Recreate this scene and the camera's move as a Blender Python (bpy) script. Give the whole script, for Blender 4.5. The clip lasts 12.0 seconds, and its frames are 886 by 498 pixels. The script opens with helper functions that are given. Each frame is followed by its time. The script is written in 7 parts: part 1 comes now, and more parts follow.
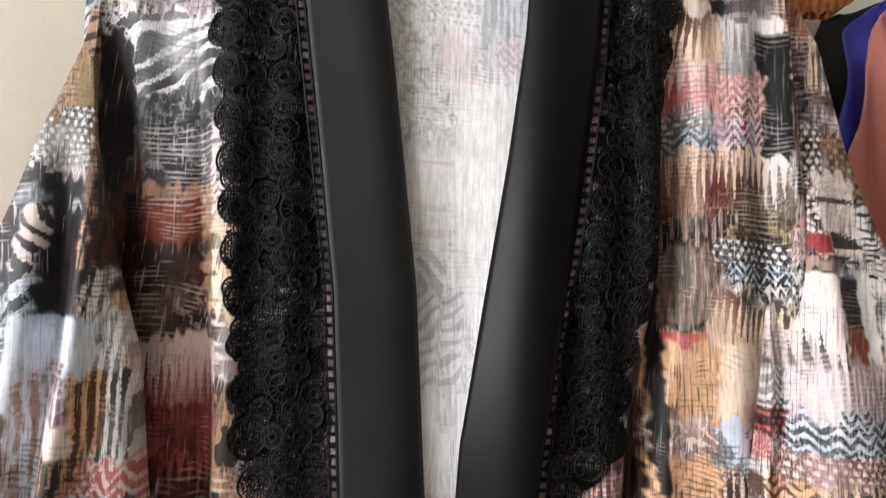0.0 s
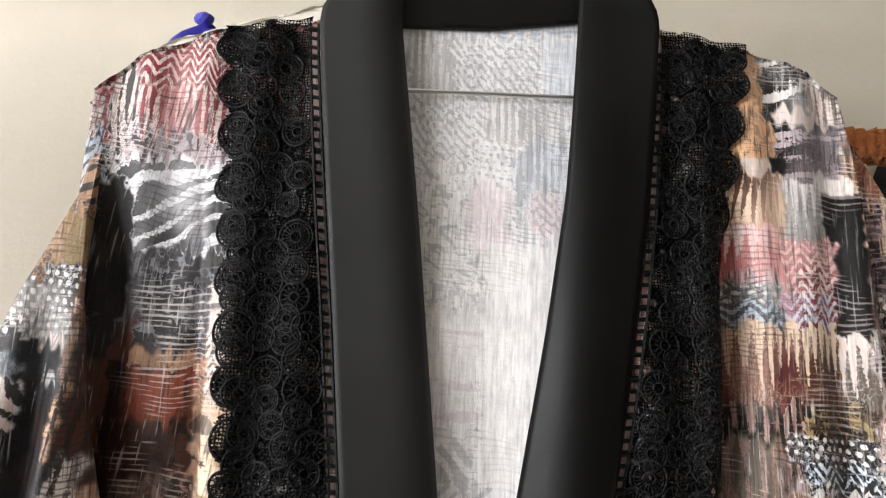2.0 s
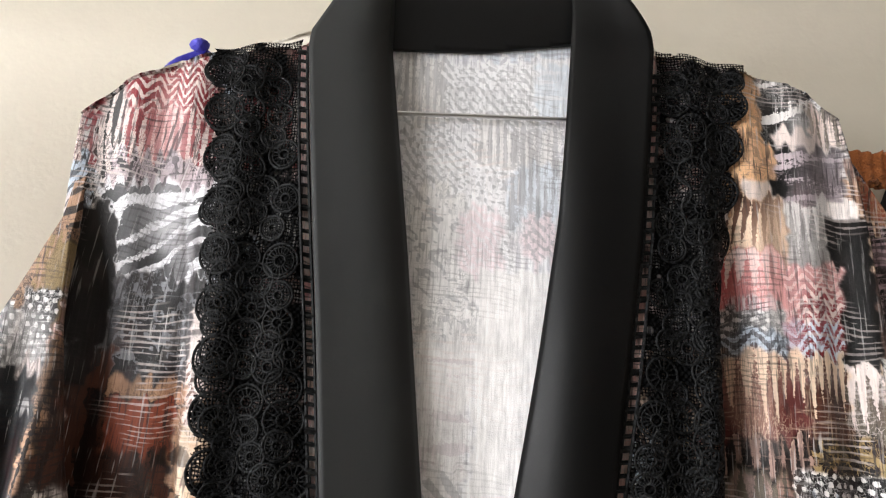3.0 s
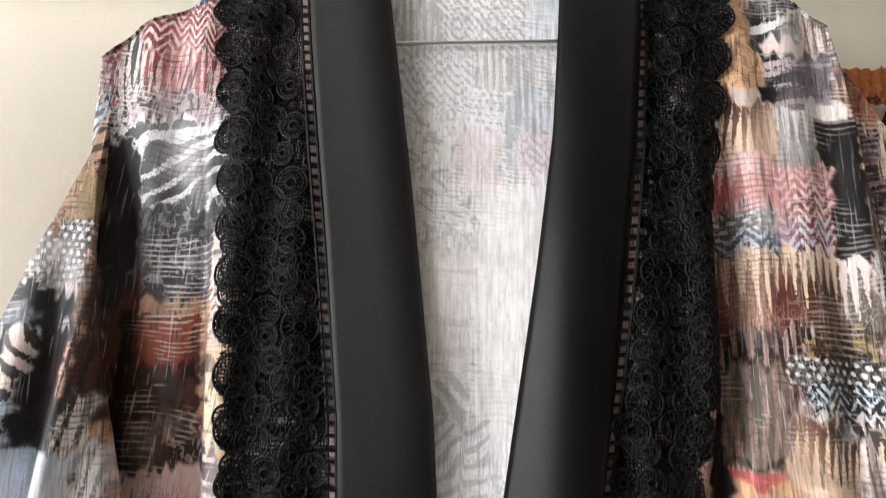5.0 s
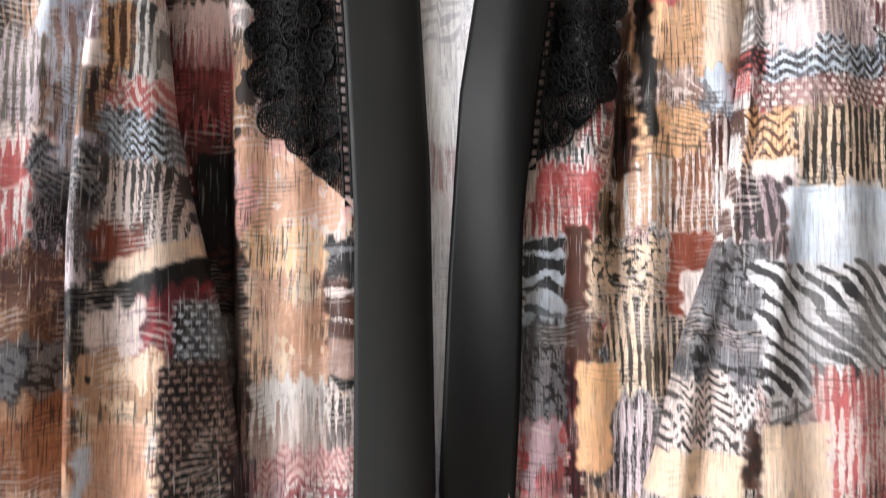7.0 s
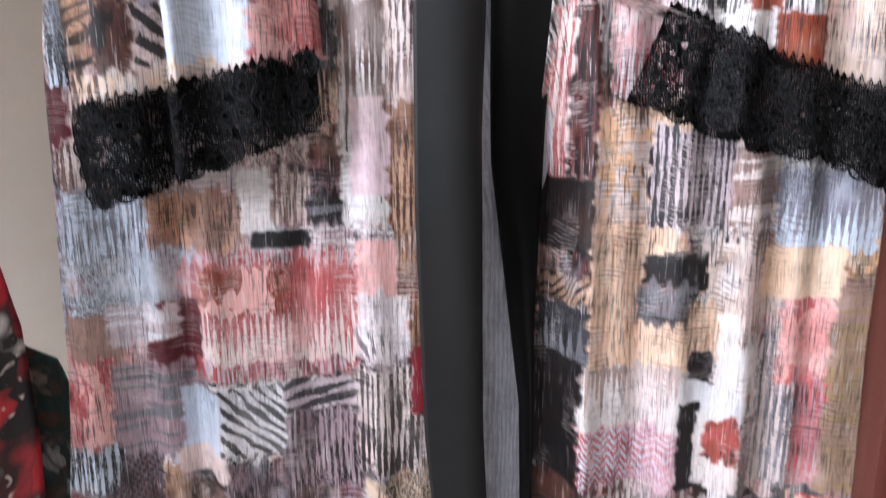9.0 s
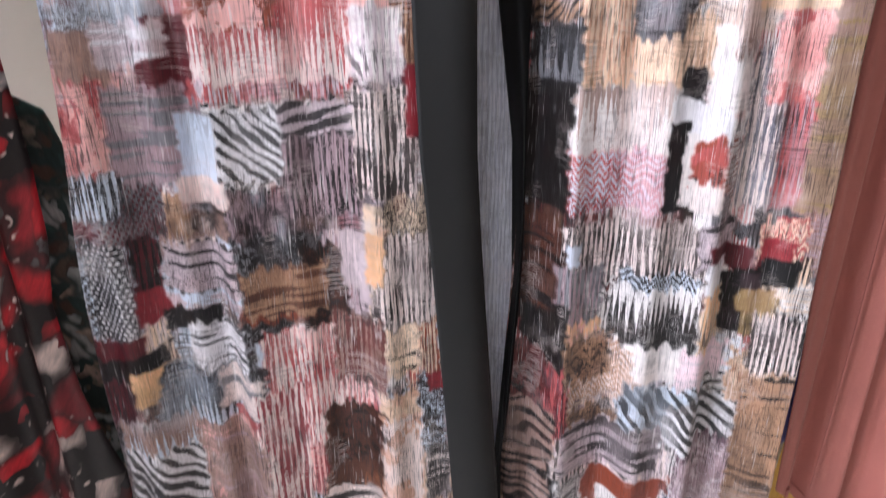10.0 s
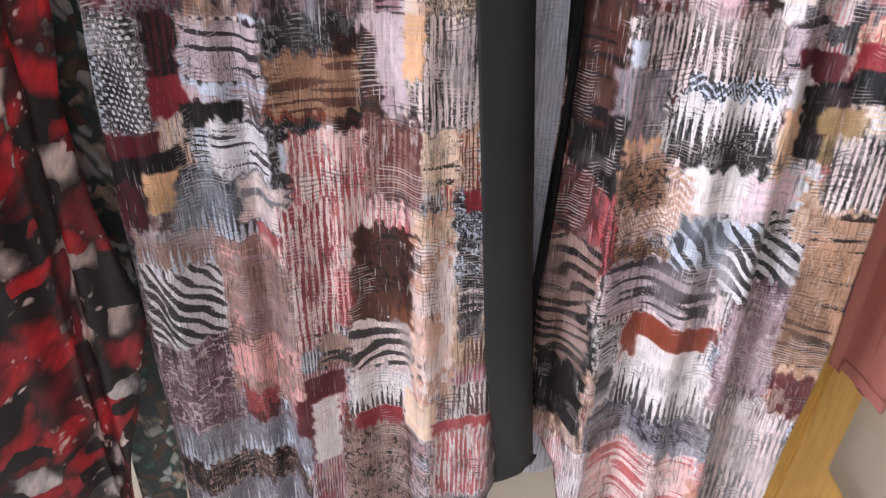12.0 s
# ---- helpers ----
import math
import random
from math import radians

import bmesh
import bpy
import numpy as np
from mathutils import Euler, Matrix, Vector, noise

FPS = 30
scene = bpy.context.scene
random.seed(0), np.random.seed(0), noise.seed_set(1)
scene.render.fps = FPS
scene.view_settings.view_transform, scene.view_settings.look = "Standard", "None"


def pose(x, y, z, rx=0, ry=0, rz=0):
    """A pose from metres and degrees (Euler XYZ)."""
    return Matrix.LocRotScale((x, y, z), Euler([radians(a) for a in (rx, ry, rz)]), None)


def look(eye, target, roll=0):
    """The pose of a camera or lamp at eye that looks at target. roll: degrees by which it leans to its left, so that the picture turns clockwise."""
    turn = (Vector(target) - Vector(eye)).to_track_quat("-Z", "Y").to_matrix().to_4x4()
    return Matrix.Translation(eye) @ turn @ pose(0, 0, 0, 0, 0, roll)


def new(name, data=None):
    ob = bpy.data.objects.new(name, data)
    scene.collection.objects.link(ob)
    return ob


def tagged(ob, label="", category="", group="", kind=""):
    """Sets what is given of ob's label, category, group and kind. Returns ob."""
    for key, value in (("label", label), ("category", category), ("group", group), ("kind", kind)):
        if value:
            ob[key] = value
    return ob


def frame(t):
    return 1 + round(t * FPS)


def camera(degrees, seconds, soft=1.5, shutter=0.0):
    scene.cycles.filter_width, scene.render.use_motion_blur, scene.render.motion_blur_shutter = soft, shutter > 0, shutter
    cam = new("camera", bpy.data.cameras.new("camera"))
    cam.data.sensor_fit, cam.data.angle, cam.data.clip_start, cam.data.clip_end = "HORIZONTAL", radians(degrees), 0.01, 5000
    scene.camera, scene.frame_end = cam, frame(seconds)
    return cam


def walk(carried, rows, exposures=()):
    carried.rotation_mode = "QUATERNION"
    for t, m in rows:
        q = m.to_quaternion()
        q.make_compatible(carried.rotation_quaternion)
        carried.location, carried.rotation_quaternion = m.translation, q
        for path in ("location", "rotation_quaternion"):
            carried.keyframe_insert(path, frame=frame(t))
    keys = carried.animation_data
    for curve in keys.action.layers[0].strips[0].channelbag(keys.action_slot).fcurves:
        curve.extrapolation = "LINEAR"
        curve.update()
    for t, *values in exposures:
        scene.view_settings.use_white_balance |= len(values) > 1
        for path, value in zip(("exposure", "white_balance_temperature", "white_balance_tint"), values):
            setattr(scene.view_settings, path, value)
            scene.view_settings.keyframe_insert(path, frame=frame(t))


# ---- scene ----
cam = camera(70.0, 12.0, soft=1.2, shutter=0.35)
PATH = [
    (0, (-0.026, -0.375, 1.362), (0.113, 1.611, 1.547), 1.4),
    (0.5, (-0.025, -0.381, 1.389), (0.168, 1.59, 1.673), 1.4),
    (1, (-0.043, -0.392, 1.406), (0.163, 1.566, 1.758), 2.0),
    (1.5, (-0.054, -0.367, 1.411), (0.126, 1.589, 1.788), 2.4),
    (2, (-0.033, -0.335, 1.421), (0.053, 1.615, 1.854), 3.1),
    (2.5, (-0.026, -0.325, 1.426), (0.022, 1.628, 1.853), 3.4),
    (2.7, (-0.024, -0.326, 1.425), (0.032, 1.619, 1.889), 3.5),
    (4.3, (-0.011, -0.319, 1.406), (-0.065, 1.593, 1.99), 2.7),
    (4.5, (-0.014, -0.323, 1.406), (-0.044, 1.605, 1.936), 2.5),
    (5, (-0.006, -0.334, 1.379), (-0.042, 1.607, 1.859), 1.5),
    (5.5, (-0.006, -0.353, 1.337), (-0.009, 1.605, 1.745), 0.8),
    (6, (-0.011, -0.359, 1.274), (0.073, 1.618, 1.568), 0.8),
    (6.5, (-0.013, -0.374, 1.228), (0.065, 1.614, 1.432), 0.3),
    (7, (-0.012, -0.393, 1.163), (0.065, 1.603, 1.246), 0.4),
    (7.2, (-0.008, -0.404, 1.137), (0.037, 1.594, 1.203), 0.4),
    (8.8, (-0.024, -0.441, 0.932), (-0.058, 1.551, 0.632), -0.4),
    (9, (-0.031, -0.444, 0.907), (-0.028, 1.535, 0.517), -0.1),
    (9.5, (-0.031, -0.453, 0.859), (-0.005, 1.459, 0.275), 0.3),
    (10, (-0.037, -0.476, 0.792), (0.001, 1.379, 0.045), -0.5),
    (10.5, (-0.044, -0.486, 0.733), (-0.001, 1.293, -0.182), 0.2),
    (11, (-0.045, -0.5, 0.695), (-0.012, 1.231, -0.307), 1.0),
    (11.5, (-0.051, -0.494, 0.682), (-0.018, 1.252, -0.293), 1.4),
    (12, (-0.053, -0.472, 0.668), (-0.075, 1.313, -0.233), 1.3),
]
walk(cam, [(t, look(eye, target, roll)) for t, eye, target, roll in PATH], [(0, -0.26, 6600, 10), (5.5, -0.26, 6600, 10), (7.2, -0.08, 6500, 12), (8.8, 0.10, 5900, 15), (12, 0.18, 6150, 20)])
WALL_Y = 0.224

# ---- light ----
world = bpy.data.worlds.new("world")
scene.world = world
world.use_nodes = True
sky = world.node_tree.nodes.new("ShaderNodeTexSky")
sky.sky_type, sky.sun_disc = "NISHITA", False
sky.sun_elevation, sky.sun_rotation = radians(40), radians(250)
world.node_tree.links.new(sky.outputs[0], world.node_tree.nodes["Background"].inputs[0])
world.node_tree.nodes["Background"].inputs[1].default_value = 0.1


def area_lamp(name, place, target, width, height, watts, colour):
    lamp = bpy.data.lights.new(name, "AREA")
    lamp.shape, lamp.size, lamp.size_y, lamp.energy, lamp.color = "RECTANGLE", width, height, watts, colour
    ob = new(name, lamp)
    ob.matrix_world = look(place, target)
    return ob


# daylight of the window in the side wall, in its opening
area_lamp("window_daylight", (-2.14, -1.30, 1.60), (0.0, 0, 1.20), 1.4, 1.0, 92, (0.95, 0.97, 1.0))

# ---- colours of the printed cloth ----
WHITE, BLACK, COAL, GREY = (0.80, 0.77, 0.76), (0.010, 0.010, 0.012), (0.035, 0.032, 0.034), (0.27, 0.27, 0.29)
RED, MAROON, TAN, BROWN = (0.42, 0.045, 0.065), (0.24, 0.025, 0.045), (0.52, 0.33, 0.22), (0.20, 0.075, 0.045)
CREAM, PINK, MAUVE, ICE = (0.80, 0.64, 0.50), (0.72, 0.43, 0.40), (0.44, 0.33, 0.36), (0.58, 0.64, 0.72)
RUST, UMBER, PEACH, SHELL = (0.42, 0.11, 0.055), (0.028, 0.016, 0.013), (0.62, 0.38, 0.27), (0.76, 0.66, 0.63)
ROSE, TAUPE, PLUM, APRICOT = (0.58, 0.15, 0.15), (0.42, 0.29, 0.25), (0.24, 0.15, 0.19), (0.74, 0.48, 0.29)
OCHRE, WINE, MOSS, INK = (0.40, 0.29, 0.14), (0.26, 0.07, 0.065), (0.22, 0.19, 0.15), (0.045, 0.05, 0.065)
# DOVE is a print tone and also white cloth dulled by shade
COPPER, DOVE = (0.40, 0.17, 0.08), (0.56, 0.48, 0.51)
PALE, SMOKE, BLUSH = (0.88, 0.87, 0.90), (0.30, 0.29, 0.34), (0.80, 0.64, 0.68)


# ---- materials ----
def material(name, colour=(0.5, 0.5, 0.5), rough=0.6):
    m = bpy.data.materials.new(name)
    m.use_nodes = True
    shader = m.node_tree.nodes["Principled BSDF"]
    shader.inputs["Base Color"].default_value = (*colour, 1)
    shader.inputs["Roughness"].default_value = rough
    return m


class Web:
    """Short hand for wiring a node tree."""

    def __init__(self, m):
        self.t = m.node_tree
        self.shader = self.t.nodes["Principled BSDF"]

    def node(self, kind, **ins):
        n = self.t.nodes.new("ShaderNode" + kind)
        for k, v in ins.items():
            self.put(n.inputs[k.replace("_", " ")], v)
        return n

    def put(self, socket, v):
        if isinstance(v, bpy.types.NodeSocket):
            self.t.links.new(v, socket)
        else:
            socket.default_value = v

    def math(self, op, a, b=0.0, c=0.0):
        n = self.t.nodes.new("ShaderNodeMath")
        n.operation = op
        for s, v in zip(n.inputs, (a, b, c)):
            self.put(s, v)
        return n.outputs[0]

    def step(self, v, lo, hi):
        n = self.t.nodes.new("ShaderNodeMapRange")
        n.interpolation_type = "SMOOTHSTEP"
        for s, w in zip(n.inputs, (v, lo, hi, 0.0, 1.0)):
            self.put(s, w)
        return n.outputs[0]

    def mix(self, f, a, b):
        n = self.t.nodes.new("ShaderNodeMix")
        n.data_type = "RGBA"
        for s, v in ((n.inputs[0], f), (n.inputs[6], a), (n.inputs[7], b)):
            self.put(s, (*v, 1) if isinstance(v, tuple) and len(v) == 3 else v)
        return n.outputs[2]

    def noise(self, vec, scale, detail=2.0, rough=0.5, distort=0.0):
        n = self.node("TexNoise", Vector=vec, Scale=scale, Detail=detail, Roughness=rough, Distortion=distort)
        return n.outputs[0]

    def scaled(self, vec, x, y, z=1.0):
        n = self.t.nodes.new("ShaderNodeVectorMath")
        n.operation = "MULTIPLY"
        self.put(n.inputs[0], vec)
        n.inputs[1].default_value = (x, y, z)
        return n.outputs[0]

    def split(self, vec):
        return self.node("SeparateXYZ", Vector=vec).outputs

    def bump(self, height, strength, distance):
        b = self.node("Bump", Strength=strength, Distance=distance, Height=height)
        self.t.links.new(b.outputs[0], self.shader.inputs["Normal"])

    def place(self):
        return self.node("TexCoord").outputs["Object"]


def print_material(name, strength=1.0):
    """Printed crepe: two inks a place, laid on in strokes, zebra bands, zigzags, rules, scribble, dots or blotches."""
    m = material(name, rough=0.5)
    w = Web(m)

    def attr(n):
        a = w.t.nodes.new("ShaderNodeAttribute")
        a.attribute_name = n
        return a
    place = attr("print_place").outputs["Vector"]
    busy = w.math("SUBTRACT", 1.0, w.math("MULTIPLY", attr("print_plain").outputs["Fac"], 0.7))
    soft = w.noise(place, 26.0, 3.0, 0.55)
    u, v, _ = w.split(place)
    shift = w.math("MULTIPLY", w.math("SUBTRACT", w.noise(w.scaled(place, 110, 26), 1.0, 2.0), 0.5), 0.005)
    # upright brush strokes
    grain = w.noise(w.scaled(place, 260, 20), 1.0, 3.0, 0.65)
    wave = w.math("SINE", w.math("MULTIPLY", w.math("ADD", u, shift), 2 * math.pi / 0.0043))
    strokes = w.step(w.math("ADD", w.math("MULTIPLY", wave, 0.55), w.math("MULTIPLY", w.math("SUBTRACT", grain, 0.5), 4.2)), -0.12, 0.28)
    # zebra
    swing = w.math("MULTIPLY", w.math("SUBTRACT", w.noise(w.scaled(place, 1.3, 0.9), 11.0, 2.0, 0.5), 0.5), 0.085)
    bands = w.math("SINE", w.math("MULTIPLY", w.math("ADD", w.math("ADD", v, swing), w.math("MULTIPLY", u, -0.45)), 2 * math.pi / 0.0100))
    zebra = w.step(w.math("ADD", bands, w.math("MULTIPLY", w.math("SUBTRACT", w.noise(place, 75.0, 3.0, 0.6), 0.5), 2.6)), 0.1, 0.5)
    # zigzag
    tri = w.math("PINGPONG", w.math("ADD", u, w.math("MULTIPLY", shift, 1.4)), 0.0042)
    rows = w.math("SINE", w.math("MULTIPLY", w.math("ADD", w.math("ADD", v, w.math("MULTIPLY", w.noise(place, 95.0, 2.0), 0.014)), w.math("MULTIPLY", tri, 1.5)), 2 * math.pi / 0.0085))
    zig = w.step(w.math("ADD", rows, w.math("MULTIPLY", w.math("SUBTRACT", w.noise(w.scaled(place, 190, 70), 1.0, 3.0, 0.65), 0.5), 6.0)), 0.0, 0.5)
    # level rules
    line = w.math("SINE", w.math("MULTIPLY", w.math("ADD", v, w.math("MULTIPLY", w.math("SUBTRACT", soft, 0.5), 0.02)), 2 * math.pi / 0.0044))
    rules = w.step(w.math("ADD", line, w.math("MULTIPLY", w.math("SUBTRACT", w.noise(w.scaled(place, 24, 170), 1.0, 2.0, 0.6), 0.5), 5.2)), 0.2, 0.6)
    # scribble
    scrib = w.step(w.noise(w.scaled(place, 1.25, 0.8), 360.0, 4.0, 0.7, 1.3), 0.46, 0.56)
    # dots
    dots = w.step(w.math("MULTIPLY", w.math("SINE", w.math("MULTIPLY", w.math("ADD", u, w.math("MULTIPLY", v, 0.15)), math.pi / 0.0034)),
                         w.math("SINE", w.math("MULTIPLY", w.math("ADD", v, shift), math.pi / 0.0036))), 0.0, 0.5)
    # blotches
    blot = w.step(w.noise(w.scaled(place, 1.2, 0.75), 85.0, 5.0, 0.68), 0.4, 0.66)
    one, two = attr("print_style").outputs["Color"], attr("print_style_two").outputs["Color"]
    r1, g1, b1 = w.node("SeparateColor", Color=one).outputs
    r2, g2, b2 = w.node("SeparateColor", Color=two).outputs
    a2 = attr("print_style_two").outputs["Alpha"]
    total = None
    for weight, mask in ((r1, strokes), (g1, zebra), (b1, zig), (r2, scrib), (g2, dots), (b2, blot), (a2, rules)):
        part_mask = w.math("MULTIPLY", weight, mask)
        total = part_mask if total is None else w.math("MAXIMUM", total, part_mask)
    # the inks fade in and out, and thin streaks run down through every motif
    fade = w.step(w.noise(w.scaled(place, 1.0, 0.6), 34.0, 4.0, 0.6), 0.28, 0.62)
    streak = w.noise(w.scaled(place, 430, 22), 1.0, 3.0, 0.7)
    cross = w.noise(w.scaled(place, 30, 420), 1.0, 3.0, 0.7)
    thin = w.math("MULTIPLY", w.step(w.math("MAXIMUM", streak, cross), 0.57, 0.68), w.math("MULTIPLY", busy, 0.6))
    total = w.math("MAXIMUM", w.math("MULTIPLY", total, w.math("ADD", 0.72, w.math("MULTIPLY", fade, 0.28))), thin)
    # loose pen lines that wind over the cloth, close in some places and absent in others
    pen = w.math("ABSOLUTE", w.math("SUBTRACT", w.noise(w.scaled(place, 1.2, 0.8), 240.0, 2.0, 0.6, 0.8), 0.5))
    total = w.math("MAXIMUM", total, w.math("MULTIPLY", w.step(pen, 0.040, 0.016), w.math("MULTIPLY", w.step(w.noise(place, 30.0, 2.0), 0.42, 0.60), w.math("MULTIPLY", busy, 0.75))))
    # the drawn fields, their edges broken by the weave
    field = attr("print_field").outputs["Fac"]
    grit = w.math("ADD", w.math("MULTIPLY", w.math("SUBTRACT", streak, 0.5), 0.55), w.math("MULTIPLY", w.math("SUBTRACT", w.noise(place, 540.0, 2.0, 0.6), 0.5), 1.0))
    total = w.math("MAXIMUM", total, w.math("MULTIPLY", w.step(w.math("ADD", field, grit), 0.46, 0.54), 0.95))
    ink = w.math("MULTIPLY", total, strength)
    colour = w.mix(ink, attr("print_ground").outputs["Color"], attr("print_ink").outputs["Color"])
    # fine dark and pale hatching over everything, thick in some places and thin in others
    where = w.noise(place, 21.0, 3.0, 0.6)
    up = w.noise(w.scaled(place, 640, 42), 1.0, 2.0, 0.6)
    level = w.noise(w.scaled(w.scaled(place, 1, 1), 46, 610), 1.0, 2.0, 0.6)
    lines = w.math("MAXIMUM", w.step(up, 0.53, 0.60), w.math("MULTIPLY", w.step(level, 0.56, 0.62), w.math("MULTIPLY", w.step(where, 0.45, 0.62), 0.6)))
    dark = w.math("MULTIPLY", lines, w.math("MULTIPLY", w.step(where, 0.30, 0.60), w.math("MULTIPLY", busy, 0.8)))
    colour = w.mix(w.math("MULTIPLY", dark, strength * strength), colour, (0.022, 0.016, 0.018))
    pale = w.math("MULTIPLY", w.math("MULTIPLY", w.step(w.noise(w.scaled(place, 520, 30), 1.0, 2.0, 0.6), 0.60, 0.66), w.step(where, 0.62, 0.40)), w.math("MULTIPLY", busy, 0.5))
    colour = w.mix(pale, colour, WHITE)
    # thin level lines, some pale and some dark, in drifts
    drift = w.noise(place, 17.0, 2.0, 0.5)
    ripple = w.math("SINE", w.math("MULTIPLY", w.math("ADD", v, w.math("MULTIPLY", w.noise(place, 16.0, 1.0), 0.03)), 2 * math.pi / 0.0031))
    ripple = w.step(w.math("ADD", ripple, w.math("MULTIPLY", w.math("SUBTRACT", cross, 0.5), 5.0)), 0.55, 0.85)
    colour = w.mix(w.math("MULTIPLY", ripple, w.math("MULTIPLY", w.step(drift, 0.54, 0.60), w.math("MULTIPLY", busy, 0.55 * strength))), colour, SHELL)
    colour = w.mix(w.math("MULTIPLY", ripple, w.math("MULTIPLY", w.step(drift, 0.46, 0.40), w.math("MULTIPLY", busy, 0.65 * strength * strength))), colour, (0.02, 0.016, 0.018))
    # uneven dye: small flecks over broad clouds
    fleck = w.math("ADD", w.math("MULTIPLY", w.noise(w.scaled(place, 2.2, 0.55), 210.0, 3.0, 0.6), 0.55), w.math("MULTIPLY", soft, 0.5))
    n = w.node("HueSaturation", Color=colour, Value=w.math("ADD", 0.05, w.math("ADD", fleck, w.math("MULTIPLY", streak, 0.9))))
    w.put(w.shader.inputs["Base Color"], n.outputs[0])
    w.shader.inputs["Sheen Weight"].default_value = 0.02
    w.shader.inputs["Specular IOR Level"].default_value = 0.35
    weave = w.math("ADD", w.noise(place, 1500.0, 2.0), w.math("MULTIPLY", w.noise(w.scaled(place, 60, 14), 1.0, 3.0), 1.5))
    w.bump(weave, 0.35, 0.0012)
    return m


def plain_cloth(name, colour, rough, wrinkle=0.3, spread=0.25, sheen=0.1, gloss=0.5):
    m = material(name, colour, rough)
    w = Web(m)
    p = w.place()
    cloud = w.noise(p, 14.0, 4.0, 0.6)
    fine = w.noise(p, 900.0, 2.0)
    n = w.node("HueSaturation", Color=(*colour, 1), Value=w.math("ADD", 1 - spread, w.math("MULTIPLY", w.math("ADD", cloud, w.math("MULTIPLY", fine, 0.35)), spread * 1.5)))
    w.put(w.shader.inputs["Base Color"], n.outputs[0])
    w.shader.inputs["Sheen Weight"].default_value = sheen
    w.shader.inputs["Specular IOR Level"].default_value = gloss
    w.bump(w.math("ADD", fine, w.math("MULTIPLY", w.noise(w.scaled(p, 40, 40, 9), 1.0, 3.0), 3.0)), wrinkle, 0.002)
    return m


def lace_material(name):
    """Black cord lace: a net with holes, through which the print shows."""
    m = material(name, (0.003, 0.003, 0.0032), 0.7)
    w = Web(m)
    w.shader.inputs["Specular IOR Level"].default_value = 0.05
    p = w.place()
    x, _, z = w.split(p)
    wob = w.math("MULTIPLY", w.math("SUBTRACT", w.noise(p, 160.0, 2.0), 0.5), 0.004)
    net = w.math("MULTIPLY", w.math("SINE", w.math("MULTIPLY", w.math("ADD", x, wob), math.pi / 0.0016)), w.math("SINE", w.math("MULTIPLY", w.math("ADD", z, wob), math.pi / 0.0018)))
    open_net = w.step(w.math("ABSOLUTE", net), 0.35, 0.6)
    region = w.step(w.noise(p, 75.0, 2.0), 0.44, 0.54)
    cells = w.node("TexVoronoi", Vector=w.scaled(p, 1, 0.2, 1), Scale=105.0)
    eyelet = w.step(cells.outputs["Distance"], 0.27, 0.16)
    eyelet = w.math("MULTIPLY", eyelet, w.step(w.noise(p, 30.0, 2.0), 0.44, 0.54))
    hole = w.math("MAXIMUM", w.math("MULTIPLY", w.math("MULTIPLY", open_net, region), 0.75), eyelet)
    clear = w.node("BsdfTransparent")
    both = w.node("MixShader", Fac=hole)
    w.t.links.new(w.shader.outputs[0], both.inputs[1])
    w.t.links.new(clear.outputs[0], both.inputs[2])
    w.t.links.new(both.outputs[0], w.t.nodes["Material Output"].inputs["Surface"])
    w.bump(w.math("ADD", net, w.noise(p, 500.0, 2.0)), 0.9, 0.001)
    return m


def thread_material(name):
    m = material(name, (0.006, 0.0062, 0.0067), 0.5)
    w = Web(m)
    # random paler specks: small highlights on the cord, put into its colour
    knot = w.step(w.noise(w.place(), 620.0, 2.0), 0.46, 0.62)
    w.put(w.shader.inputs["Base Color"], w.mix(knot, (0.001, 0.001, 0.001), (0.017, 0.0175, 0.019)))
    w.shader.inputs["Specular IOR Level"].default_value = 0.15
    w.bump(w.noise(w.place(), 1400.0, 2.0), 0.6, 0.0006)
    return m


def wall_material(name, colour):
    m = material(name, colour, 0.7)
    w = Web(m)
    p = w.place()
    tone = w.math("ADD", w.math("MULTIPLY", w.noise(p, 2.2, 4.0, 0.6), 0.16), w.math("MULTIPLY", w.noise(p, 45.0, 3.0), 0.06))
    n = w.node("HueSaturation", Color=(*colour, 1), Value=w.math("ADD", 0.89, tone))
    w.put(w.shader.inputs["Base Color"], n.outputs[0])
    w.bump(w.noise(p, 160.0, 4.0, 0.6), 0.15, 0.002)
    return m


def wood_material(name):
    m = material(name, (0.62, 0.36, 0.08), 0.42)
    w = Web(m)
    p = w.place()
    rings = w.noise(w.scaled(p, 90, 90, 7), 1.0, 4.0, 0.6, 0.6)
    w.put(w.shader.inputs["Base Color"], w.mix(w.step(rings, 0.35, 0.7), (0.82, 0.49, 0.10), (0.66, 0.35, 0.06)))
    w.bump(rings, 0.2, 0.001)
    return m


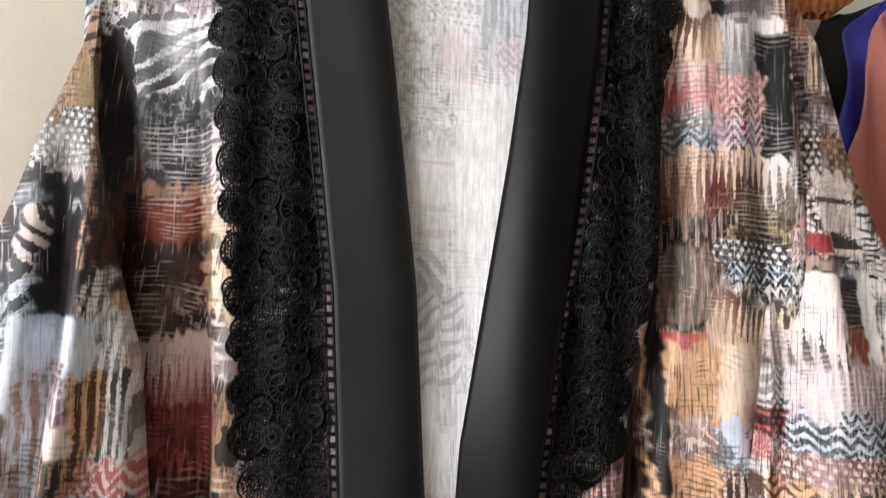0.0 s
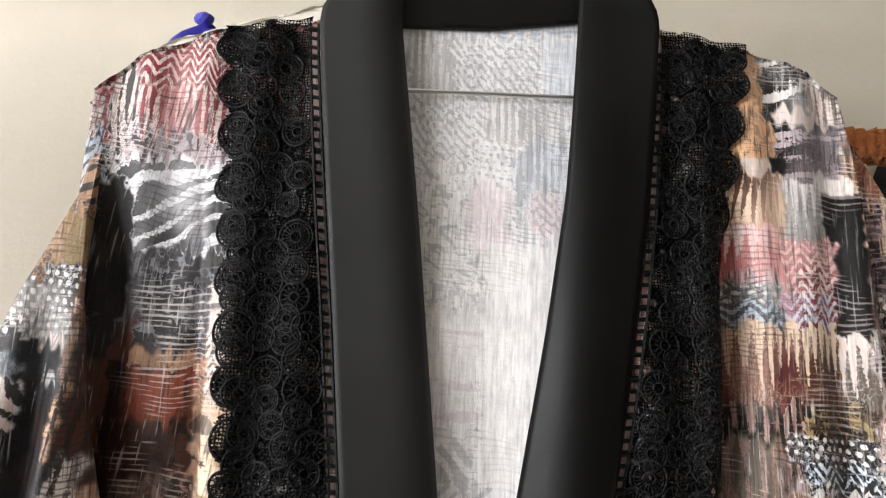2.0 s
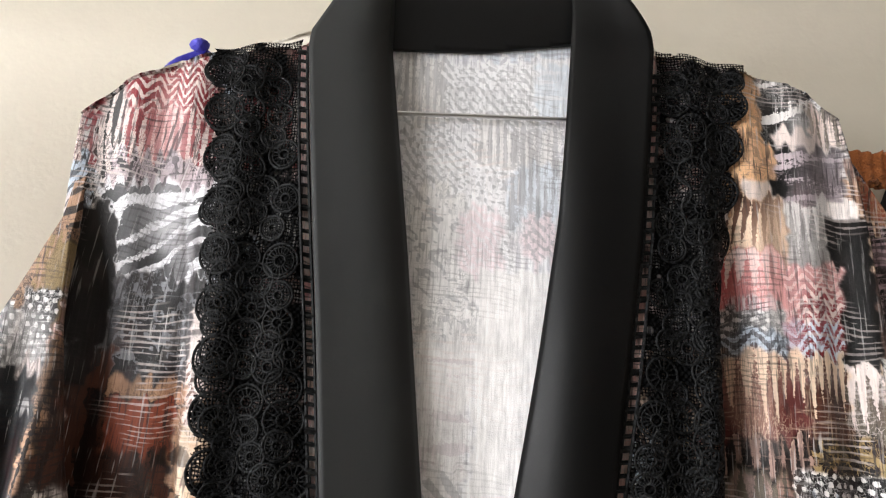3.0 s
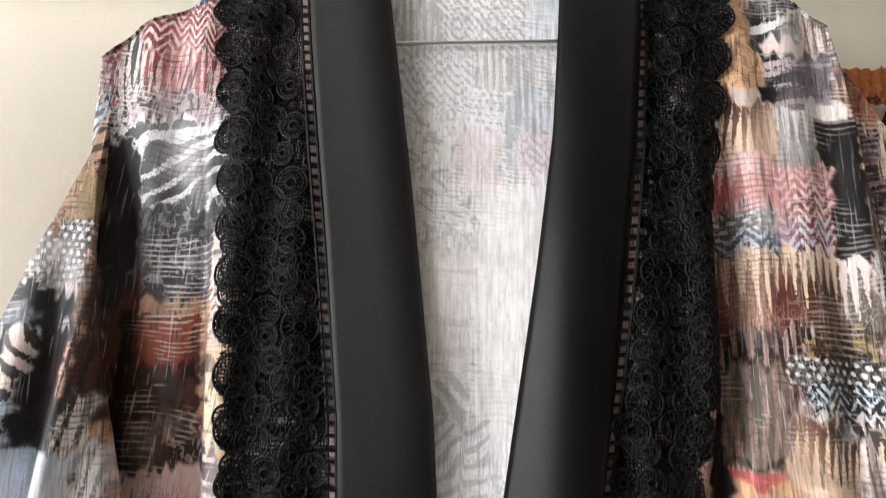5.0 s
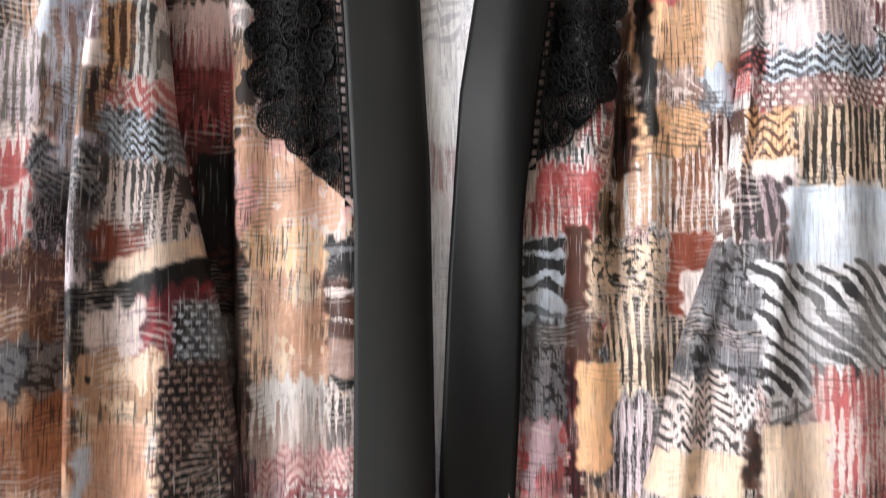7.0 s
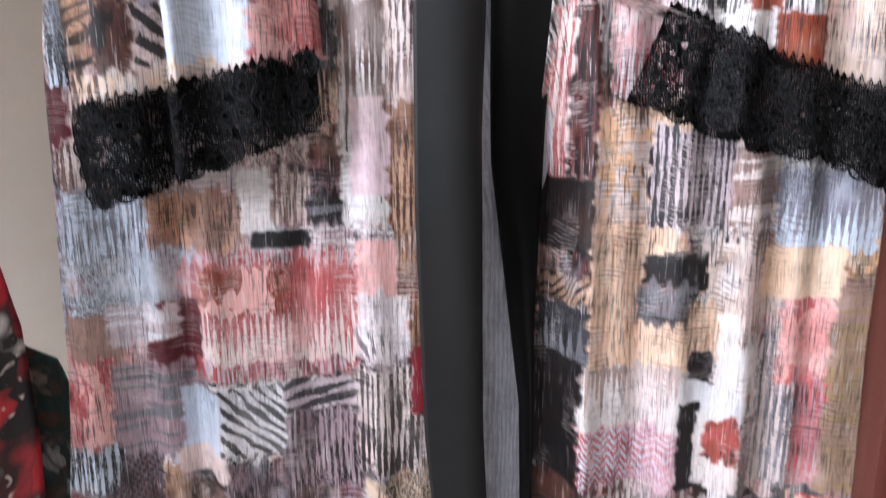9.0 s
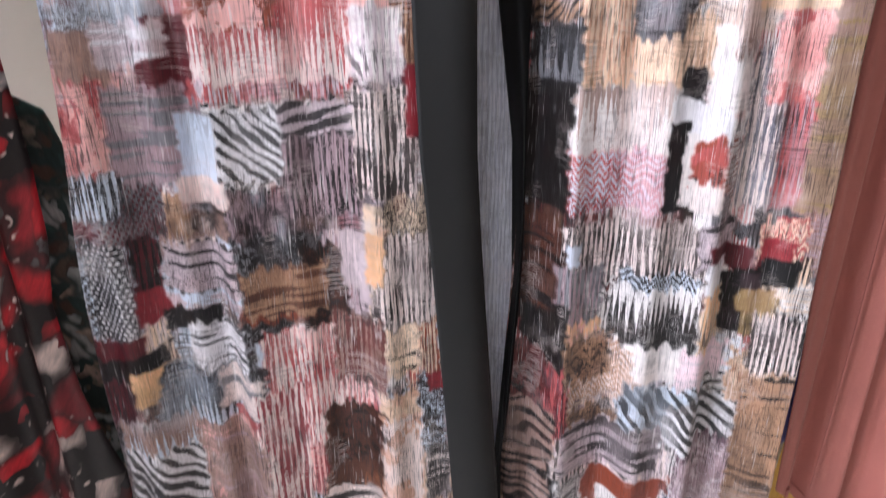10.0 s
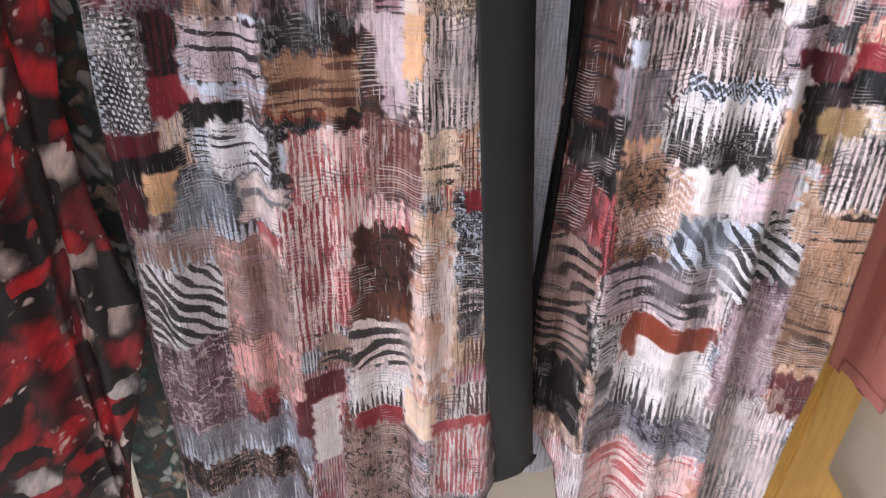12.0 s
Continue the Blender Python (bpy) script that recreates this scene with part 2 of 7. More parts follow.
def floral_material(name, tones, turn=-0.35, scale=46.0, stretch=0.55):
    """Large painted petals: patches in a few tones with dark hearts."""
    m = material(name, rough=0.55)
    w = Web(m)
    mp = w.node("Mapping", Vector=w.place())
    mp.inputs["Rotation"].default_value = (0, turn, 0)
    p = w.scaled(mp.outputs[0], 1.0, 0.2, stretch)
    big = w.node("TexVoronoi", Vector=p, Scale=scale)
    warp = w.t.nodes.new("ShaderNodeVectorMath")
    warp.operation = "MULTIPLY_ADD"
    nz = w.node("TexNoise", Vector=p, Scale=22.0, Detail=3.0)
    w.put(warp.inputs[0], nz.outputs["Color"])
    warp.inputs[1].default_value = (0.075, 0.075, 0.075)
    w.put(warp.inputs[2], p)
    w.t.links.new(warp.outputs[0], big.inputs["Vector"])
    pick = w.node("SeparateColor", Color=big.outputs["Color"]).outputs[0]
    ramp = w.t.nodes.new("ShaderNodeValToRGB")
    ramp.color_ramp.interpolation = "CONSTANT"
    while len(ramp.color_ramp.elements) < len(tones):
        ramp.color_ramp.elements.new(0.5)
    for k, (e, c) in enumerate(zip(ramp.color_ramp.elements, tones)):
        e.position, e.color = k / len(tones), (*c, 1)
    w.put(ramp.inputs[0], pick)
    # petals deepen towards one rim and carry thin pale veins
    rim = w.step(big.outputs["Distance"], 0.25, 0.75)
    colour = w.mix(w.math("MULTIPLY", rim, 0.92), ramp.outputs[0], tones[1])
    small = w.node("TexVoronoi", Vector=warp.outputs[0], Scale=120.0)
    speck = w.math("MULTIPLY", w.step(small.outputs["Distance"], 0.3, 0.12), w.step(w.noise(p, 30.0, 3.0), 0.5, 0.6))
    colour = w.mix(speck, colour, tones[3])
    brush = w.noise(w.scaled(mp.outputs[0], 5, 1, 1.0), 60.0, 4.0, 0.7)
    n = w.node("HueSaturation", Color=colour, Value=w.math("ADD", 0.3, w.math("MULTIPLY", brush, 1.4)))
    colour = n.outputs[0]
    w.put(w.shader.inputs["Base Color"], colour)
    w.bump(w.noise(w.place(), 900.0, 2.0), 0.2, 0.001)
    return m


CLOTH = print_material("printed_crepe")
LINING = print_material("print_seen_from_inside", 0.6)
# one black satin: left copy lightened as lit, right and neck darkened as shaded
SATIN_LIT = plain_cloth("black_satin_lit", (0.021, 0.0215, 0.0212), 0.58, 0.03, 0.25, 0.0, 0.25)
SATIN_SHADED = plain_cloth("black_satin_shaded", (0.003, 0.003, 0.003), 0.46, 0.025, 0.3, 0.0, 0.18)
LACE = lace_material("black_cord_lace")
THREAD = thread_material("black_cord_thread")
WALL = wall_material("cream_wall_paint", (0.71, 0.655, 0.545))
# dark tone for walls out of view, picked to cut bounced light
LOW_BOUNCE_WALL = wall_material("low_bounce_wall_paint", (0.15, 0.125, 0.105))
FLOOR = wall_material("pale_floor", (0.90, 0.87, 0.79))
CEILING = wall_material("white_ceiling_paint", (0.80, 0.79, 0.76))
WOOD = wood_material("honey_varnished_pine")
CORAL = plain_cloth("coral_crepe", (0.50, 0.17, 0.135), 0.65, 0.3, 0.2)
BLUE = plain_cloth("royal_blue_crepe", (0.035, 0.03, 0.42), 0.55)
BLACK_CLOTH = plain_cloth("black_crepe", (0.006, 0.005, 0.004), 0.8, 0.3, 0.25, 0.0)
ORANGE = plain_cloth("burnt_orange_knit", (0.42, 0.13, 0.03), 0.8, 0.8)
IVORY = plain_cloth("ivory_lining", (0.88, 0.82, 0.72), 0.6, 0.1, 0.06)
PLASTIC = plain_cloth("ivory_plastic", (0.80, 0.74, 0.64), 0.4, 0.05, 0.05, 0.0)
STEEL = material("steel_rod", (0.62, 0.62, 0.62), 0.3)
STEEL.node_tree.nodes["Principled BSDF"].inputs["Metallic"].default_value = 1.0
FLORAL = floral_material("red_floral_print", ((0.52, 0.012, 0.022), (0.010, 0.006, 0.006), (0.60, 0.016, 0.026), (0.78, 0.62, 0.57), (0.012, 0.006, 0.006), (0.20, 0.010, 0.016), (0.016, 0.008, 0.008), (0.44, 0.02, 0.03), (0.78, 0.72, 0.71)))
TEAL = floral_material("teal_floral_print", ((0.46, 0.52, 0.52), (0.03, 0.06, 0.055), (0.52, 0.38, 0.30), (0.05, 0.13, 0.11), (0.10, 0.06, 0.045), (0.46, 0.47, 0.46), (0.15, 0.10, 0.07)), 0.2, 90.0, 0.6)
GLASS = material("window_glass", (1, 1, 1), 0.0)
GLASS.node_tree.nodes["Principled BSDF"].inputs["Transmission Weight"].default_value = 1.0
FRAME = plain_cloth("white_window_paint", (0.75, 0.74, 0.70), 0.4, 0.05, 0.05, 0.0)


# ---- building blocks ----
def part(name, bm, mat, parent=None, label=""):
    """Links a bmesh as one mesh object, under a thing or a part."""
    me = bpy.data.meshes.new(name)
    bm.to_mesh(me)
    bm.free()
    me.materials.append(mat)
    ob = new(name, me)
    ob.parent = parent
    return tagged(ob, label)


def thing(name, label, category, group="", place=(0, 0, 0)):
    ob = new(name)
    ob.location = place
    return tagged(ob, label, category, group)


def add_box(bm, x0, x1, y0, y1, z0, z1, bevel=0.0):
    made = bmesh.ops.create_cube(bm, size=1)
    m = Matrix.Translation(((x0 + x1) / 2, (y0 + y1) / 2, (z0 + z1) / 2)) @ Matrix.Diagonal((x1 - x0, y1 - y0, z1 - z0, 1))
    bmesh.ops.transform(bm, matrix=m, verts=made["verts"])
    if bevel:
        edges = {e for v in made["verts"] for e in v.link_edges}
        bmesh.ops.bevel(bm, geom=list(edges), offset=bevel, segments=2, affect="EDGES")
    return bm


def add_beam(bm, a, b, width, depth, bevel=0.003):
    """A bevelled batten from a to b; width lies across, in the plane of the wall."""
    a, b = Vector(a), Vector(b)
    d = b - a
    made = bmesh.ops.create_cube(bm, size=1)
    along = d.normalized()
    out = Vector((0, 1, 0))
    side = along.cross(out).normalized()
    out = side.cross(along)
    turn = Matrix((side, out, along)).transposed().to_4x4()
    m = Matrix.Translation((a + b) / 2) @ turn @ Matrix.Diagonal((width, depth, d.length, 1))
    bmesh.ops.transform(bm, matrix=m, verts=made["verts"])
    edges = {e for v in made["verts"] for e in v.link_edges}
    bmesh.ops.bevel(bm, geom=list(edges), offset=bevel, segments=2, affect="EDGES")
    return bm


def add_tube(bm, points, radius, sides=6, closed=False):
    """A round cord along points."""
    rings = []
    n = len(points)
    for i, p in enumerate(points):
        p = Vector(p)
        q = Vector(points[(i + 1) % n] if closed or i < n - 1 else points[i])
        o = Vector(points[i - 1] if closed or i else points[i])
        along = (q - o).normalized()
        side = along.cross(Vector((0, 1, 0.01))).normalized()
        up = side.cross(along)
        rings.append([bm.verts.new(p + radius * (math.cos(a) * side + math.sin(a) * up)) for a in (2 * math.pi * k / sides for k in range(sides))])
    for i in range(n if closed else n - 1):
        r, s = rings[i], rings[(i + 1) % n]
        for k in range(sides):
            bm.faces.new((r[k], r[(k + 1) % sides], s[(k + 1) % sides], s[k]))
    if not closed:
        bm.faces.new(rings[0][::-1])
        bm.faces.new(rings[-1])
    return bm


def along(*pairs):
    """A line through (z, x) pairs, as a function of z (or of x)."""
    pairs = sorted(pairs)
    a, b = [p[0] for p in pairs], [p[1] for p in pairs]
    return lambda v: np.interp(v, a, b)


def smooth(v):
    v = np.clip(v, 0, 1)
    return v * v * (3 - 2 * v)


def chance(*cells):
    """A repeatable number from 0 to 1 for each cell."""
    h = 0.0
    for k, c in enumerate(cells):
        h = h + np.asarray(c, float) * (12.9898, 78.233, 37.719)[k]
    s = np.sin(h) * 43758.5453
    return s - np.floor(s)


# ---- the print: where which motif lies on each panel of the cloth ----
PRINT = {}
STYLES = ("strokes", "zebra", "zig", "scrib", "dots", "mot", "hatch")


def patch(panel, x0, z0, x1, z1, ground, ink, style):
    PRINT.setdefault(panel, []).append((x0, z0, x1, z1, ground, ink, style))


patch("sleeve_left", -0.374, 1.281, -0.127, 1.731, COAL, TAN, "scrib")
patch("sleeve_left", -0.405, 0.997, -0.093, 1.390, BROWN, CREAM, "strokes")
patch("front_left", -0.212, 1.550, -0.146, 1.600, WHITE, RED, "zig|strokes")
patch("front_left", -0.206, 1.532, -0.142, 1.552, WHITE, BLACK, "scrib")
patch("front_left", -0.206, 1.491, -0.140, 1.538, WHITE, BLACK, "zebra")
patch("front_left", -0.202, 1.432, -0.133, 1.494, COAL, GREY, "scrib")
patch("front_left", -0.200, 1.415, -0.138, 1.438, TAN, BLACK, "hatch")
patch("front_left", -0.200, 1.381, -0.141, 1.415, BROWN, COAL, "mot")
patch("front_left", -0.191, 1.327, -0.137, 1.365, BROWN, COAL, "mot")
patch("front_left", -0.186, 1.288, -0.136, 1.328, WHITE, RED, "strokes")
patch("front_left", -0.141, 1.367, -0.120, 1.478, CREAM, TAN, "hatch")
patch("front_left", -0.141, 1.288, -0.114, 1.366, PINK, COAL, "hatch")
patch("front_left", -0.170, 1.249, -0.135, 1.335, RED, WHITE, "strokes")
patch("front_left", -0.161, 1.150, -0.126, 1.249, UMBER, BROWN, "mot")
patch("front_left", -0.137, 1.122, -0.111, 1.150, TAN, BLACK, "zebra")
patch("front_left", -0.131, 1.024, -0.109, 1.122, MAUVE, COAL, "strokes")
patch("front_left", -0.132, 1.182, -0.055, 1.261, PINK, CREAM, "mot")
patch("front_left", -0.123, 1.091, -0.068, 1.186, PEACH, CREAM, "hatch")
patch("front_left", -0.069, 1.091, -0.048, 1.186, COAL, GREY, "hatch")
patch("front_left", -0.113, 1.052, -0.047, 1.093, CREAM, BROWN, "strokes")
patch("front_left", -0.111, 1.024, -0.047, 1.052, WHITE, RED, "zig|strokes")
# DOVE replaces white below: the lower left front's shade, put into the print
patch("front_left", -0.314, 0.847, -0.273, 0.954, DOVE, COAL, "strokes")
patch("front_left", -0.313, 0.892, -0.300, 0.935, MAROON, MAROON, "none")
patch("front_left", -0.278, 0.806, -0.186, 0.864, TAN, MAUVE, "mot")
patch("front_left", -0.319, 0.753, -0.226, 0.852, GREY, ICE, "scrib")
patch("front_left", -0.104, 0.837, -0.042, 0.957, SHELL, BROWN, "strokes")
patch("front_left", -0.067, 0.737, -0.039, 0.841, TAN, BROWN, "strokes")
patch("front_left", -0.181, 0.836, -0.155, 0.877, DOVE, DOVE, "none")
patch("front_left", -0.155, 0.836, -0.099, 0.881, MAUVE, COAL, "hatch")
patch("front_left", -0.321, 0.713, -0.243, 0.753, PINK, MAUVE, "mot")
patch("front_left", -0.227, 0.723, -0.093, 0.819, ROSE, DOVE, "strokes")
patch("front_left", -0.241, 0.749, -0.206, 0.780, MAROON, MAROON, "none")
patch("front_left", -0.256, 0.718, -0.221, 0.749, MAROON, MAROON, "none")
patch("front_left", -0.320, 0.662, -0.277, 0.713, ROSE, PINK, "mot")
patch("front_left", -0.274, 0.658, -0.201, 0.718, MAUVE, GREY, "hatch")
patch("front_left", -0.206, 0.648, -0.108, 0.718, WHITE, BLACK, "zebra")
patch("front_left", -0.095, 0.639, -0.052, 0.750, DOVE, COAL, "scrib")
patch("front_left", -0.057, 0.700, -0.037, 0.741, MAROON, MAROON, "none")
patch("front_left", -0.238, 0.646, -0.194, 0.679, ICE, DOVE, "none")
patch("front_left", -0.196, 0.595, -0.114, 0.651, COAL, MAUVE, "mot")
patch("front_left", -0.114, 0.600, -0.089, 0.658, MAUVE, COAL, "hatch")
patch("front_left", -0.091, 0.569, -0.068, 0.639, CREAM, DOVE, "none")
patch("front_left", -0.073, 0.569, -0.034, 0.658, COAL, CREAM, "scrib")
patch("front_left", -0.322, 0.570, -0.250, 0.662, GREY, MAROON, "dots")
patch("front_left", -0.250, 0.580, -0.230, 0.648, TAN, CREAM, "none")
patch("front_left", -0.327, 0.520, -0.287, 0.605, COAL, ICE, "dots")
patch("front_left", -0.294, 0.521, -0.261, 0.605, MAROON, ICE, "scrib")
patch("front_left", -0.258, 0.554, -0.215, 0.606, MAUVE, TAN, "hatch")
patch("front_left", -0.224, 0.561, -0.191, 0.592, ICE, DOVE, "none")
patch("front_left", -0.196, 0.569, -0.109, 0.608, COAL, GREY, "mot")
patch("front_left", -0.197, 0.530, -0.125, 0.569, RUST, BROWN, "mot")
patch("front_left", -0.128, 0.536, -0.088, 0.609, MAUVE, DOVE, "strokes")
patch("front_left", -0.088, 0.566, -0.072, 0.610, CREAM, DOVE, "none")
patch("front_left", -0.077, 0.567, -0.040, 0.610, COAL, CREAM, "scrib")
patch("front_left", -0.088, 0.528, -0.052, 0.566, COAL, CREAM, "strokes")
patch("front_left", -0.059, 0.467, -0.031, 0.571, RUST, CREAM, "strokes")
patch("front_left", -0.332, 0.500, -0.285, 0.520, MAROON, MAROON, "none")
patch("front_left", -0.291, 0.505, -0.268, 0.528, CREAM, DOVE, "none")
patch("front_left", -0.332, 0.476, -0.268, 0.503, UMBER, COAL, "none")
patch("front_left", -0.268, 0.510, -0.222, 0.546, UMBER, COAL, "none")
patch("front_left", -0.307, 0.460, -0.271, 0.486, TAN, CREAM, "none")
patch("front_left", -0.263, 0.485, -0.200, 0.524, ICE, COAL, "hatch")
patch("front_left", -0.281, 0.432, -0.183, 0.488, COAL, ICE, "zig")
patch("front_left", -0.334, 0.426, -0.302, 0.476, COAL, MAUVE, "strokes")
patch("front_left", -0.190, 0.493, -0.165, 0.521, ICE, DOVE, "none")
patch("front_left", -0.222, 0.420, -0.184, 0.441, MAROON, MAROON, "none")
patch("front_left", -0.184, 0.418, -0.085, 0.526, ROSE, DOVE, "strokes")
patch("front_left", -0.089, 0.486, -0.047, 0.532, CREAM, COAL, "hatch")
patch("front_left", -0.340, 0.329, -0.249, 0.426, GREY, BLACK, "zebra")
patch("front_left", -0.251, 0.345, -0.183, 0.428, TAUPE, MAUVE, "hatch")
patch("front_left", -0.188, 0.349, -0.136, 0.429, RED, DOVE, "strokes")
patch("front_left", -0.138, 0.356, -0.084, 0.435, UMBER, BROWN, "mot")
patch("front_left", -0.086, 0.339, -0.042, 0.466, CREAM, TAN, "mot")
patch("front_left", -0.044, 0.339, -0.021, 0.447, DOVE, COAL, "hatch")
patch("front_left", -0.324, 0.242, -0.240, 0.335, PLUM, MAUVE, "scrib")
patch("front_left", -0.247, 0.251, -0.186, 0.348, TAUPE, PINK, "mot")
patch("front_left", -0.197, 0.305, -0.139, 0.355, COAL, ICE, "strokes")
patch("front_left", -0.145, 0.306, -0.085, 0.356, TAUPE, BLACK, "zebra")
patch("front_left", -0.145, 0.252, -0.085, 0.313, ICE, COAL, "strokes")
patch("front_left", -0.196, 0.251, -0.148, 0.305, RED, DOVE, "strokes")
patch("front_left", -0.087, 0.287, -0.040, 0.339, TAN, CREAM, "mot")
patch("front_left", -0.088, 0.242, -0.008, 0.307, DOVE, RED, "strokes")
patch("front_left", -0.329, 0.168, -0.182, 0.243, PLUM, ICE, "strokes")
patch("front_left", -0.190, 0.120, -0.147, 0.251, DOVE, RED, "strokes")
patch("front_left", -0.151, 0.112, -0.086, 0.252, COAL, RUST, "scrib")
patch("front_left", -0.089, 0.138, -0.001, 0.253, DOVE, COAL, "scrib")
patch("front_left", -0.336, 0.093, -0.179, 0.176, COAL, DOVE, "strokes")
patch("front_right", 0.142, 1.553, 0.176, 1.629, APRICOT, OCHRE, "mot")
patch("front_right", 0.174, 1.581, 0.215, 1.639, COAL, WHITE, "hatch")
patch("front_right", 0.190, 1.584, 0.209, 1.613, OCHRE, WHITE, "hatch")
patch("front_right", 0.172, 1.552, 0.208, 1.583, COAL, WHITE, "hatch")
patch("front_right", 0.144, 1.514, 0.173, 1.554, BROWN, APRICOT, "strokes")
patch("front_right", 0.171, 1.512, 0.211, 1.552, COAL, WHITE, "strokes")
patch("front_right", 0.198, 1.541, 0.212, 1.553, WHITE, WHITE, "none")
patch("front_right", 0.167, 1.483, 0.203, 1.515, RED, WHITE, "zig")
patch("front_right", 0.135, 1.485, 0.168, 1.513, RED, WHITE, "strokes")
patch("front_right", 0.127, 1.465, 0.168, 1.488, BLACK, WHITE, "dots")
patch("front_right", 0.161, 1.463, 0.200, 1.483, WINE, WHITE, "zig")
patch("front_right", 0.192, 1.460, 0.216, 1.541, BLACK, COAL, "none")
patch("front_right", 0.134, 1.427, 0.214, 1.468, UMBER, CREAM, "strokes")
patch("front_right", 0.135, 1.402, 0.209, 1.427, BLACK, TAN, "strokes")
patch("front_right", 0.159, 1.378, 0.208, 1.402, BLACK, WHITE, "zig|dots")
patch("front_right", 0.141, 1.335, 0.176, 1.407, MOSS, MAUVE, "strokes")
patch("front_right", 0.174, 1.370, 0.225, 1.397, BLACK, WHITE, "zig")
patch("front_right", 0.172, 1.322, 0.225, 1.372, COAL, CREAM, "strokes")
patch("front_right", 0.145, 1.293, 0.176, 1.351, APRICOT, PINK, "strokes")
patch("front_right", 0.187, 1.293, 0.224, 1.329, CREAM, WHITE, "none")
patch("front_right", 0.119, 1.237, 0.163, 1.346, TAN, CREAM, "strokes")
patch("front_right", 0.136, 1.237, 0.174, 1.278, PEACH, CREAM, "hatch")
patch("front_right", 0.170, 1.291, 0.197, 1.348, CREAM, OCHRE, "none")
patch("front_right", 0.174, 1.238, 0.189, 1.275, BROWN, CREAM, "strokes")
patch("front_right", 0.121, 1.191, 0.187, 1.237, WHITE, BROWN, "strokes")
patch("front_right", 0.100, 1.137, 0.154, 1.218, WHITE, COAL, "scrib")
patch("front_right", 0.115, 1.076, 0.158, 1.137, WHITE, COAL, "strokes")
patch("front_right", 0.151, 1.166, 0.177, 1.193, RUST, RUST, "none")
patch("front_right", 0.149, 1.137, 0.161, 1.167, RUST, RUST, "none")
patch("front_right", 0.160, 1.138, 0.173, 1.169, WHITE, WHITE, "none")
patch("front_right", 0.091, 1.038, 0.116, 1.108, APRICOT, CREAM, "none")
patch("front_right", 0.054, 1.194, 0.106, 1.236, ROSE, WHITE, "strokes")
patch("front_right", 0.052, 1.123, 0.083, 1.195, WHITE, BLACK, "zebra")
patch("front_right", 0.082, 1.108, 0.104, 1.181, UMBER, TAN, "mot")
patch("front_right", 0.051, 1.072, 0.084, 1.123, GREY, BLACK, "scrib")
patch("front_right", 0.051, 1.022, 0.084, 1.072, PINK, MAUVE, "strokes")
patch("front_right", 0.082, 1.022, 0.093, 1.108, MAROON, UMBER, "strokes")
patch("front_right", 0.111, 1.043, 0.132, 1.072, COAL, ICE, "scrib")
patch("front_right", 0.047, 0.879, 0.072, 0.959, ROSE, WHITE, "strokes")
patch("front_right", 0.061, 0.795, 0.085, 0.884, UMBER, WINE, "mot")
patch("front_right", 0.048, 0.773, 0.083, 0.795, TAN, BLACK, "zebra")
patch("front_right", 0.045, 0.705, 0.083, 0.773, COAL, GREY, "strokes")
patch("front_right", 0.046, 0.569, 0.085, 0.705, UMBER, WINE, "mot")
patch("front_right", 0.079, 0.817, 0.145, 0.920, CREAM, TAN, "strokes")
patch("front_right", 0.137, 0.830, 0.208, 0.893, WHITE, COAL, "scrib")
patch("front_right", 0.206, 0.818, 0.303, 0.902, WHITE, GREY, "strokes")
patch("front_right", 0.130, 0.787, 0.165, 0.817, COAL, UMBER, "none")
patch("front_right", 0.130, 0.749, 0.168, 0.787, WHITE, COAL, "hatch")
patch("front_right", 0.079, 0.724, 0.132, 0.817, APRICOT, CREAM, "strokes")
patch("front_right", 0.164, 0.761, 0.223, 0.826, TAN, WHITE, "mot")
patch("front_right", 0.226, 0.794, 0.287, 0.827, APRICOT, CREAM, "mot")
patch("front_right", 0.243, 0.752, 0.283, 0.796, PINK, WHITE, "none")
patch("front_right", 0.247, 0.706, 0.288, 0.757, ROSE, PINK, "mot")
patch("front_right", 0.117, 0.710, 0.184, 0.742, WHITE, COAL, "hatch")
patch("front_right", 0.175, 0.706, 0.188, 0.740, COAL, COAL, "none")
patch("front_right", 0.186, 0.694, 0.221, 0.743, WHITE, WHITE, "none")
patch("front_right", 0.157, 0.685, 0.219, 0.704, WHITE, WHITE, "none")
patch("front_right", 0.156, 0.610, 0.179, 0.687, UMBER, COAL, "none")
patch("front_right", 0.175, 0.610, 0.189, 0.685, WHITE, WHITE, "none")
patch("front_right", 0.185, 0.640, 0.211, 0.687, RUST, WHITE, "hatch")
patch("front_right", 0.078, 0.666, 0.158, 0.710, WHITE, MAUVE, "strokes")
patch("front_right", 0.123, 0.656, 0.162, 0.675, ROSE, RED, "none")
patch("front_right", 0.080, 0.627, 0.158, 0.666, ICE, RED, "zig")
patch("front_right", 0.080, 0.569, 0.162, 0.630, WHITE, WINE, "strokes")
patch("front_right", 0.229, 0.569, 0.264, 0.734, GREY, COAL, "strokes")
patch("front_right", 0.263, 0.569, 0.308, 0.706, TAUPE, MAUVE, "hatch")
patch("front_right", 0.249, 0.569, 0.270, 0.620, ROSE, RED, "none")
patch("front_right", 0.211, 0.615, 0.231, 0.687, PINK, WHITE, "strokes")
patch("front_right", 0.073, 0.565, 0.197, 0.614, WHITE, WINE, "strokes")
patch("front_right", 0.198, 0.571, 0.243, 0.591, MAROON, MAROON, "none")
patch("front_right", 0.195, 0.533, 0.221, 0.576, WHITE, WHITE, "none")
patch("front_right", 0.197, 0.491, 0.224, 0.551, CREAM, WHITE, "none")
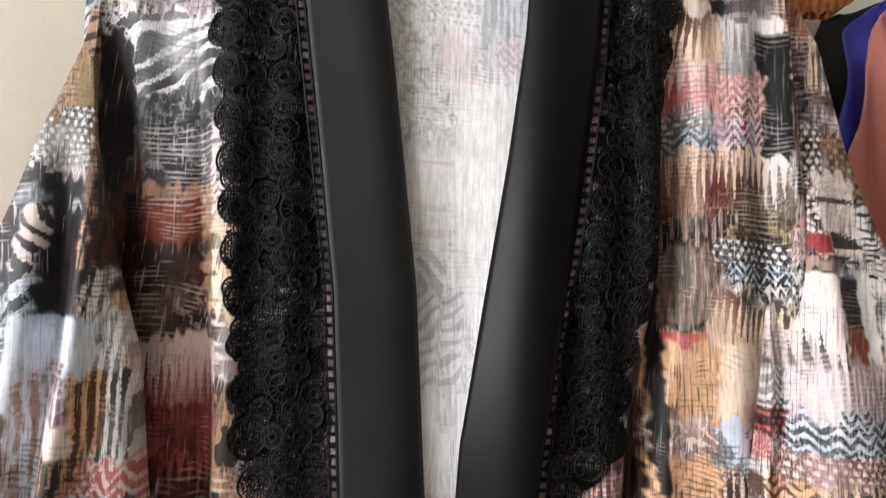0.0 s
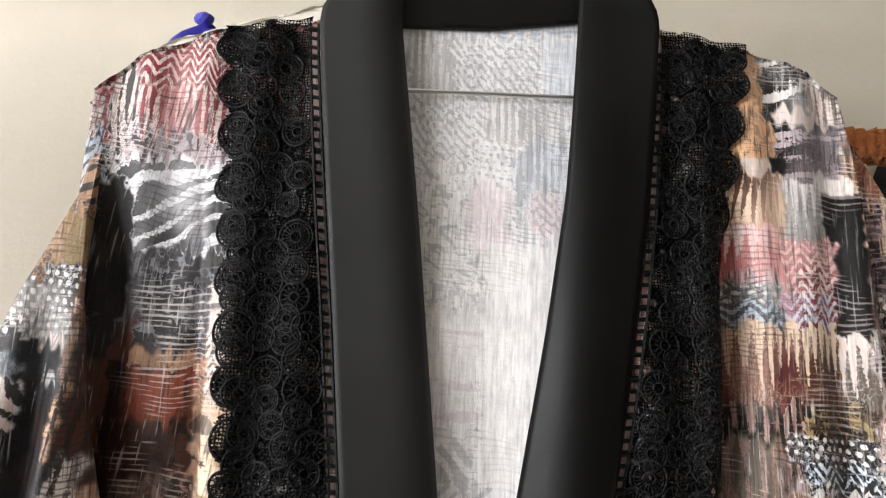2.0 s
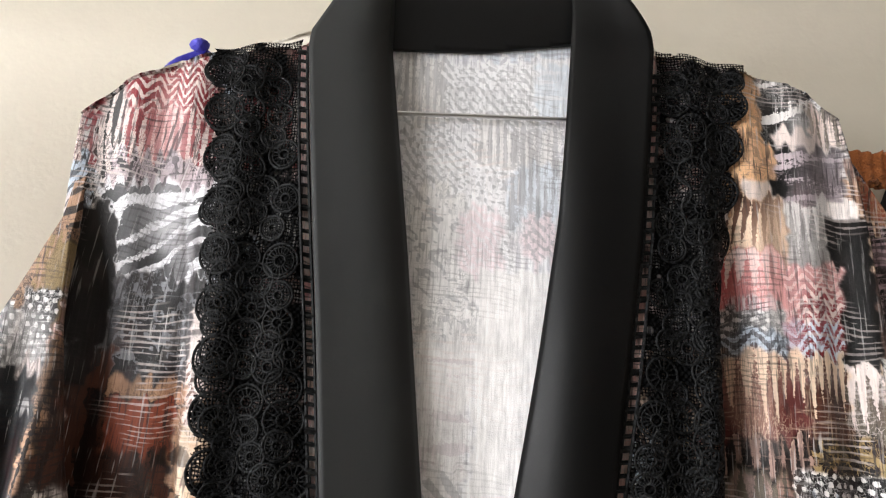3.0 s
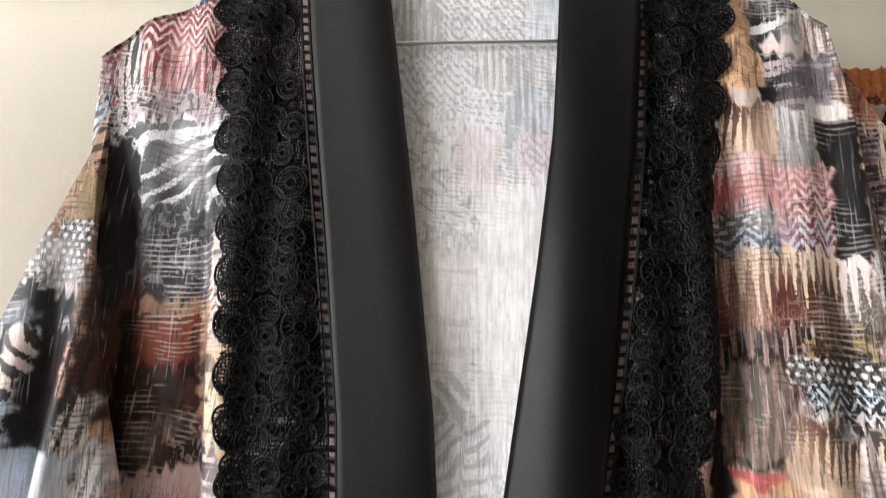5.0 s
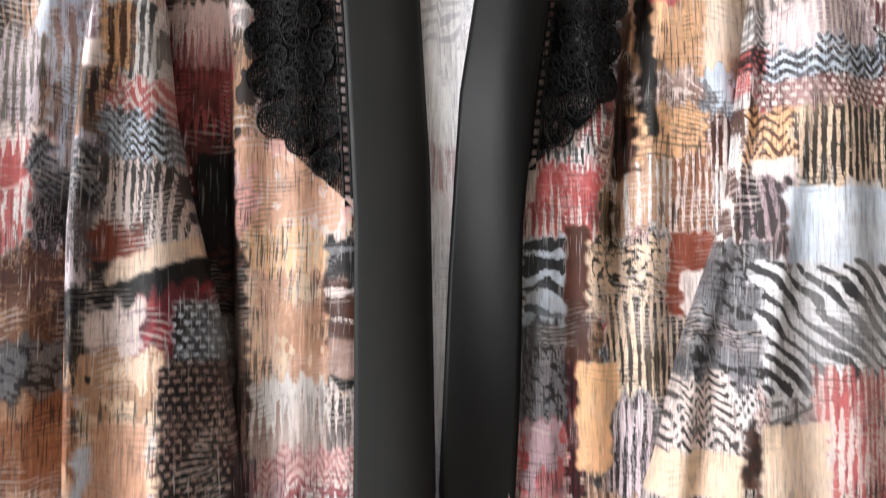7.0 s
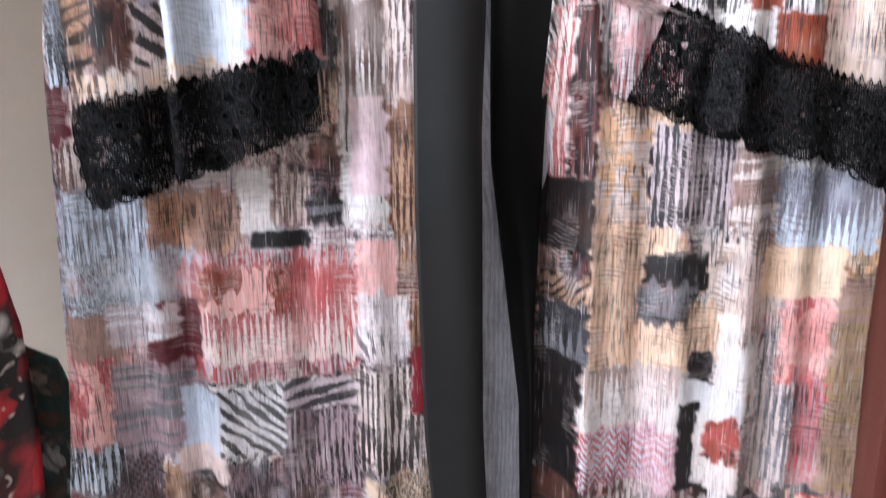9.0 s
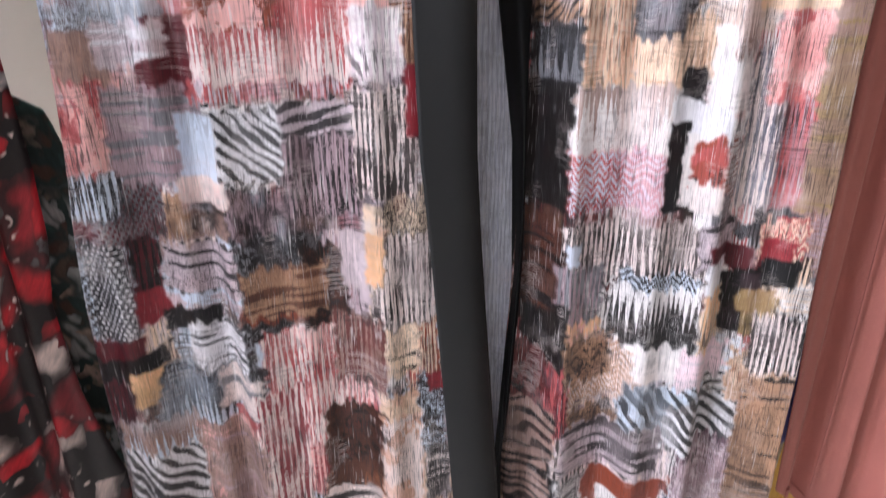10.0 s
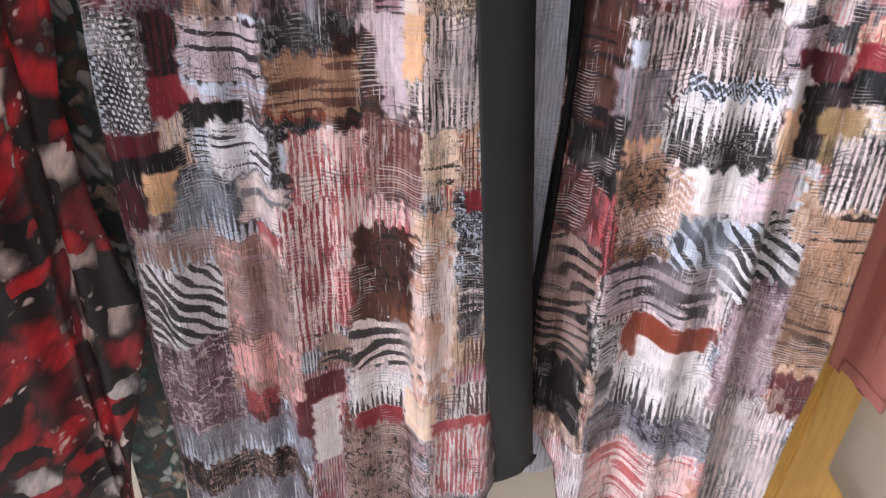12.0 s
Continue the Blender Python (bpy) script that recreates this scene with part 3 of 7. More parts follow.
patch("front_right", 0.218, 0.511, 0.242, 0.564, UMBER, BLACK, "none")
patch("front_right", 0.224, 0.548, 0.255, 0.573, UMBER, BLACK, "none")
patch("front_right", 0.234, 0.509, 0.266, 0.550, OCHRE, CREAM, "none")
patch("front_right", 0.246, 0.556, 0.281, 0.582, COAL, CREAM, "strokes")
patch("front_right", 0.238, 0.580, 0.273, 0.617, ROSE, CREAM, "zig")
patch("front_right", 0.260, 0.526, 0.295, 0.557, WHITE, CREAM, "hatch")
patch("front_right", 0.108, 0.534, 0.196, 0.569, COAL, WHITE, "zig")
patch("front_right", 0.107, 0.498, 0.204, 0.539, WHITE, COAL, "strokes")
patch("front_right", 0.077, 0.460, 0.115, 0.526, PINK, CREAM, "strokes")
patch("front_right", 0.249, 0.480, 0.302, 0.530, WHITE, COAL, "zig")
patch("front_right", 0.149, 0.464, 0.240, 0.505, WHITE, ICE, "hatch")
patch("front_right", 0.166, 0.405, 0.243, 0.466, WHITE, BLACK, "zebra")
patch("front_right", 0.128, 0.437, 0.168, 0.465, ICE, GREY, "scrib")
patch("front_right", 0.233, 0.420, 0.288, 0.492, TAN, CREAM, "mot")
patch("front_right", 0.074, 0.417, 0.132, 0.462, MAUVE, CREAM, "scrib")
patch("front_right", 0.084, 0.407, 0.174, 0.436, TAN, COAL, "scrib")
patch("front_right", 0.074, 0.369, 0.180, 0.417, WHITE, MAUVE, "strokes")
patch("front_right", 0.173, 0.405, 0.243, 0.427, PINK, WHITE, "mot")
patch("front_right", 0.189, 0.257, 0.253, 0.408, PLUM, WHITE, "scrib")
patch("front_right", 0.242, 0.316, 0.305, 0.420, OCHRE, TAUPE, "hatch")
patch("front_right", 0.077, 0.313, 0.118, 0.377, WHITE, COAL, "scrib")
patch("front_right", 0.081, 0.259, 0.202, 0.317, WHITE, COAL, "strokes")
patch("front_right", 0.127, 0.300, 0.183, 0.345, WHITE, WHITE, "none")
patch("front_right", 0.115, 0.345, 0.186, 0.366, RUST, RUST, "none")
patch("front_right", 0.112, 0.315, 0.127, 0.357, RUST, RUST, "none")
patch("front_right", 0.081, 0.208, 0.212, 0.263, INK, ICE, "scrib")
patch("front_right", 0.091, 0.123, 0.226, 0.212, PINK, ROSE, "hatch")
patch("front_right", 0.214, 0.166, 0.278, 0.264, MAUVE, WHITE, "strokes")
patch("front_right", 0.251, 0.285, 0.285, 0.318, MAROON, TAUPE, "none")
patch("front_right", 0.067, 0.122, 0.090, 0.247, MAUVE, WHITE, "strokes")
patch("front_right", 0.032, 0.416, 0.082, 0.483, WINE, MAROON, "strokes")
patch("front_right", 0.026, 0.377, 0.073, 0.416, COAL, WHITE, "zebra")
patch("front_right", 0.025, 0.309, 0.080, 0.377, INK, UMBER, "mot")
patch("front_right", 0.028, 0.207, 0.087, 0.309, WINE, CREAM, "mot")
patch("front_right", 0.037, 0.507, 0.081, 0.593, BROWN, UMBER, "mot")
patch("front_right", 0.107, 0.052, 0.306, 0.128, PINK, COAL, "hatch")
patch("sleeve_left", -0.211, 1.511, -0.193, 1.564, TAN, BLACK, "zebra")
patch("sleeve_left", -0.223, 1.466, -0.199, 1.502, OCHRE, TAN, "strokes")
patch("sleeve_left", -0.290, 1.437, -0.205, 1.468, BLACK, WHITE, "dots")
patch("sleeve_left", -0.281, 1.369, -0.197, 1.439, BLACK, INK, "mot")
patch("sleeve_left", -0.210, 1.450, -0.192, 1.494, TAN, PINK, "strokes")
patch("sleeve_left", -0.201, 1.389, -0.185, 1.453, BROWN, TAN, "strokes")
patch("sleeve_left", -0.199, 1.370, -0.182, 1.389, GREY, WHITE, "scrib")
patch("sleeve_left", -0.295, 1.342, -0.202, 1.425, BLACK, INK, "mot")
patch("sleeve_left", -0.289, 1.295, -0.197, 1.341, GREY, BLACK, "strokes")
patch("sleeve_left", -0.202, 1.295, -0.183, 1.352, ICE, WHITE, "none")
patch("sleeve_left", -0.203, 1.295, -0.190, 1.316, APRICOT, TAN, "none")
patch("sleeve_left", -0.295, 1.332, -0.217, 1.372, ICE, BLACK, "zebra")
patch("sleeve_left", -0.216, 1.308, -0.194, 1.349, COAL, MAUVE, "strokes")
patch("sleeve_left", -0.194, 1.284, -0.163, 1.332, TAN, WHITE, "strokes")
patch("sleeve_left", -0.316, 1.244, -0.223, 1.322, TAN, UMBER, "strokes")
patch("sleeve_left", -0.227, 1.296, -0.194, 1.323, GREY, COAL, "strokes")
patch("sleeve_left", -0.217, 1.282, -0.193, 1.298, SHELL, WHITE, "none")
patch("sleeve_left", -0.226, 1.239, -0.192, 1.283, COAL, TAN, "strokes")
patch("sleeve_left", -0.314, 1.211, -0.223, 1.245, MAROON, ROSE, "mot")
patch("sleeve_left", -0.235, 1.190, -0.193, 1.239, INK, ICE, "strokes")
patch("sleeve_left", -0.195, 1.272, -0.159, 1.324, TAN, WHITE, "strokes")
patch("sleeve_left", -0.194, 1.255, -0.159, 1.274, ROSE, WHITE, "strokes")
patch("sleeve_left", -0.193, 1.227, -0.151, 1.257, ICE, COAL, "zig")
patch("sleeve_left", -0.199, 1.187, -0.142, 1.227, WHITE, RUST, "strokes")
patch("sleeve_left", -0.198, 1.167, -0.167, 1.189, RUST, WINE, "none")
patch("sleeve_left", -0.171, 1.169, -0.139, 1.189, SHELL, CREAM, "none")
patch("sleeve_left", -0.221, 1.153, -0.195, 1.197, COAL, GREY, "strokes")
patch("sleeve_left", -0.222, 1.141, -0.192, 1.154, BLACK, COAL, "none")
patch("sleeve_left", -0.221, 1.096, -0.193, 1.141, UMBER, BROWN, "strokes")
patch("sleeve_left", -0.313, 1.173, -0.224, 1.212, UMBER, WHITE, "strokes")
patch("sleeve_left", -0.311, 1.080, -0.221, 1.173, UMBER, BROWN, "scrib")
patch("sleeve_left", -0.309, 1.045, -0.194, 1.083, COPPER, APRICOT, "mot")
patch("sleeve_left", -0.198, 1.096, -0.169, 1.146, SHELL, MAUVE, "hatch")
patch("sleeve_left", -0.174, 1.109, -0.140, 1.156, MAROON, ROSE, "mot")
patch("sleeve_left", -0.194, 1.151, -0.132, 1.170, BLACK, UMBER, "none")
patch("sleeve_left", -0.156, 1.060, -0.126, 1.141, COAL, WHITE, "strokes")
patch("sleeve_left", -0.198, 1.034, -0.153, 1.096, CREAM, WHITE, "hatch")
patch("sleeve_left", -0.200, 1.034, -0.175, 1.062, ICE, WHITE, "none")
patch("sleeve_left", -0.160, 1.034, -0.138, 1.093, CREAM, MAROON, "hatch")
patch("sleeve_left", -0.144, 1.033, -0.107, 1.073, UMBER, COAL, "mot")
patch("sleeve_left", -0.281, 0.939, -0.222, 1.035, TAN, BLACK, "zebra")
patch("sleeve_left", -0.224, 0.955, -0.158, 1.035, ICE, MAUVE, "hatch")
patch("sleeve_left", -0.249, 0.920, -0.159, 0.961, CREAM, WHITE, "mot")
patch("sleeve_left", -0.162, 0.950, -0.142, 1.013, RED, ROSE, "none")
patch("sleeve_left", -0.148, 0.950, -0.111, 0.994, ROSE, PINK, "mot")
patch("sleeve_left", -0.154, 0.990, -0.111, 1.036, UMBER, COAL, "mot")
patch("sleeve_right", 0.191, 1.568, 0.274, 1.616, MAUVE, COAL, "scrib")
patch("sleeve_right", 0.192, 1.544, 0.272, 1.578, TAN, RUST, "scrib")
patch("sleeve_right", 0.194, 1.537, 0.216, 1.593, MAUVE, COAL, "scrib")
patch("sleeve_right", 0.205, 1.473, 0.234, 1.538, UMBER, MAUVE, "hatch")
patch("sleeve_right", 0.208, 1.402, 0.245, 1.474, WINE, SHELL, "scrib")
patch("sleeve_right", 0.237, 1.397, 0.265, 1.475, UMBER, TAN, "dots")
patch("sleeve_right", 0.212, 1.386, 0.247, 1.400, UMBER, MAROON, "none")
patch("sleeve_right", 0.211, 1.302, 0.246, 1.387, COAL, WHITE, "hatch")
patch("sleeve_right", 0.246, 1.384, 0.272, 1.433, WHITE, COAL, "hatch")
patch("sleeve_right", 0.246, 1.363, 0.262, 1.384, UMBER, COAL, "none")
patch("sleeve_right", 0.245, 1.335, 0.262, 1.363, WINE, RUST, "none")
patch("sleeve_right", 0.262, 1.335, 0.273, 1.384, WHITE, WHITE, "none")
patch("sleeve_right", 0.245, 1.302, 0.351, 1.337, WHITE, MAROON, "strokes")
patch("sleeve_right", 0.185, 1.302, 0.217, 1.338, WHITE, BLACK, "zig")
patch("sleeve_right", 0.183, 1.273, 0.207, 1.302, ROSE, WHITE, "zig")
patch("sleeve_right", 0.205, 1.286, 0.341, 1.318, COAL, WHITE, "dots")
patch("sleeve_right", 0.201, 1.260, 0.342, 1.286, MAROON, WHITE, "zig")
patch("sleeve_right", 0.194, 1.245, 0.341, 1.261, TAN, APRICOT, "none")
patch("sleeve_right", 0.194, 1.220, 0.220, 1.245, CREAM, APRICOT, "none")
patch("sleeve_right", 0.170, 1.196, 0.195, 1.266, WHITE, MAUVE, "strokes")
patch("sleeve_right", 0.184, 1.171, 0.217, 1.228, MAUVE, COAL, "strokes")
patch("sleeve_right", 0.210, 1.166, 0.341, 1.236, ICE, WHITE, "mot")
patch("sleeve_right", 0.145, 1.112, 0.195, 1.195, COAL, GREY, "scrib")
patch("sleeve_right", 0.144, 1.091, 0.184, 1.126, GREY, COAL, "scrib")
patch("sleeve_right", 0.191, 1.070, 0.340, 1.168, WHITE, BLACK, "zebra")
patch("sleeve_right", 0.232, 1.028, 0.339, 1.105, PINK, ROSE, "zig")
patch("sleeve_right", 0.143, 1.029, 0.183, 1.095, WHITE, COAL, "dots")
patch("sleeve_right", 0.176, 1.029, 0.205, 1.076, COAL, BROWN, "mot")
patch("sleeve_right", 0.201, 1.029, 0.244, 1.064, OCHRE, TAUPE, "mot")
patch("sleeve_right", 0.120, 1.030, 0.146, 1.091, CREAM, APRICOT, "mot")
patch("sleeve_right", 0.106, 0.957, 0.178, 1.026, SHELL, MAUVE, "hatch")
patch("sleeve_right", 0.127, 0.975, 0.223, 1.038, WHITE, COAL, "strokes")
patch("sleeve_right", 0.207, 0.927, 0.332, 1.000, SHELL, CREAM, "strokes")
patch("sleeve_right", 0.216, 1.000, 0.328, 1.038, TAN, WHITE, "strokes")
patch("sleeve_right", 0.161, 0.975, 0.183, 0.991, RUST, RUST, "none")
patch("sleeve_right", 0.180, 0.940, 0.210, 0.975, RUST, RUST, "none")
patch("sleeve_right", 0.111, 0.948, 0.180, 0.977, WHITE, MAUVE, "none")
patch("sleeve_left", -0.237, 1.349, -0.205, 1.431, BLACK, INK, "mot")
patch("sleeve_left", -0.227, 1.289, -0.206, 1.324, MAUVE, BLACK, "strokes")
patch("sleeve_left", -0.205, 1.312, -0.179, 1.347, ICE, WHITE, "none")
patch("sleeve_left", -0.225, 1.510, -0.193, 1.593, TAN, BLACK, "zebra")
patch("sleeve_right", 0.176, 1.568, 0.275, 1.629, MAUVE, COAL, "scrib")
patch("front_left", -0.203, 1.426, -0.139, 1.483, COAL, GREY, "scrib")
patch("front_left", -0.195, 1.370, -0.143, 1.410, BROWN, RUST, "mot")
patch("front_left", -0.188, 1.295, -0.142, 1.336, WHITE, RED, "strokes")
patch("sleeve_left", -0.281, 1.369, -0.197, 1.439, BLACK, INK, "mot")
patch("sleeve_left", -0.200, 1.392, -0.187, 1.453, UMBER, TAN, "strokes")


MARKS = {}


def mark(panel, x0, z0, x1, z1, ground, ink, motif, slope=0.0):
    """A field of one motif, drawn over the patches; slope tilts it along the cloth."""
    MARKS.setdefault(panel, []).append((x0, z0, x1, z1, ground, ink, motif, slope))


mark("front_left", -0.212, 1.572, -0.144, 1.612, RED, SHELL, "chev")
mark("front_left", -0.205, 1.546, -0.140, 1.577, SHELL, RED, "bars")
mark("front_left", -0.206, 1.541, -0.191, 1.589, SHELL, COAL, "bars")
mark("front_left", -0.199, 1.532, -0.137, 1.551, DOVE, COAL, "net")
mark("front_left", -0.204, 1.485, -0.133, 1.536, PALE, BLACK, "zebra")
mark("front_left", -0.202, 1.430, -0.132, 1.489, COAL, GREY, "net")
mark("front_left", -0.196, 1.426, -0.170, 1.448, COAL, GREY, "rules")
mark("front_left", -0.200, 1.406, -0.137, 1.429, TAN, UMBER, "rules")
mark("front_left", -0.197, 1.365, -0.135, 1.407, BROWN, COAL, "mot")
mark("front_left", -0.158, 1.366, -0.136, 1.406, BROWN, TAN, "rules")
mark("front_left", -0.138, 1.437, -0.127, 1.477, SHELL, COAL, "rules")
mark("front_left", -0.139, 1.407, -0.125, 1.443, SHELL, BROWN, "chev")
mark("front_left", -0.140, 1.366, -0.128, 1.415, CREAM, COAL, "rules")
mark("sleeve_left", -0.205, 1.510, -0.188, 1.562, SHELL, BLACK, "zebra")
mark("sleeve_left", -0.218, 1.457, -0.207, 1.501, OCHRE, UMBER, "none")
mark("sleeve_left", -0.207, 1.448, -0.193, 1.506, BROWN, SHELL, "chev")
mark("sleeve_left", -0.226, 1.436, -0.208, 1.475, BLACK, WHITE, "dots")
mark("sleeve_left", -0.222, 1.426, -0.202, 1.440, COAL, SHELL, "chev")
mark("sleeve_left", -0.215, 1.367, -0.195, 1.430, COAL, GREY, "net")
mark("sleeve_left", -0.201, 1.387, -0.195, 1.458, TAN, UMBER, "bars")
# brown strokes with the sleeve fold's dark shadow painted into them
mark("sleeve_left", -0.192, 1.368, -0.176, 1.454, BROWN, UMBER, "bars")
mark("sleeve_left", -0.199, 1.367, -0.185, 1.387, GREY, COAL, "net")
mark("sleeve_left", -0.228, 1.353, -0.198, 1.432, COAL, INK, "net")
mark("sleeve_left", -0.239, 1.352, -0.225, 1.416, ICE, BLACK, "zebra")
mark("sleeve_left", -0.234, 1.299, -0.217, 1.352, ICE, DOVE, "none")
mark("sleeve_left", -0.220, 1.329, -0.198, 1.353, ICE, GREY, "none")
mark("sleeve_left", -0.218, 1.296, -0.198, 1.329, DOVE, INK, "bars")
mark("sleeve_left", -0.213, 1.282, -0.196, 1.298, SHELL, WHITE, "none")
mark("sleeve_left", -0.230, 1.258, -0.212, 1.298, TAN, COPPER, "bars")
mark("sleeve_left", -0.212, 1.258, -0.194, 1.282, TAN, UMBER, "bars")
mark("sleeve_left", -0.199, 1.320, -0.186, 1.353, ICE, WHITE, "none")
mark("sleeve_left", -0.188, 1.311, -0.173, 1.359, WHITE, GREY, "bars")
mark("sleeve_left", -0.196, 1.273, -0.186, 1.322, APRICOT, BROWN, "bars")
mark("sleeve_left", -0.186, 1.267, -0.164, 1.314, WHITE, UMBER, "bars")
mark("sleeve_left", -0.195, 1.258, -0.162, 1.272, TAN, RED, "mot")
mark("sleeve_left", -0.197, 1.353, -0.186, 1.380, COAL, WHITE, "bars")
mark("front_left", -0.193, 1.423, -0.141, 1.434, TAN, UMBER, "rules")
mark("front_left", -0.194, 1.393, -0.140, 1.423, BROWN, RUST, "mot")
mark("front_left", -0.188, 1.366, -0.138, 1.396, UMBER, BROWN, "mot")
mark("front_left", -0.190, 1.340, -0.140, 1.368, COAL, TAUPE, "net")
mark("front_left", -0.185, 1.299, -0.138, 1.340, SHELL, RED, "up")
mark("front_left", -0.179, 1.251, -0.135, 1.302, ROSE, WINE, "mot")
mark("front_left", -0.140, 1.354, -0.119, 1.377, CREAM, OCHRE, "rules")
mark("front_left", -0.138, 1.309, -0.118, 1.356, COAL, SHELL, "rules")
mark("front_left", -0.135, 1.251, -0.115, 1.309, TAN, UMBER, "mot")
mark("front_right", 0.147, 1.552, 0.173, 1.627, APRICOT, TAN, "net")
mark("front_right", 0.165, 1.579, 0.212, 1.632, BLACK, WHITE, "rules")
mark("front_right", 0.191, 1.580, 0.211, 1.610, SHELL, MOSS, "bars")
mark("front_right", 0.172, 1.579, 0.196, 1.591, SHELL, COAL, "rules")
mark("front_right", 0.170, 1.549, 0.209, 1.580, BLACK, DOVE, "rules")
mark("front_right", 0.150, 1.548, 0.173, 1.559, SHELL, CREAM, "none")
mark("front_right", 0.166, 1.551, 0.175, 1.561, BLACK, COAL, "none")
mark("front_right", 0.144, 1.507, 0.174, 1.549, CREAM, BROWN, "down")
mark("front_right", 0.174, 1.510, 0.201, 1.549, UMBER, WHITE, "down")
mark("front_right", 0.199, 1.540, 0.213, 1.550, WHITE, SHELL, "none")
mark("front_right", 0.196, 1.458, 0.217, 1.540, BLACK, COAL, "none")
mark("front_right", 0.137, 1.491, 0.172, 1.519, ROSE, SHELL, "down")
mark("front_right", 0.171, 1.481, 0.202, 1.512, RED, SHELL, "chev")
mark("front_right", 0.130, 1.469, 0.170, 1.487, BLACK, WHITE, "dots")
mark("front_right", 0.145, 1.463, 0.173, 1.475, COAL, ICE, "chev")
mark("front_right", 0.169, 1.462, 0.201, 1.482, RED, ICE, "chev")
mark("front_right", 0.137, 1.419, 0.176, 1.465, WINE, CREAM, "down")
mark("front_right", 0.176, 1.424, 0.202, 1.466, BROWN, CREAM, "down")
mark("front_right", 0.201, 1.418, 0.217, 1.458, MOSS, SHELL, "down")
mark("front_right", 0.136, 1.381, 0.174, 1.422, UMBER, TAUPE, "bars")
mark("front_right", 0.175, 1.406, 0.215, 1.424, UMBER, OCHRE, "net")
mark("front_right", 0.166, 1.392, 0.214, 1.407, BLACK, WHITE, "dots")
mark("front_right", 0.173, 1.383, 0.213, 1.394, COAL, ICE, "chev")
mark("front_right", 0.139, 1.350, 0.165, 1.406, MOSS, UMBER, "bars")
mark("front_right", 0.140, 1.332, 0.164, 1.350, ROSE, APRICOT, "none")
mark("front_right", 0.140, 1.291, 0.186, 1.340, APRICOT, TAN, "bars")
mark("front_right", 0.164, 1.329, 0.189, 1.375, CREAM, BROWN, "down")
mark("front_right", 0.185, 1.326, 0.215, 1.371, CREAM, UMBER, "down")
mark("front_right", 0.186, 1.286, 0.213, 1.329, CREAM, SHELL, "none")
mark("front_right", 0.138, 1.269, 0.185, 1.298, TAUPE, SHELL, "net")
mark("front_right", 0.138, 1.252, 0.185, 1.270, APRICOT, CREAM, "none")
mark("front_right", 0.187, 1.252, 0.212, 1.293, ICE, MOSS, "mot")
mark("sleeve_right", 0.203, 1.467, 0.223, 1.555, TAUPE, UMBER, "net")
mark("sleeve_right", 0.202, 1.401, 0.232, 1.471, TAUPE, WHITE, "chev")
mark("sleeve_right", 0.226, 1.403, 0.239, 1.485, BLACK, SHELL, "dots")
mark("sleeve_right", 0.230, 1.396, 0.259, 1.451, SHELL, UMBER, "rules")
mark("sleeve_right", 0.218, 1.401, 0.237, 1.413, RED, ROSE, "none")
mark("sleeve_right", 0.200, 1.388, 0.236, 1.400, UMBER, TAUPE, "rules")
mark("sleeve_right", 0.199, 1.349, 0.235, 1.389, SHELL, WHITE, "none")
mark("sleeve_right", 0.199, 1.362, 0.213, 1.389, UMBER, SHELL, "down")
mark("sleeve_right", 0.199, 1.320, 0.234, 1.369, SHELL, UMBER, "up")
mark("sleeve_right", 0.235, 1.356, 0.252, 1.386, UMBER, COAL, "none")
mark("sleeve_right", 0.250, 1.318, 0.261, 1.390, WHITE, SHELL, "none")
mark("sleeve_right", 0.234, 1.336, 0.250, 1.357, RUST, BROWN, "none")
mark("sleeve_right", 0.233, 1.303, 0.260, 1.339, MAUVE, WHITE, "up")
mark("sleeve_right", 0.197, 1.290, 0.227, 1.320, COAL, WHITE, "dots")
mark("sleeve_right", 0.196, 1.307, 0.216, 1.320, WHITE, COAL, "chev")
mark("sleeve_right", 0.194, 1.259, 0.222, 1.291, ROSE, WHITE, "chev")
mark("sleeve_right", 0.221, 1.269, 0.258, 1.304, INK, PALE, "dots")
mark("sleeve_right", 0.221, 1.260, 0.257, 1.270, WINE, BLACK, "mot")
mark("sleeve_left", -0.229, 1.273, -0.212, 1.323, ICE, DOVE, "none")
mark("sleeve_left", -0.213, 1.297, -0.195, 1.324, PLUM, DOVE, "bars")
mark("sleeve_left", -0.211, 1.281, -0.193, 1.297, SHELL, WHITE, "none")
mark("sleeve_left", -0.223, 1.248, -0.194, 1.280, TAN, UMBER, "bars")
mark("sleeve_left", -0.256, 1.236, -0.227, 1.302, DOVE, MOSS, "bars")
mark("sleeve_left", -0.254, 1.213, -0.221, 1.244, ROSE, SHELL, "down")
mark("sleeve_left", -0.235, 1.195, -0.192, 1.240, INK, GREY, "chev")
mark("sleeve_left", -0.253, 1.177, -0.233, 1.214, WHITE, ROSE, "bars")
mark("sleeve_left", -0.234, 1.156, -0.196, 1.208, COAL, DOVE, "up")
mark("sleeve_left", -0.252, 1.123, -0.220, 1.177, BROWN, TAN, "net")
mark("sleeve_left", -0.221, 1.134, -0.197, 1.154, BLACK, COAL, "none")
mark("sleeve_left", -0.219, 1.096, -0.193, 1.138, COAL, TAN, "up")
mark("sleeve_left", -0.250, 1.079, -0.218, 1.125, GREY, COAL, "net")
mark("sleeve_left", -0.249, 1.035, -0.198, 1.093, COPPER, TAN, "mot")
mark("sleeve_left", -0.198, 1.035, -0.181, 1.067, ICE, SHELL, "none")
mark("sleeve_left", -0.193, 1.280, -0.180, 1.324, APRICOT, BROWN, "bars")
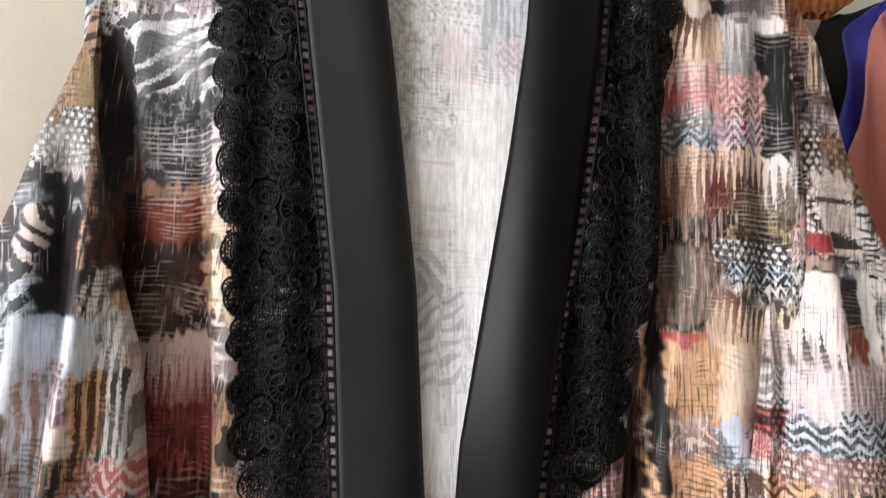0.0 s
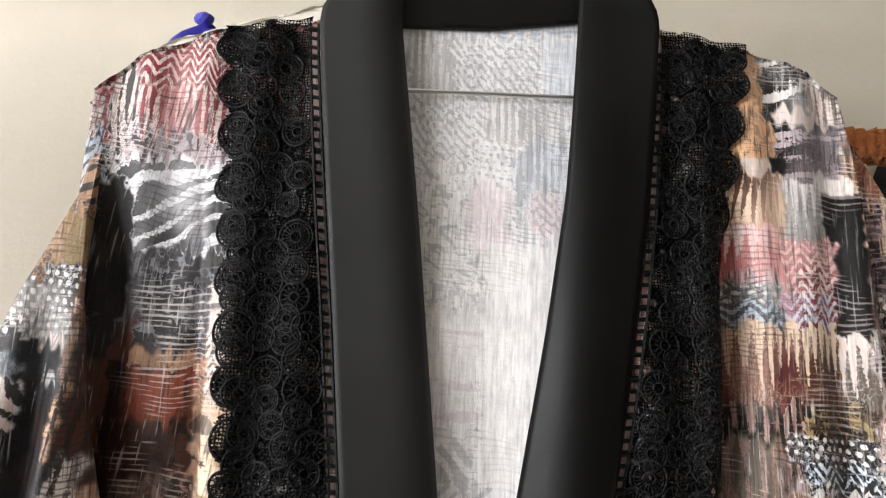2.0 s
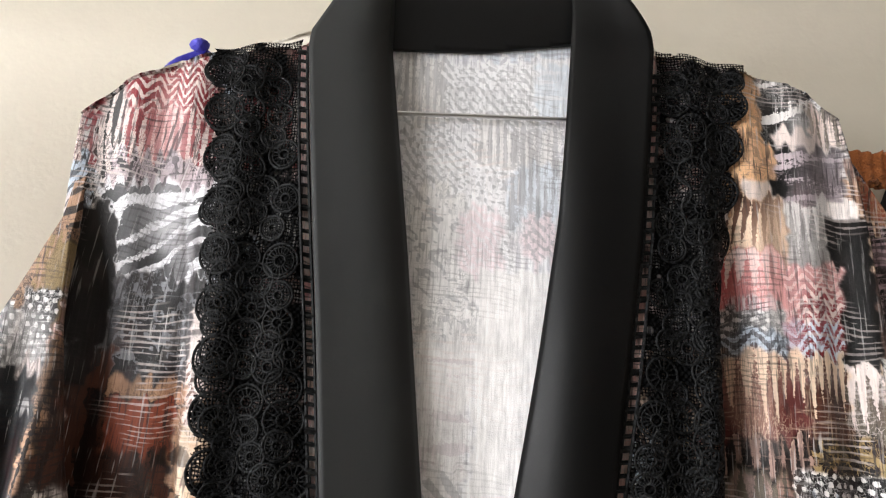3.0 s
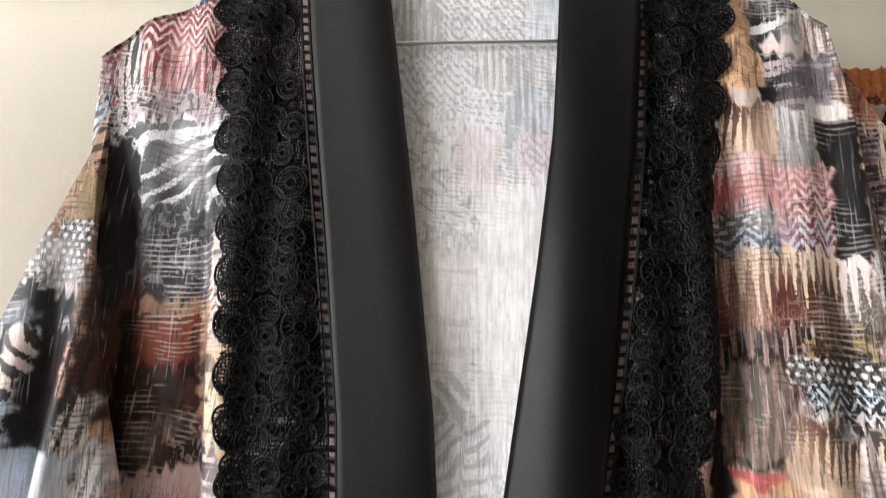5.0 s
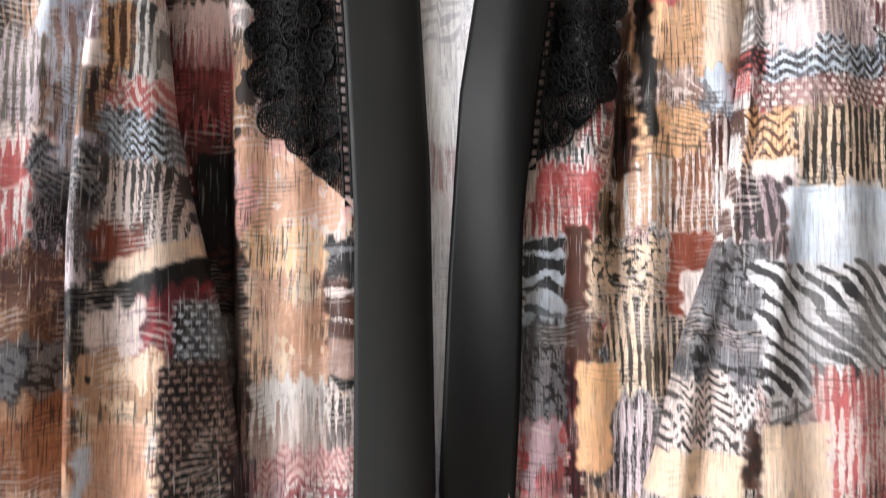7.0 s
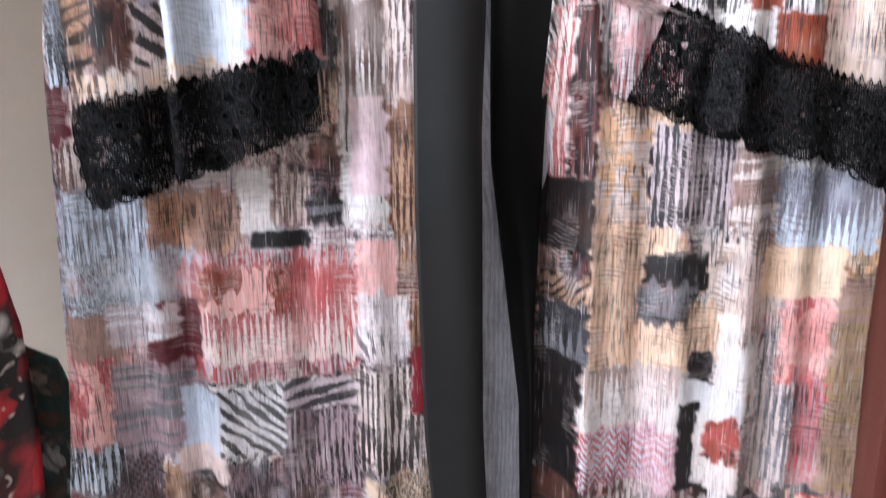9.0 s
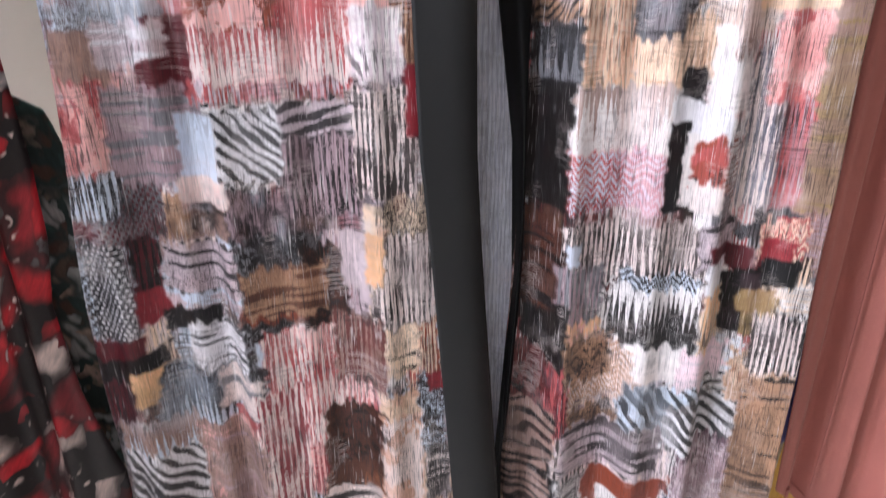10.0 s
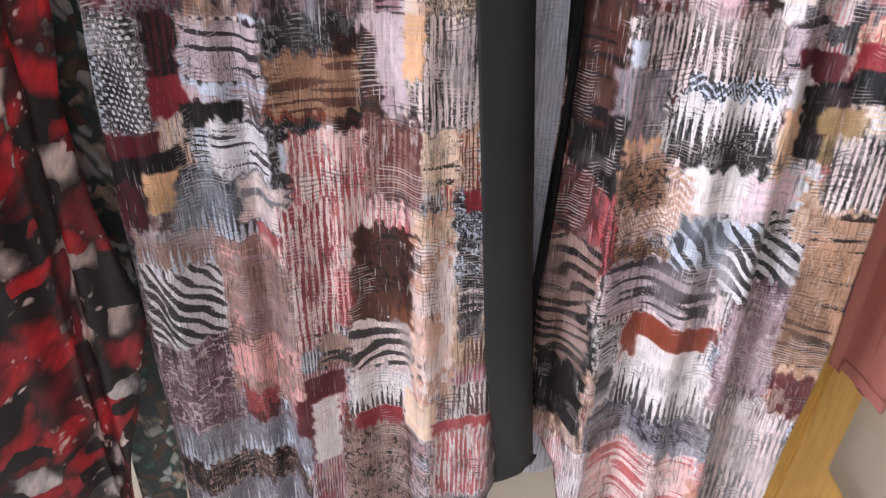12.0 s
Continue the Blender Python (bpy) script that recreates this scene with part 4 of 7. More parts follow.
mark("sleeve_left", -0.181, 1.275, -0.160, 1.324, WHITE, UMBER, "bars")
mark("sleeve_left", -0.190, 1.255, -0.157, 1.277, ROSE, SHELL, "chev")
mark("sleeve_left", -0.191, 1.226, -0.147, 1.258, COAL, ICE, "chev")
mark("sleeve_left", -0.193, 1.182, -0.142, 1.229, SHELL, UMBER, "bars")
mark("sleeve_left", -0.196, 1.172, -0.167, 1.190, RUST, BROWN, "mot")
mark("sleeve_left", -0.189, 1.161, -0.139, 1.178, CREAM, SHELL, "none", 0.36)
mark("sleeve_left", -0.192, 1.148, -0.137, 1.165, BLACK, COAL, "none", 0.36)
mark("sleeve_left", -0.173, 1.130, -0.136, 1.155, RED, MAROON, "mot", 0.3)
mark("sleeve_left", -0.195, 1.117, -0.168, 1.146, SHELL, MAUVE, "rules", 0.3)
mark("sleeve_left", -0.166, 1.109, -0.146, 1.135, MAROON, RED, "mot")
mark("sleeve_left", -0.152, 1.091, -0.122, 1.147, COAL, ICE, "dots")
mark("sleeve_left", -0.194, 1.070, -0.157, 1.119, CREAM, TAN, "mot")
mark("sleeve_left", -0.157, 1.034, -0.121, 1.112, UMBER, TAUPE, "dots")
mark("sleeve_left", -0.193, 1.035, -0.163, 1.078, PEACH, CREAM, "none")
mark("front_left", -0.173, 1.299, -0.130, 1.335, SHELL, RED, "up")
mark("front_left", -0.168, 1.269, -0.129, 1.302, ROSE, WINE, "mot")
mark("front_left", -0.164, 1.237, -0.127, 1.271, UMBER, ROSE, "down")
mark("front_left", -0.158, 1.177, -0.123, 1.242, UMBER, BLACK, "none")
mark("front_left", -0.146, 1.137, -0.115, 1.179, BROWN, UMBER, "zebra")
mark("front_left", -0.137, 1.100, -0.112, 1.137, UMBER, TAUPE, "mot")
mark("front_left", -0.131, 1.054, -0.109, 1.102, TAUPE, COAL, "bars")
mark("front_left", -0.133, 1.248, -0.114, 1.318, TAN, UMBER, "mot")
mark("front_left", -0.127, 1.186, -0.095, 1.250, PINK, PEACH, "mot")
mark("front_left", -0.111, 1.186, -0.060, 1.236, SHELL, PEACH, "mot")
mark("front_left", -0.118, 1.161, -0.069, 1.193, CREAM, APRICOT, "bars")
mark("front_left", -0.117, 1.098, -0.067, 1.164, PEACH, CREAM, "mot")
mark("front_left", -0.115, 1.054, -0.066, 1.099, WHITE, TAUPE, "up")
mark("front_left", -0.109, 1.033, -0.046, 1.054, SHELL, RED, "chev")
mark("front_left", -0.070, 1.156, -0.048, 1.186, COAL, GREY, "rules")
mark("front_left", -0.069, 1.121, -0.048, 1.158, BROWN, SHELL, "rules")
mark("front_left", -0.068, 1.098, -0.047, 1.123, TAUPE, SHELL, "none")
mark("front_left", -0.068, 1.091, -0.047, 1.099, BLACK, COAL, "none")
mark("front_left", -0.068, 1.054, -0.047, 1.092, SHELL, UMBER, "bars")
mark("front_right", 0.056, 1.179, 0.103, 1.231, ROSE, SHELL, "up")
mark("front_right", 0.054, 1.123, 0.084, 1.188, ICE, BLACK, "zebra")
mark("front_right", 0.051, 1.074, 0.082, 1.136, GREY, COAL, "net")
mark("front_right", 0.052, 1.025, 0.081, 1.074, ROSE, MAUVE, "mot")
mark("front_right", 0.081, 1.109, 0.096, 1.195, BROWN, UMBER, "none")
mark("front_right", 0.103, 1.181, 0.122, 1.220, OCHRE, UMBER, "bars")
mark("front_right", 0.095, 1.138, 0.148, 1.188, CREAM, UMBER, "net")
mark("front_right", 0.108, 1.088, 0.150, 1.150, CREAM, BLACK, "bars")
mark("front_right", 0.089, 1.040, 0.116, 1.109, APRICOT, PEACH, "none")
mark("front_right", 0.111, 1.024, 0.136, 1.086, INK, DOVE, "bars")
mark("front_right", 0.128, 1.294, 0.171, 1.342, APRICOT, TAN, "bars")
mark("front_right", 0.127, 1.272, 0.170, 1.297, TAUPE, SHELL, "net")
mark("front_right", 0.124, 1.235, 0.170, 1.275, APRICOT, TAN, "net")
mark("front_right", 0.120, 1.194, 0.154, 1.238, WHITE, TAN, "bars")
mark("front_right", 0.150, 1.192, 0.177, 1.243, SHELL, COPPER, "bars")
mark("front_right", 0.150, 1.167, 0.175, 1.192, RUST, BROWN, "none")
mark("front_right", 0.147, 1.139, 0.158, 1.167, RUST, BROWN, "none")
mark("front_right", 0.158, 1.139, 0.172, 1.167, SHELL, WHITE, "none")
mark("front_right", 0.140, 1.106, 0.159, 1.139, CREAM, UMBER, "bars")
mark("front_right", 0.172, 1.295, 0.197, 1.343, CREAM, SHELL, "none")
mark("front_right", 0.171, 1.267, 0.193, 1.298, GREY, ICE, "mot")
mark("front_right", 0.173, 1.230, 0.189, 1.267, BROWN, SHELL, "bars")
mark("sleeve_right", 0.183, 1.307, 0.211, 1.333, COAL, WHITE, "chev")
mark("sleeve_right", 0.179, 1.291, 0.209, 1.308, COAL, ROSE, "dots")
mark("sleeve_right", 0.176, 1.275, 0.199, 1.293, ROSE, WHITE, "bars")
mark("sleeve_right", 0.167, 1.185, 0.197, 1.277, WHITE, BROWN, "bars")
mark("sleeve_right", 0.208, 1.305, 0.267, 1.334, SHELL, MAUVE, "bars")
mark("sleeve_right", 0.205, 1.281, 0.270, 1.307, COAL, ICE, "chev")
mark("sleeve_right", 0.201, 1.266, 0.274, 1.284, WINE, SHELL, "dots")
mark("sleeve_right", 0.189, 1.231, 0.215, 1.267, APRICOT, BROWN, "chev")
mark("sleeve_right", 0.212, 1.219, 0.273, 1.267, CREAM, COAL, "bars")
mark("sleeve_right", 0.193, 1.217, 0.213, 1.235, SHELL, WHITE, "none")
mark("sleeve_right", 0.185, 1.186, 0.210, 1.224, MAUVE, UMBER, "bars")
mark("sleeve_right", 0.206, 1.172, 0.272, 1.217, ICE, PALE, "none")
mark("sleeve_right", 0.153, 1.098, 0.192, 1.187, GREY, UMBER, "net")
mark("sleeve_right", 0.188, 1.091, 0.271, 1.172, PALE, BLACK, "zebra_down")
mark("sleeve_right", 0.132, 1.058, 0.177, 1.102, SHELL, COAL, "chev")
mark("sleeve_right", 0.118, 1.032, 0.177, 1.059, CREAM, PEACH, "none")
mark("sleeve_right", 0.221, 1.032, 0.269, 1.108, SHELL, ROSE, "bars")
mark("sleeve_right", 0.187, 1.032, 0.229, 1.078, CREAM, SHELL, "none")
mark("sleeve_left", -0.251, 0.940, -0.228, 0.984, BROWN, UMBER, "mot")
mark("sleeve_left", -0.228, 0.944, -0.206, 0.984, SHELL, BLACK, "zebra_down")
mark("sleeve_left", -0.208, 0.937, -0.151, 0.984, ICE, PALE, "none")
mark("sleeve_left", -0.209, 0.915, -0.152, 0.947, SHELL, CREAM, "rules", 0.2)
mark("sleeve_left", -0.152, 0.931, -0.103, 0.984, ROSE, PINK, "mot")
mark("front_left", -0.301, 0.919, -0.267, 0.990, COAL, ICE, "up")
mark("front_left", -0.302, 0.891, -0.287, 0.932, MAROON, WINE, "none")
mark("front_left", -0.289, 0.887, -0.266, 0.934, SHELL, MAUVE, "bars")
mark("front_left", -0.303, 0.856, -0.269, 0.892, SHELL, BROWN, "bars")
mark("front_left", -0.303, 0.810, -0.211, 0.860, SMOKE, ICE, "bars")
mark("front_left", -0.242, 0.818, -0.172, 0.858, TAUPE, PEACH, "mot")
mark("front_left", -0.176, 0.830, -0.151, 0.876, WHITE, SHELL, "none")
mark("front_left", -0.152, 0.836, -0.126, 0.876, TAUPE, SHELL, "bars")
mark("front_left", -0.127, 0.837, -0.093, 0.862, COAL, GREY, "rules")
mark("front_left", -0.169, 0.819, -0.128, 0.832, COAL, INK, "none")
mark("front_left", -0.103, 0.834, -0.069, 0.990, WHITE, BROWN, "down")
mark("front_left", -0.095, 0.858, -0.067, 0.926, BLUSH, SHELL, "none")
mark("front_left", -0.071, 0.915, -0.044, 0.990, BROWN, SHELL, "bars")
mark("front_left", -0.069, 0.834, -0.045, 0.921, BROWN, TAN, "bars")
mark("front_left", -0.212, 0.732, -0.093, 0.808, ROSE, SHELL, "up")
mark("front_left", -0.210, 0.770, -0.147, 0.804, RUST, PINK, "mot")
mark("front_left", -0.308, 0.727, -0.271, 0.770, TAUPE, PEACH, "none")
mark("front_left", -0.279, 0.743, -0.225, 0.775, DOVE, PALE, "rules")
mark("front_left", -0.227, 0.735, -0.210, 0.780, MAROON, WINE, "none")
mark("front_left", -0.245, 0.724, -0.218, 0.751, MAROON, WINE, "none")
mark("front_left", -0.306, 0.664, -0.275, 0.736, ROSE, PINK, "mot")
mark("front_left", -0.280, 0.655, -0.221, 0.731, MAUVE, GREY, "rules")
mark("front_left", -0.231, 0.660, -0.196, 0.710, ICE, DOVE, "none")
mark("front_left", -0.198, 0.656, -0.148, 0.715, PALE, BLACK, "zebra_down")
mark("front_left", -0.150, 0.690, -0.094, 0.719, DOVE, COAL, "zebra")
mark("front_left", -0.151, 0.628, -0.095, 0.692, COAL, MAUVE, "bars")
mark("front_left", -0.093, 0.785, -0.064, 0.826, PINK, BLUSH, "none")
mark("front_left", -0.094, 0.734, -0.055, 0.787, WHITE, DOVE, "bars")
mark("front_left", -0.096, 0.645, -0.047, 0.727, SHELL, UMBER, "bars")
mark("front_left", -0.054, 0.691, -0.041, 0.744, RED, WINE, "none")
mark("front_left", -0.319, 0.629, -0.278, 0.666, INK, ICE, "bars")
mark("front_left", -0.234, 0.638, -0.194, 0.660, SHELL, PINK, "none")
mark("front_right", 0.048, 0.868, 0.078, 0.990, ROSE, SHELL, "bars")
# dark print of the turned-in fold, its shade painted in with it
mark("front_right", 0.062, 0.868, 0.078, 0.990, WINE, UMBER, "bars")
mark("front_right", 0.044, 0.813, 0.077, 0.868, UMBER, BROWN, "none")
mark("front_right", 0.045, 0.729, 0.076, 0.770, COAL, GREY, "up")
mark("front_right", 0.039, 0.628, 0.074, 0.729, UMBER, BLACK, "none")
mark("front_right", 0.078, 0.834, 0.128, 0.915, SHELL, APRICOT, "mot")
mark("front_right", 0.119, 0.834, 0.176, 0.907, DOVE, COAL, "bars")
mark("front_right", 0.175, 0.834, 0.212, 0.895, TAUPE, SHELL, "rules")
mark("front_right", 0.212, 0.817, 0.282, 0.875, SMOKE, ICE, "up")
mark("front_right", 0.077, 0.733, 0.120, 0.836, PEACH, CREAM, "bars")
mark("front_right", 0.119, 0.790, 0.154, 0.812, COAL, INK, "none")
mark("front_right", 0.116, 0.760, 0.156, 0.791, GREY, COAL, "rules")
mark("front_right", 0.120, 0.726, 0.155, 0.761, CREAM, TAN, "rules")
mark("front_right", 0.149, 0.733, 0.175, 0.778, CREAM, TAN, "bars")
mark("front_right", 0.174, 0.708, 0.209, 0.770, WHITE, SHELL, "none")
mark("front_right", 0.152, 0.708, 0.171, 0.741, BLACK, COAL, "none")
mark("front_right", 0.073, 0.672, 0.149, 0.727, WHITE, TAUPE, "down")
mark("front_right", 0.147, 0.686, 0.191, 0.715, PALE, WHITE, "none", -0.3)
mark("front_right", 0.147, 0.627, 0.164, 0.700, BLACK, INK, "none")
mark("front_right", 0.162, 0.632, 0.172, 0.691, WHITE, SHELL, "none")
mark("front_right", 0.170, 0.650, 0.193, 0.686, RUST, ROSE, "mot")
mark("front_right", 0.073, 0.628, 0.147, 0.676, ROSE, ICE, "chev")
mark("front_right", 0.172, 0.627, 0.195, 0.650, SHELL, WHITE, "none")
mark("front_right", 0.211, 0.627, 0.238, 0.752, SMOKE, SHELL, "bars")
mark("front_right", 0.223, 0.716, 0.262, 0.786, PINK, ROSE, "mot")
mark("front_right", 0.238, 0.627, 0.265, 0.718, MAUVE, ROSE, "bars")
mark("front_right", 0.259, 0.627, 0.287, 0.803, TAUPE, OCHRE, "rules")
mark("front_right", 0.187, 0.750, 0.209, 0.836, TAUPE, SHELL, "bars")
mark("front_right", 0.207, 0.780, 0.262, 0.819, CREAM, APRICOT, "none")
mark("front_left", -0.318, 0.522, -0.283, 0.610, INK, PALE, "dots")
mark("front_left", -0.281, 0.554, -0.258, 0.610, MAROON, BLACK, "bars")
mark("front_left", -0.283, 0.532, -0.259, 0.565, RED, MAROON, "none")
mark("front_left", -0.259, 0.582, -0.212, 0.611, TAUPE, SHELL, "rules")
mark("front_left", -0.213, 0.591, -0.189, 0.611, ICE, DOVE, "none")
mark("front_left", -0.262, 0.547, -0.190, 0.591, DOVE, ICE, "rules")
mark("front_left", -0.323, 0.501, -0.281, 0.521, MAROON, WINE, "none", 0.2)
mark("front_left", -0.281, 0.510, -0.264, 0.534, SHELL, CREAM, "bars")
mark("front_left", -0.268, 0.524, -0.219, 0.545, COAL, INK, "none", 0.1)
mark("front_left", -0.324, 0.482, -0.269, 0.505, UMBER, INK, "none", 0.25)
mark("front_left", -0.298, 0.458, -0.268, 0.492, APRICOT, OCHRE, "none")
mark("front_left", -0.326, 0.436, -0.297, 0.481, INK, MAROON, "bars")
mark("front_left", -0.246, 0.481, -0.207, 0.531, SHELL, DOVE, "rules")
mark("front_left", -0.278, 0.421, -0.180, 0.487, INK, ICE, "up")
mark("front_left", -0.197, 0.563, -0.137, 0.612, COAL, GREY, "net")
mark("front_left", -0.191, 0.540, -0.143, 0.580, RUST, BROWN, "mot")
mark("front_left", -0.145, 0.511, -0.108, 0.601, COAL, BROWN, "net")
mark("front_left", -0.113, 0.563, -0.090, 0.613, DOVE, SHELL, "none")
mark("front_left", -0.091, 0.568, -0.074, 0.614, APRICOT, PEACH, "none")
mark("front_left", -0.074, 0.531, -0.033, 0.614, COAL, SHELL, "bars")
mark("front_left", -0.088, 0.530, -0.050, 0.567, UMBER, SHELL, "bars")
mark("front_left", -0.087, 0.484, -0.050, 0.531, CREAM, UMBER, "rules")
mark("front_left", -0.208, 0.483, -0.156, 0.536, COAL, GREY, "net")
mark("front_left", -0.186, 0.496, -0.161, 0.520, ICE, PALE, "none")
mark("front_left", -0.181, 0.388, -0.091, 0.527, ROSE, SHELL, "bars")
mark("front_left", -0.191, 0.422, -0.178, 0.462, MAROON, RED, "none")
mark("front_left", -0.219, 0.421, -0.187, 0.441, ROSE, WINE, "none")
mark("front_left", -0.229, 0.440, -0.184, 0.483, SHELL, GREY, "rules")
mark("front_left", -0.321, 0.391, -0.254, 0.439, TAUPE, ICE, "up")
mark("front_left", -0.321, 0.322, -0.257, 0.405, PALE, COAL, "zebra_down")
mark("front_left", -0.257, 0.323, -0.188, 0.428, TAUPE, PINK, "rules")
mark("front_left", -0.190, 0.350, -0.136, 0.402, PINK, RED, "bars")
mark("front_left", -0.137, 0.364, -0.074, 0.442, UMBER, BROWN, "mot")
mark("front_left", -0.140, 0.325, -0.085, 0.367, COPPER, BROWN, "mot")
mark("front_left", -0.079, 0.271, -0.047, 0.404, PEACH, TAN, "mot")
mark("front_left", -0.045, 0.340, -0.022, 0.404, COAL, SHELL, "rules")
mark("front_left", -0.051, 0.395, -0.026, 0.480, COAL, ICE, "net")
mark("front_left", -0.042, 0.462, -0.027, 0.481, RED, WINE, "none")
mark("front_left", -0.351, 0.222, -0.243, 0.326, PLUM, DOVE, "net")
mark("front_left", -0.257, 0.261, -0.184, 0.353, TAUPE, PINK, "mot")
mark("front_left", -0.250, 0.223, -0.219, 0.264, ROSE, WINE, "mot")
mark("front_left", -0.183, 0.269, -0.149, 0.295, MAROON, WINE, "none")
mark("front_left", -0.194, 0.192, -0.173, 0.272, MAROON, WINE, "none")
mark("front_left", -0.178, 0.193, -0.156, 0.267, WHITE, SHELL, "none")
mark("front_left", -0.143, 0.272, -0.085, 0.323, DOVE, SHELL, "zebra")
mark("front_left", -0.145, 0.235, -0.086, 0.286, WHITE, COAL, "up")
mark("front_left", -0.141, 0.219, -0.096, 0.244, RED, WINE, "none")
mark("front_left", -0.094, 0.226, -0.061, 0.274, CREAM, WHITE, "none")
mark("front_left", -0.054, 0.241, -0.008, 0.289, WHITE, BROWN, "bars")
mark("front_left", -0.065, 0.221, -0.007, 0.245, ROSE, RED, "none")
mark("front_left", -0.151, 0.084, -0.087, 0.221, BROWN, COAL, "net")
mark("front_left", -0.065, 0.144, -0.009, 0.230, WHITE, ROSE, "bars")
mark("front_left", -0.321, 0.175, -0.180, 0.227, SMOKE, ICE, "up")
mark("front_left", -0.323, 0.123, -0.190, 0.183, COAL, TAUPE, "net")
mark("front_left", -0.324, 0.082, -0.187, 0.145, SMOKE, PALE, "up")
mark("front_right", 0.042, 0.529, 0.080, 0.617, BROWN, UMBER, "mot")
mark("front_right", 0.072, 0.563, 0.192, 0.618, UMBER, SHELL, "bars")
mark("front_right", 0.074, 0.581, 0.086, 0.601, ICE, DOVE, "none")
mark("front_right", 0.183, 0.578, 0.219, 0.619, DOVE, COAL, "rules")
mark("front_right", 0.192, 0.574, 0.234, 0.595, MAROON, WINE, "none", -0.15)
mark("front_right", 0.190, 0.556, 0.214, 0.583, PALE, WHITE, "none")
mark("front_right", 0.213, 0.511, 0.233, 0.568, UMBER, PLUM, "none")
mark("front_right", 0.219, 0.552, 0.246, 0.568, UMBER, PLUM, "none")
mark("front_right", 0.241, 0.580, 0.265, 0.600, RED, ROSE, "none")
mark("front_right", 0.245, 0.557, 0.272, 0.582, BLACK, INK, "none")
mark("front_right", 0.229, 0.532, 0.258, 0.553, OCHRE, TAN, "none")
mark("front_right", 0.192, 0.493, 0.217, 0.556, CREAM, APRICOT, "bars")
mark("front_right", 0.126, 0.540, 0.186, 0.573, COAL, ICE, "chev")
mark("front_right", 0.110, 0.492, 0.190, 0.546, COAL, WHITE, "bars")
mark("front_right", 0.134, 0.468, 0.184, 0.509, WHITE, SHELL, "none")
mark("front_right", 0.068, 0.521, 0.111, 0.580, MAUVE, GREY, "bars")
mark("front_right", 0.076, 0.497, 0.113, 0.525, PINK, APRICOT, "mot")
mark("front_right", 0.079, 0.444, 0.139, 0.498, TAN, SHELL, "chev")
mark("front_right", 0.134, 0.411, 0.215, 0.463, ICE, BLACK, "zebra_down")
mark("front_right", 0.179, 0.461, 0.229, 0.500, BLUSH, DOVE, "rules")
mark("front_right", 0.245, 0.473, 0.294, 0.530, COAL, SHELL, "bars")
mark("front_right", 0.253, 0.407, 0.301, 0.470, TAN, CREAM, "mot")
mark("front_right", 0.038, 0.403, 0.085, 0.482, MAROON, ROSE, "bars")
mark("front_right", 0.046, 0.481, 0.080, 0.540, UMBER, COAL, "mot")
mark("front_right", 0.075, 0.355, 0.119, 0.406, SHELL, UMBER, "bars")
mark("front_right", 0.113, 0.355, 0.184, 0.389, DOVE, SHELL, "bars")
mark("front_right", 0.114, 0.331, 0.179, 0.359, RUST, WINE, "none")
mark("front_right", 0.109, 0.304, 0.126, 0.345, RUST, WINE, "none")
mark("front_right", 0.125, 0.302, 0.173, 0.333, WHITE, SHELL, "none")
mark("front_right", 0.110, 0.244, 0.209, 0.313, WHITE, COAL, "up")
mark("front_right", 0.188, 0.275, 0.245, 0.402, MAUVE, PLUM, "bars")
mark("front_right", 0.081, 0.213, 0.195, 0.254, SMOKE, INK, "net")
mark("front_right", 0.097, 0.181, 0.195, 0.223, SMOKE, WHITE, "up")
mark("front_right", 0.102, 0.129, 0.204, 0.183, PEACH, ROSE, "mot")
mark("front_right", 0.253, 0.304, 0.293, 0.385, TAN, CREAM, "rules")
mark("front_right", 0.257, 0.261, 0.299, 0.308, MAROON, TAUPE, "mot")
mark("front_right", 0.204, 0.112, 0.281, 0.234, GREY, SHELL, "bars")
mark("front_right", 0.035, 0.228, 0.076, 0.357, UMBER, COAL, "mot")

# the umber fields paint the shade of the fold between sleeve and front
mark("front_left", -0.213, 1.451, -0.191, 1.522, UMBER, BLACK, "none")
mark("front_left", -0.204, 1.363, -0.183, 1.450, UMBER, BROWN, "mot")
mark("front_left", -0.147, 1.366, -0.135, 1.431, TAN, UMBER, "rules")
mark("sleeve_left", -0.199, 1.487, -0.182, 1.514, UMBER, COAL, "mot")
mark("sleeve_left", -0.182, 1.368, -0.167, 1.465, UMBER, BROWN, "mot")
# further umber strips for the same fold's shade
mark("front_left", -0.205, 1.428, -0.196, 1.528, UMBER, COAL, "none")
mark("front_left", -0.195, 1.327, -0.187, 1.428, UMBER, BROWN, "none")
mark("sleeve_left", -0.205, 1.380, -0.200, 1.500, TAN, UMBER, "bars")
mark("sleeve_left", -0.198, 1.381, -0.184, 1.449, UMBER, BROWN, "bars")
mark("sleeve_left", -0.241, 1.379, -0.226, 1.416, SHELL, BLACK, "zebra_down")
mark("front_right", 0.140, 1.354, 0.165, 1.403, TAUPE, MOSS, "bars")
# two narrow dark strips: the shadow in the groove beside the lace, painted on
mark("front_right", 0.133, 1.252, 0.141, 1.406, UMBER, BLACK, "none")
mark("front_right", 0.117, 1.231, 0.129, 1.342, UMBER, BROWN, "bars")
mark("sleeve_left", -0.225, 1.223, -0.211, 1.323, ICE, TAUPE, "bars")
mark("front_left", -0.130, 0.379, -0.079, 0.439, BROWN, UMBER, "net")
mark("front_left", -0.153, 0.092, -0.091, 0.224, TAUPE, COAL, "net")
mark("front_left", -0.191, 0.541, -0.125, 0.585, TAN, BROWN, "rules")
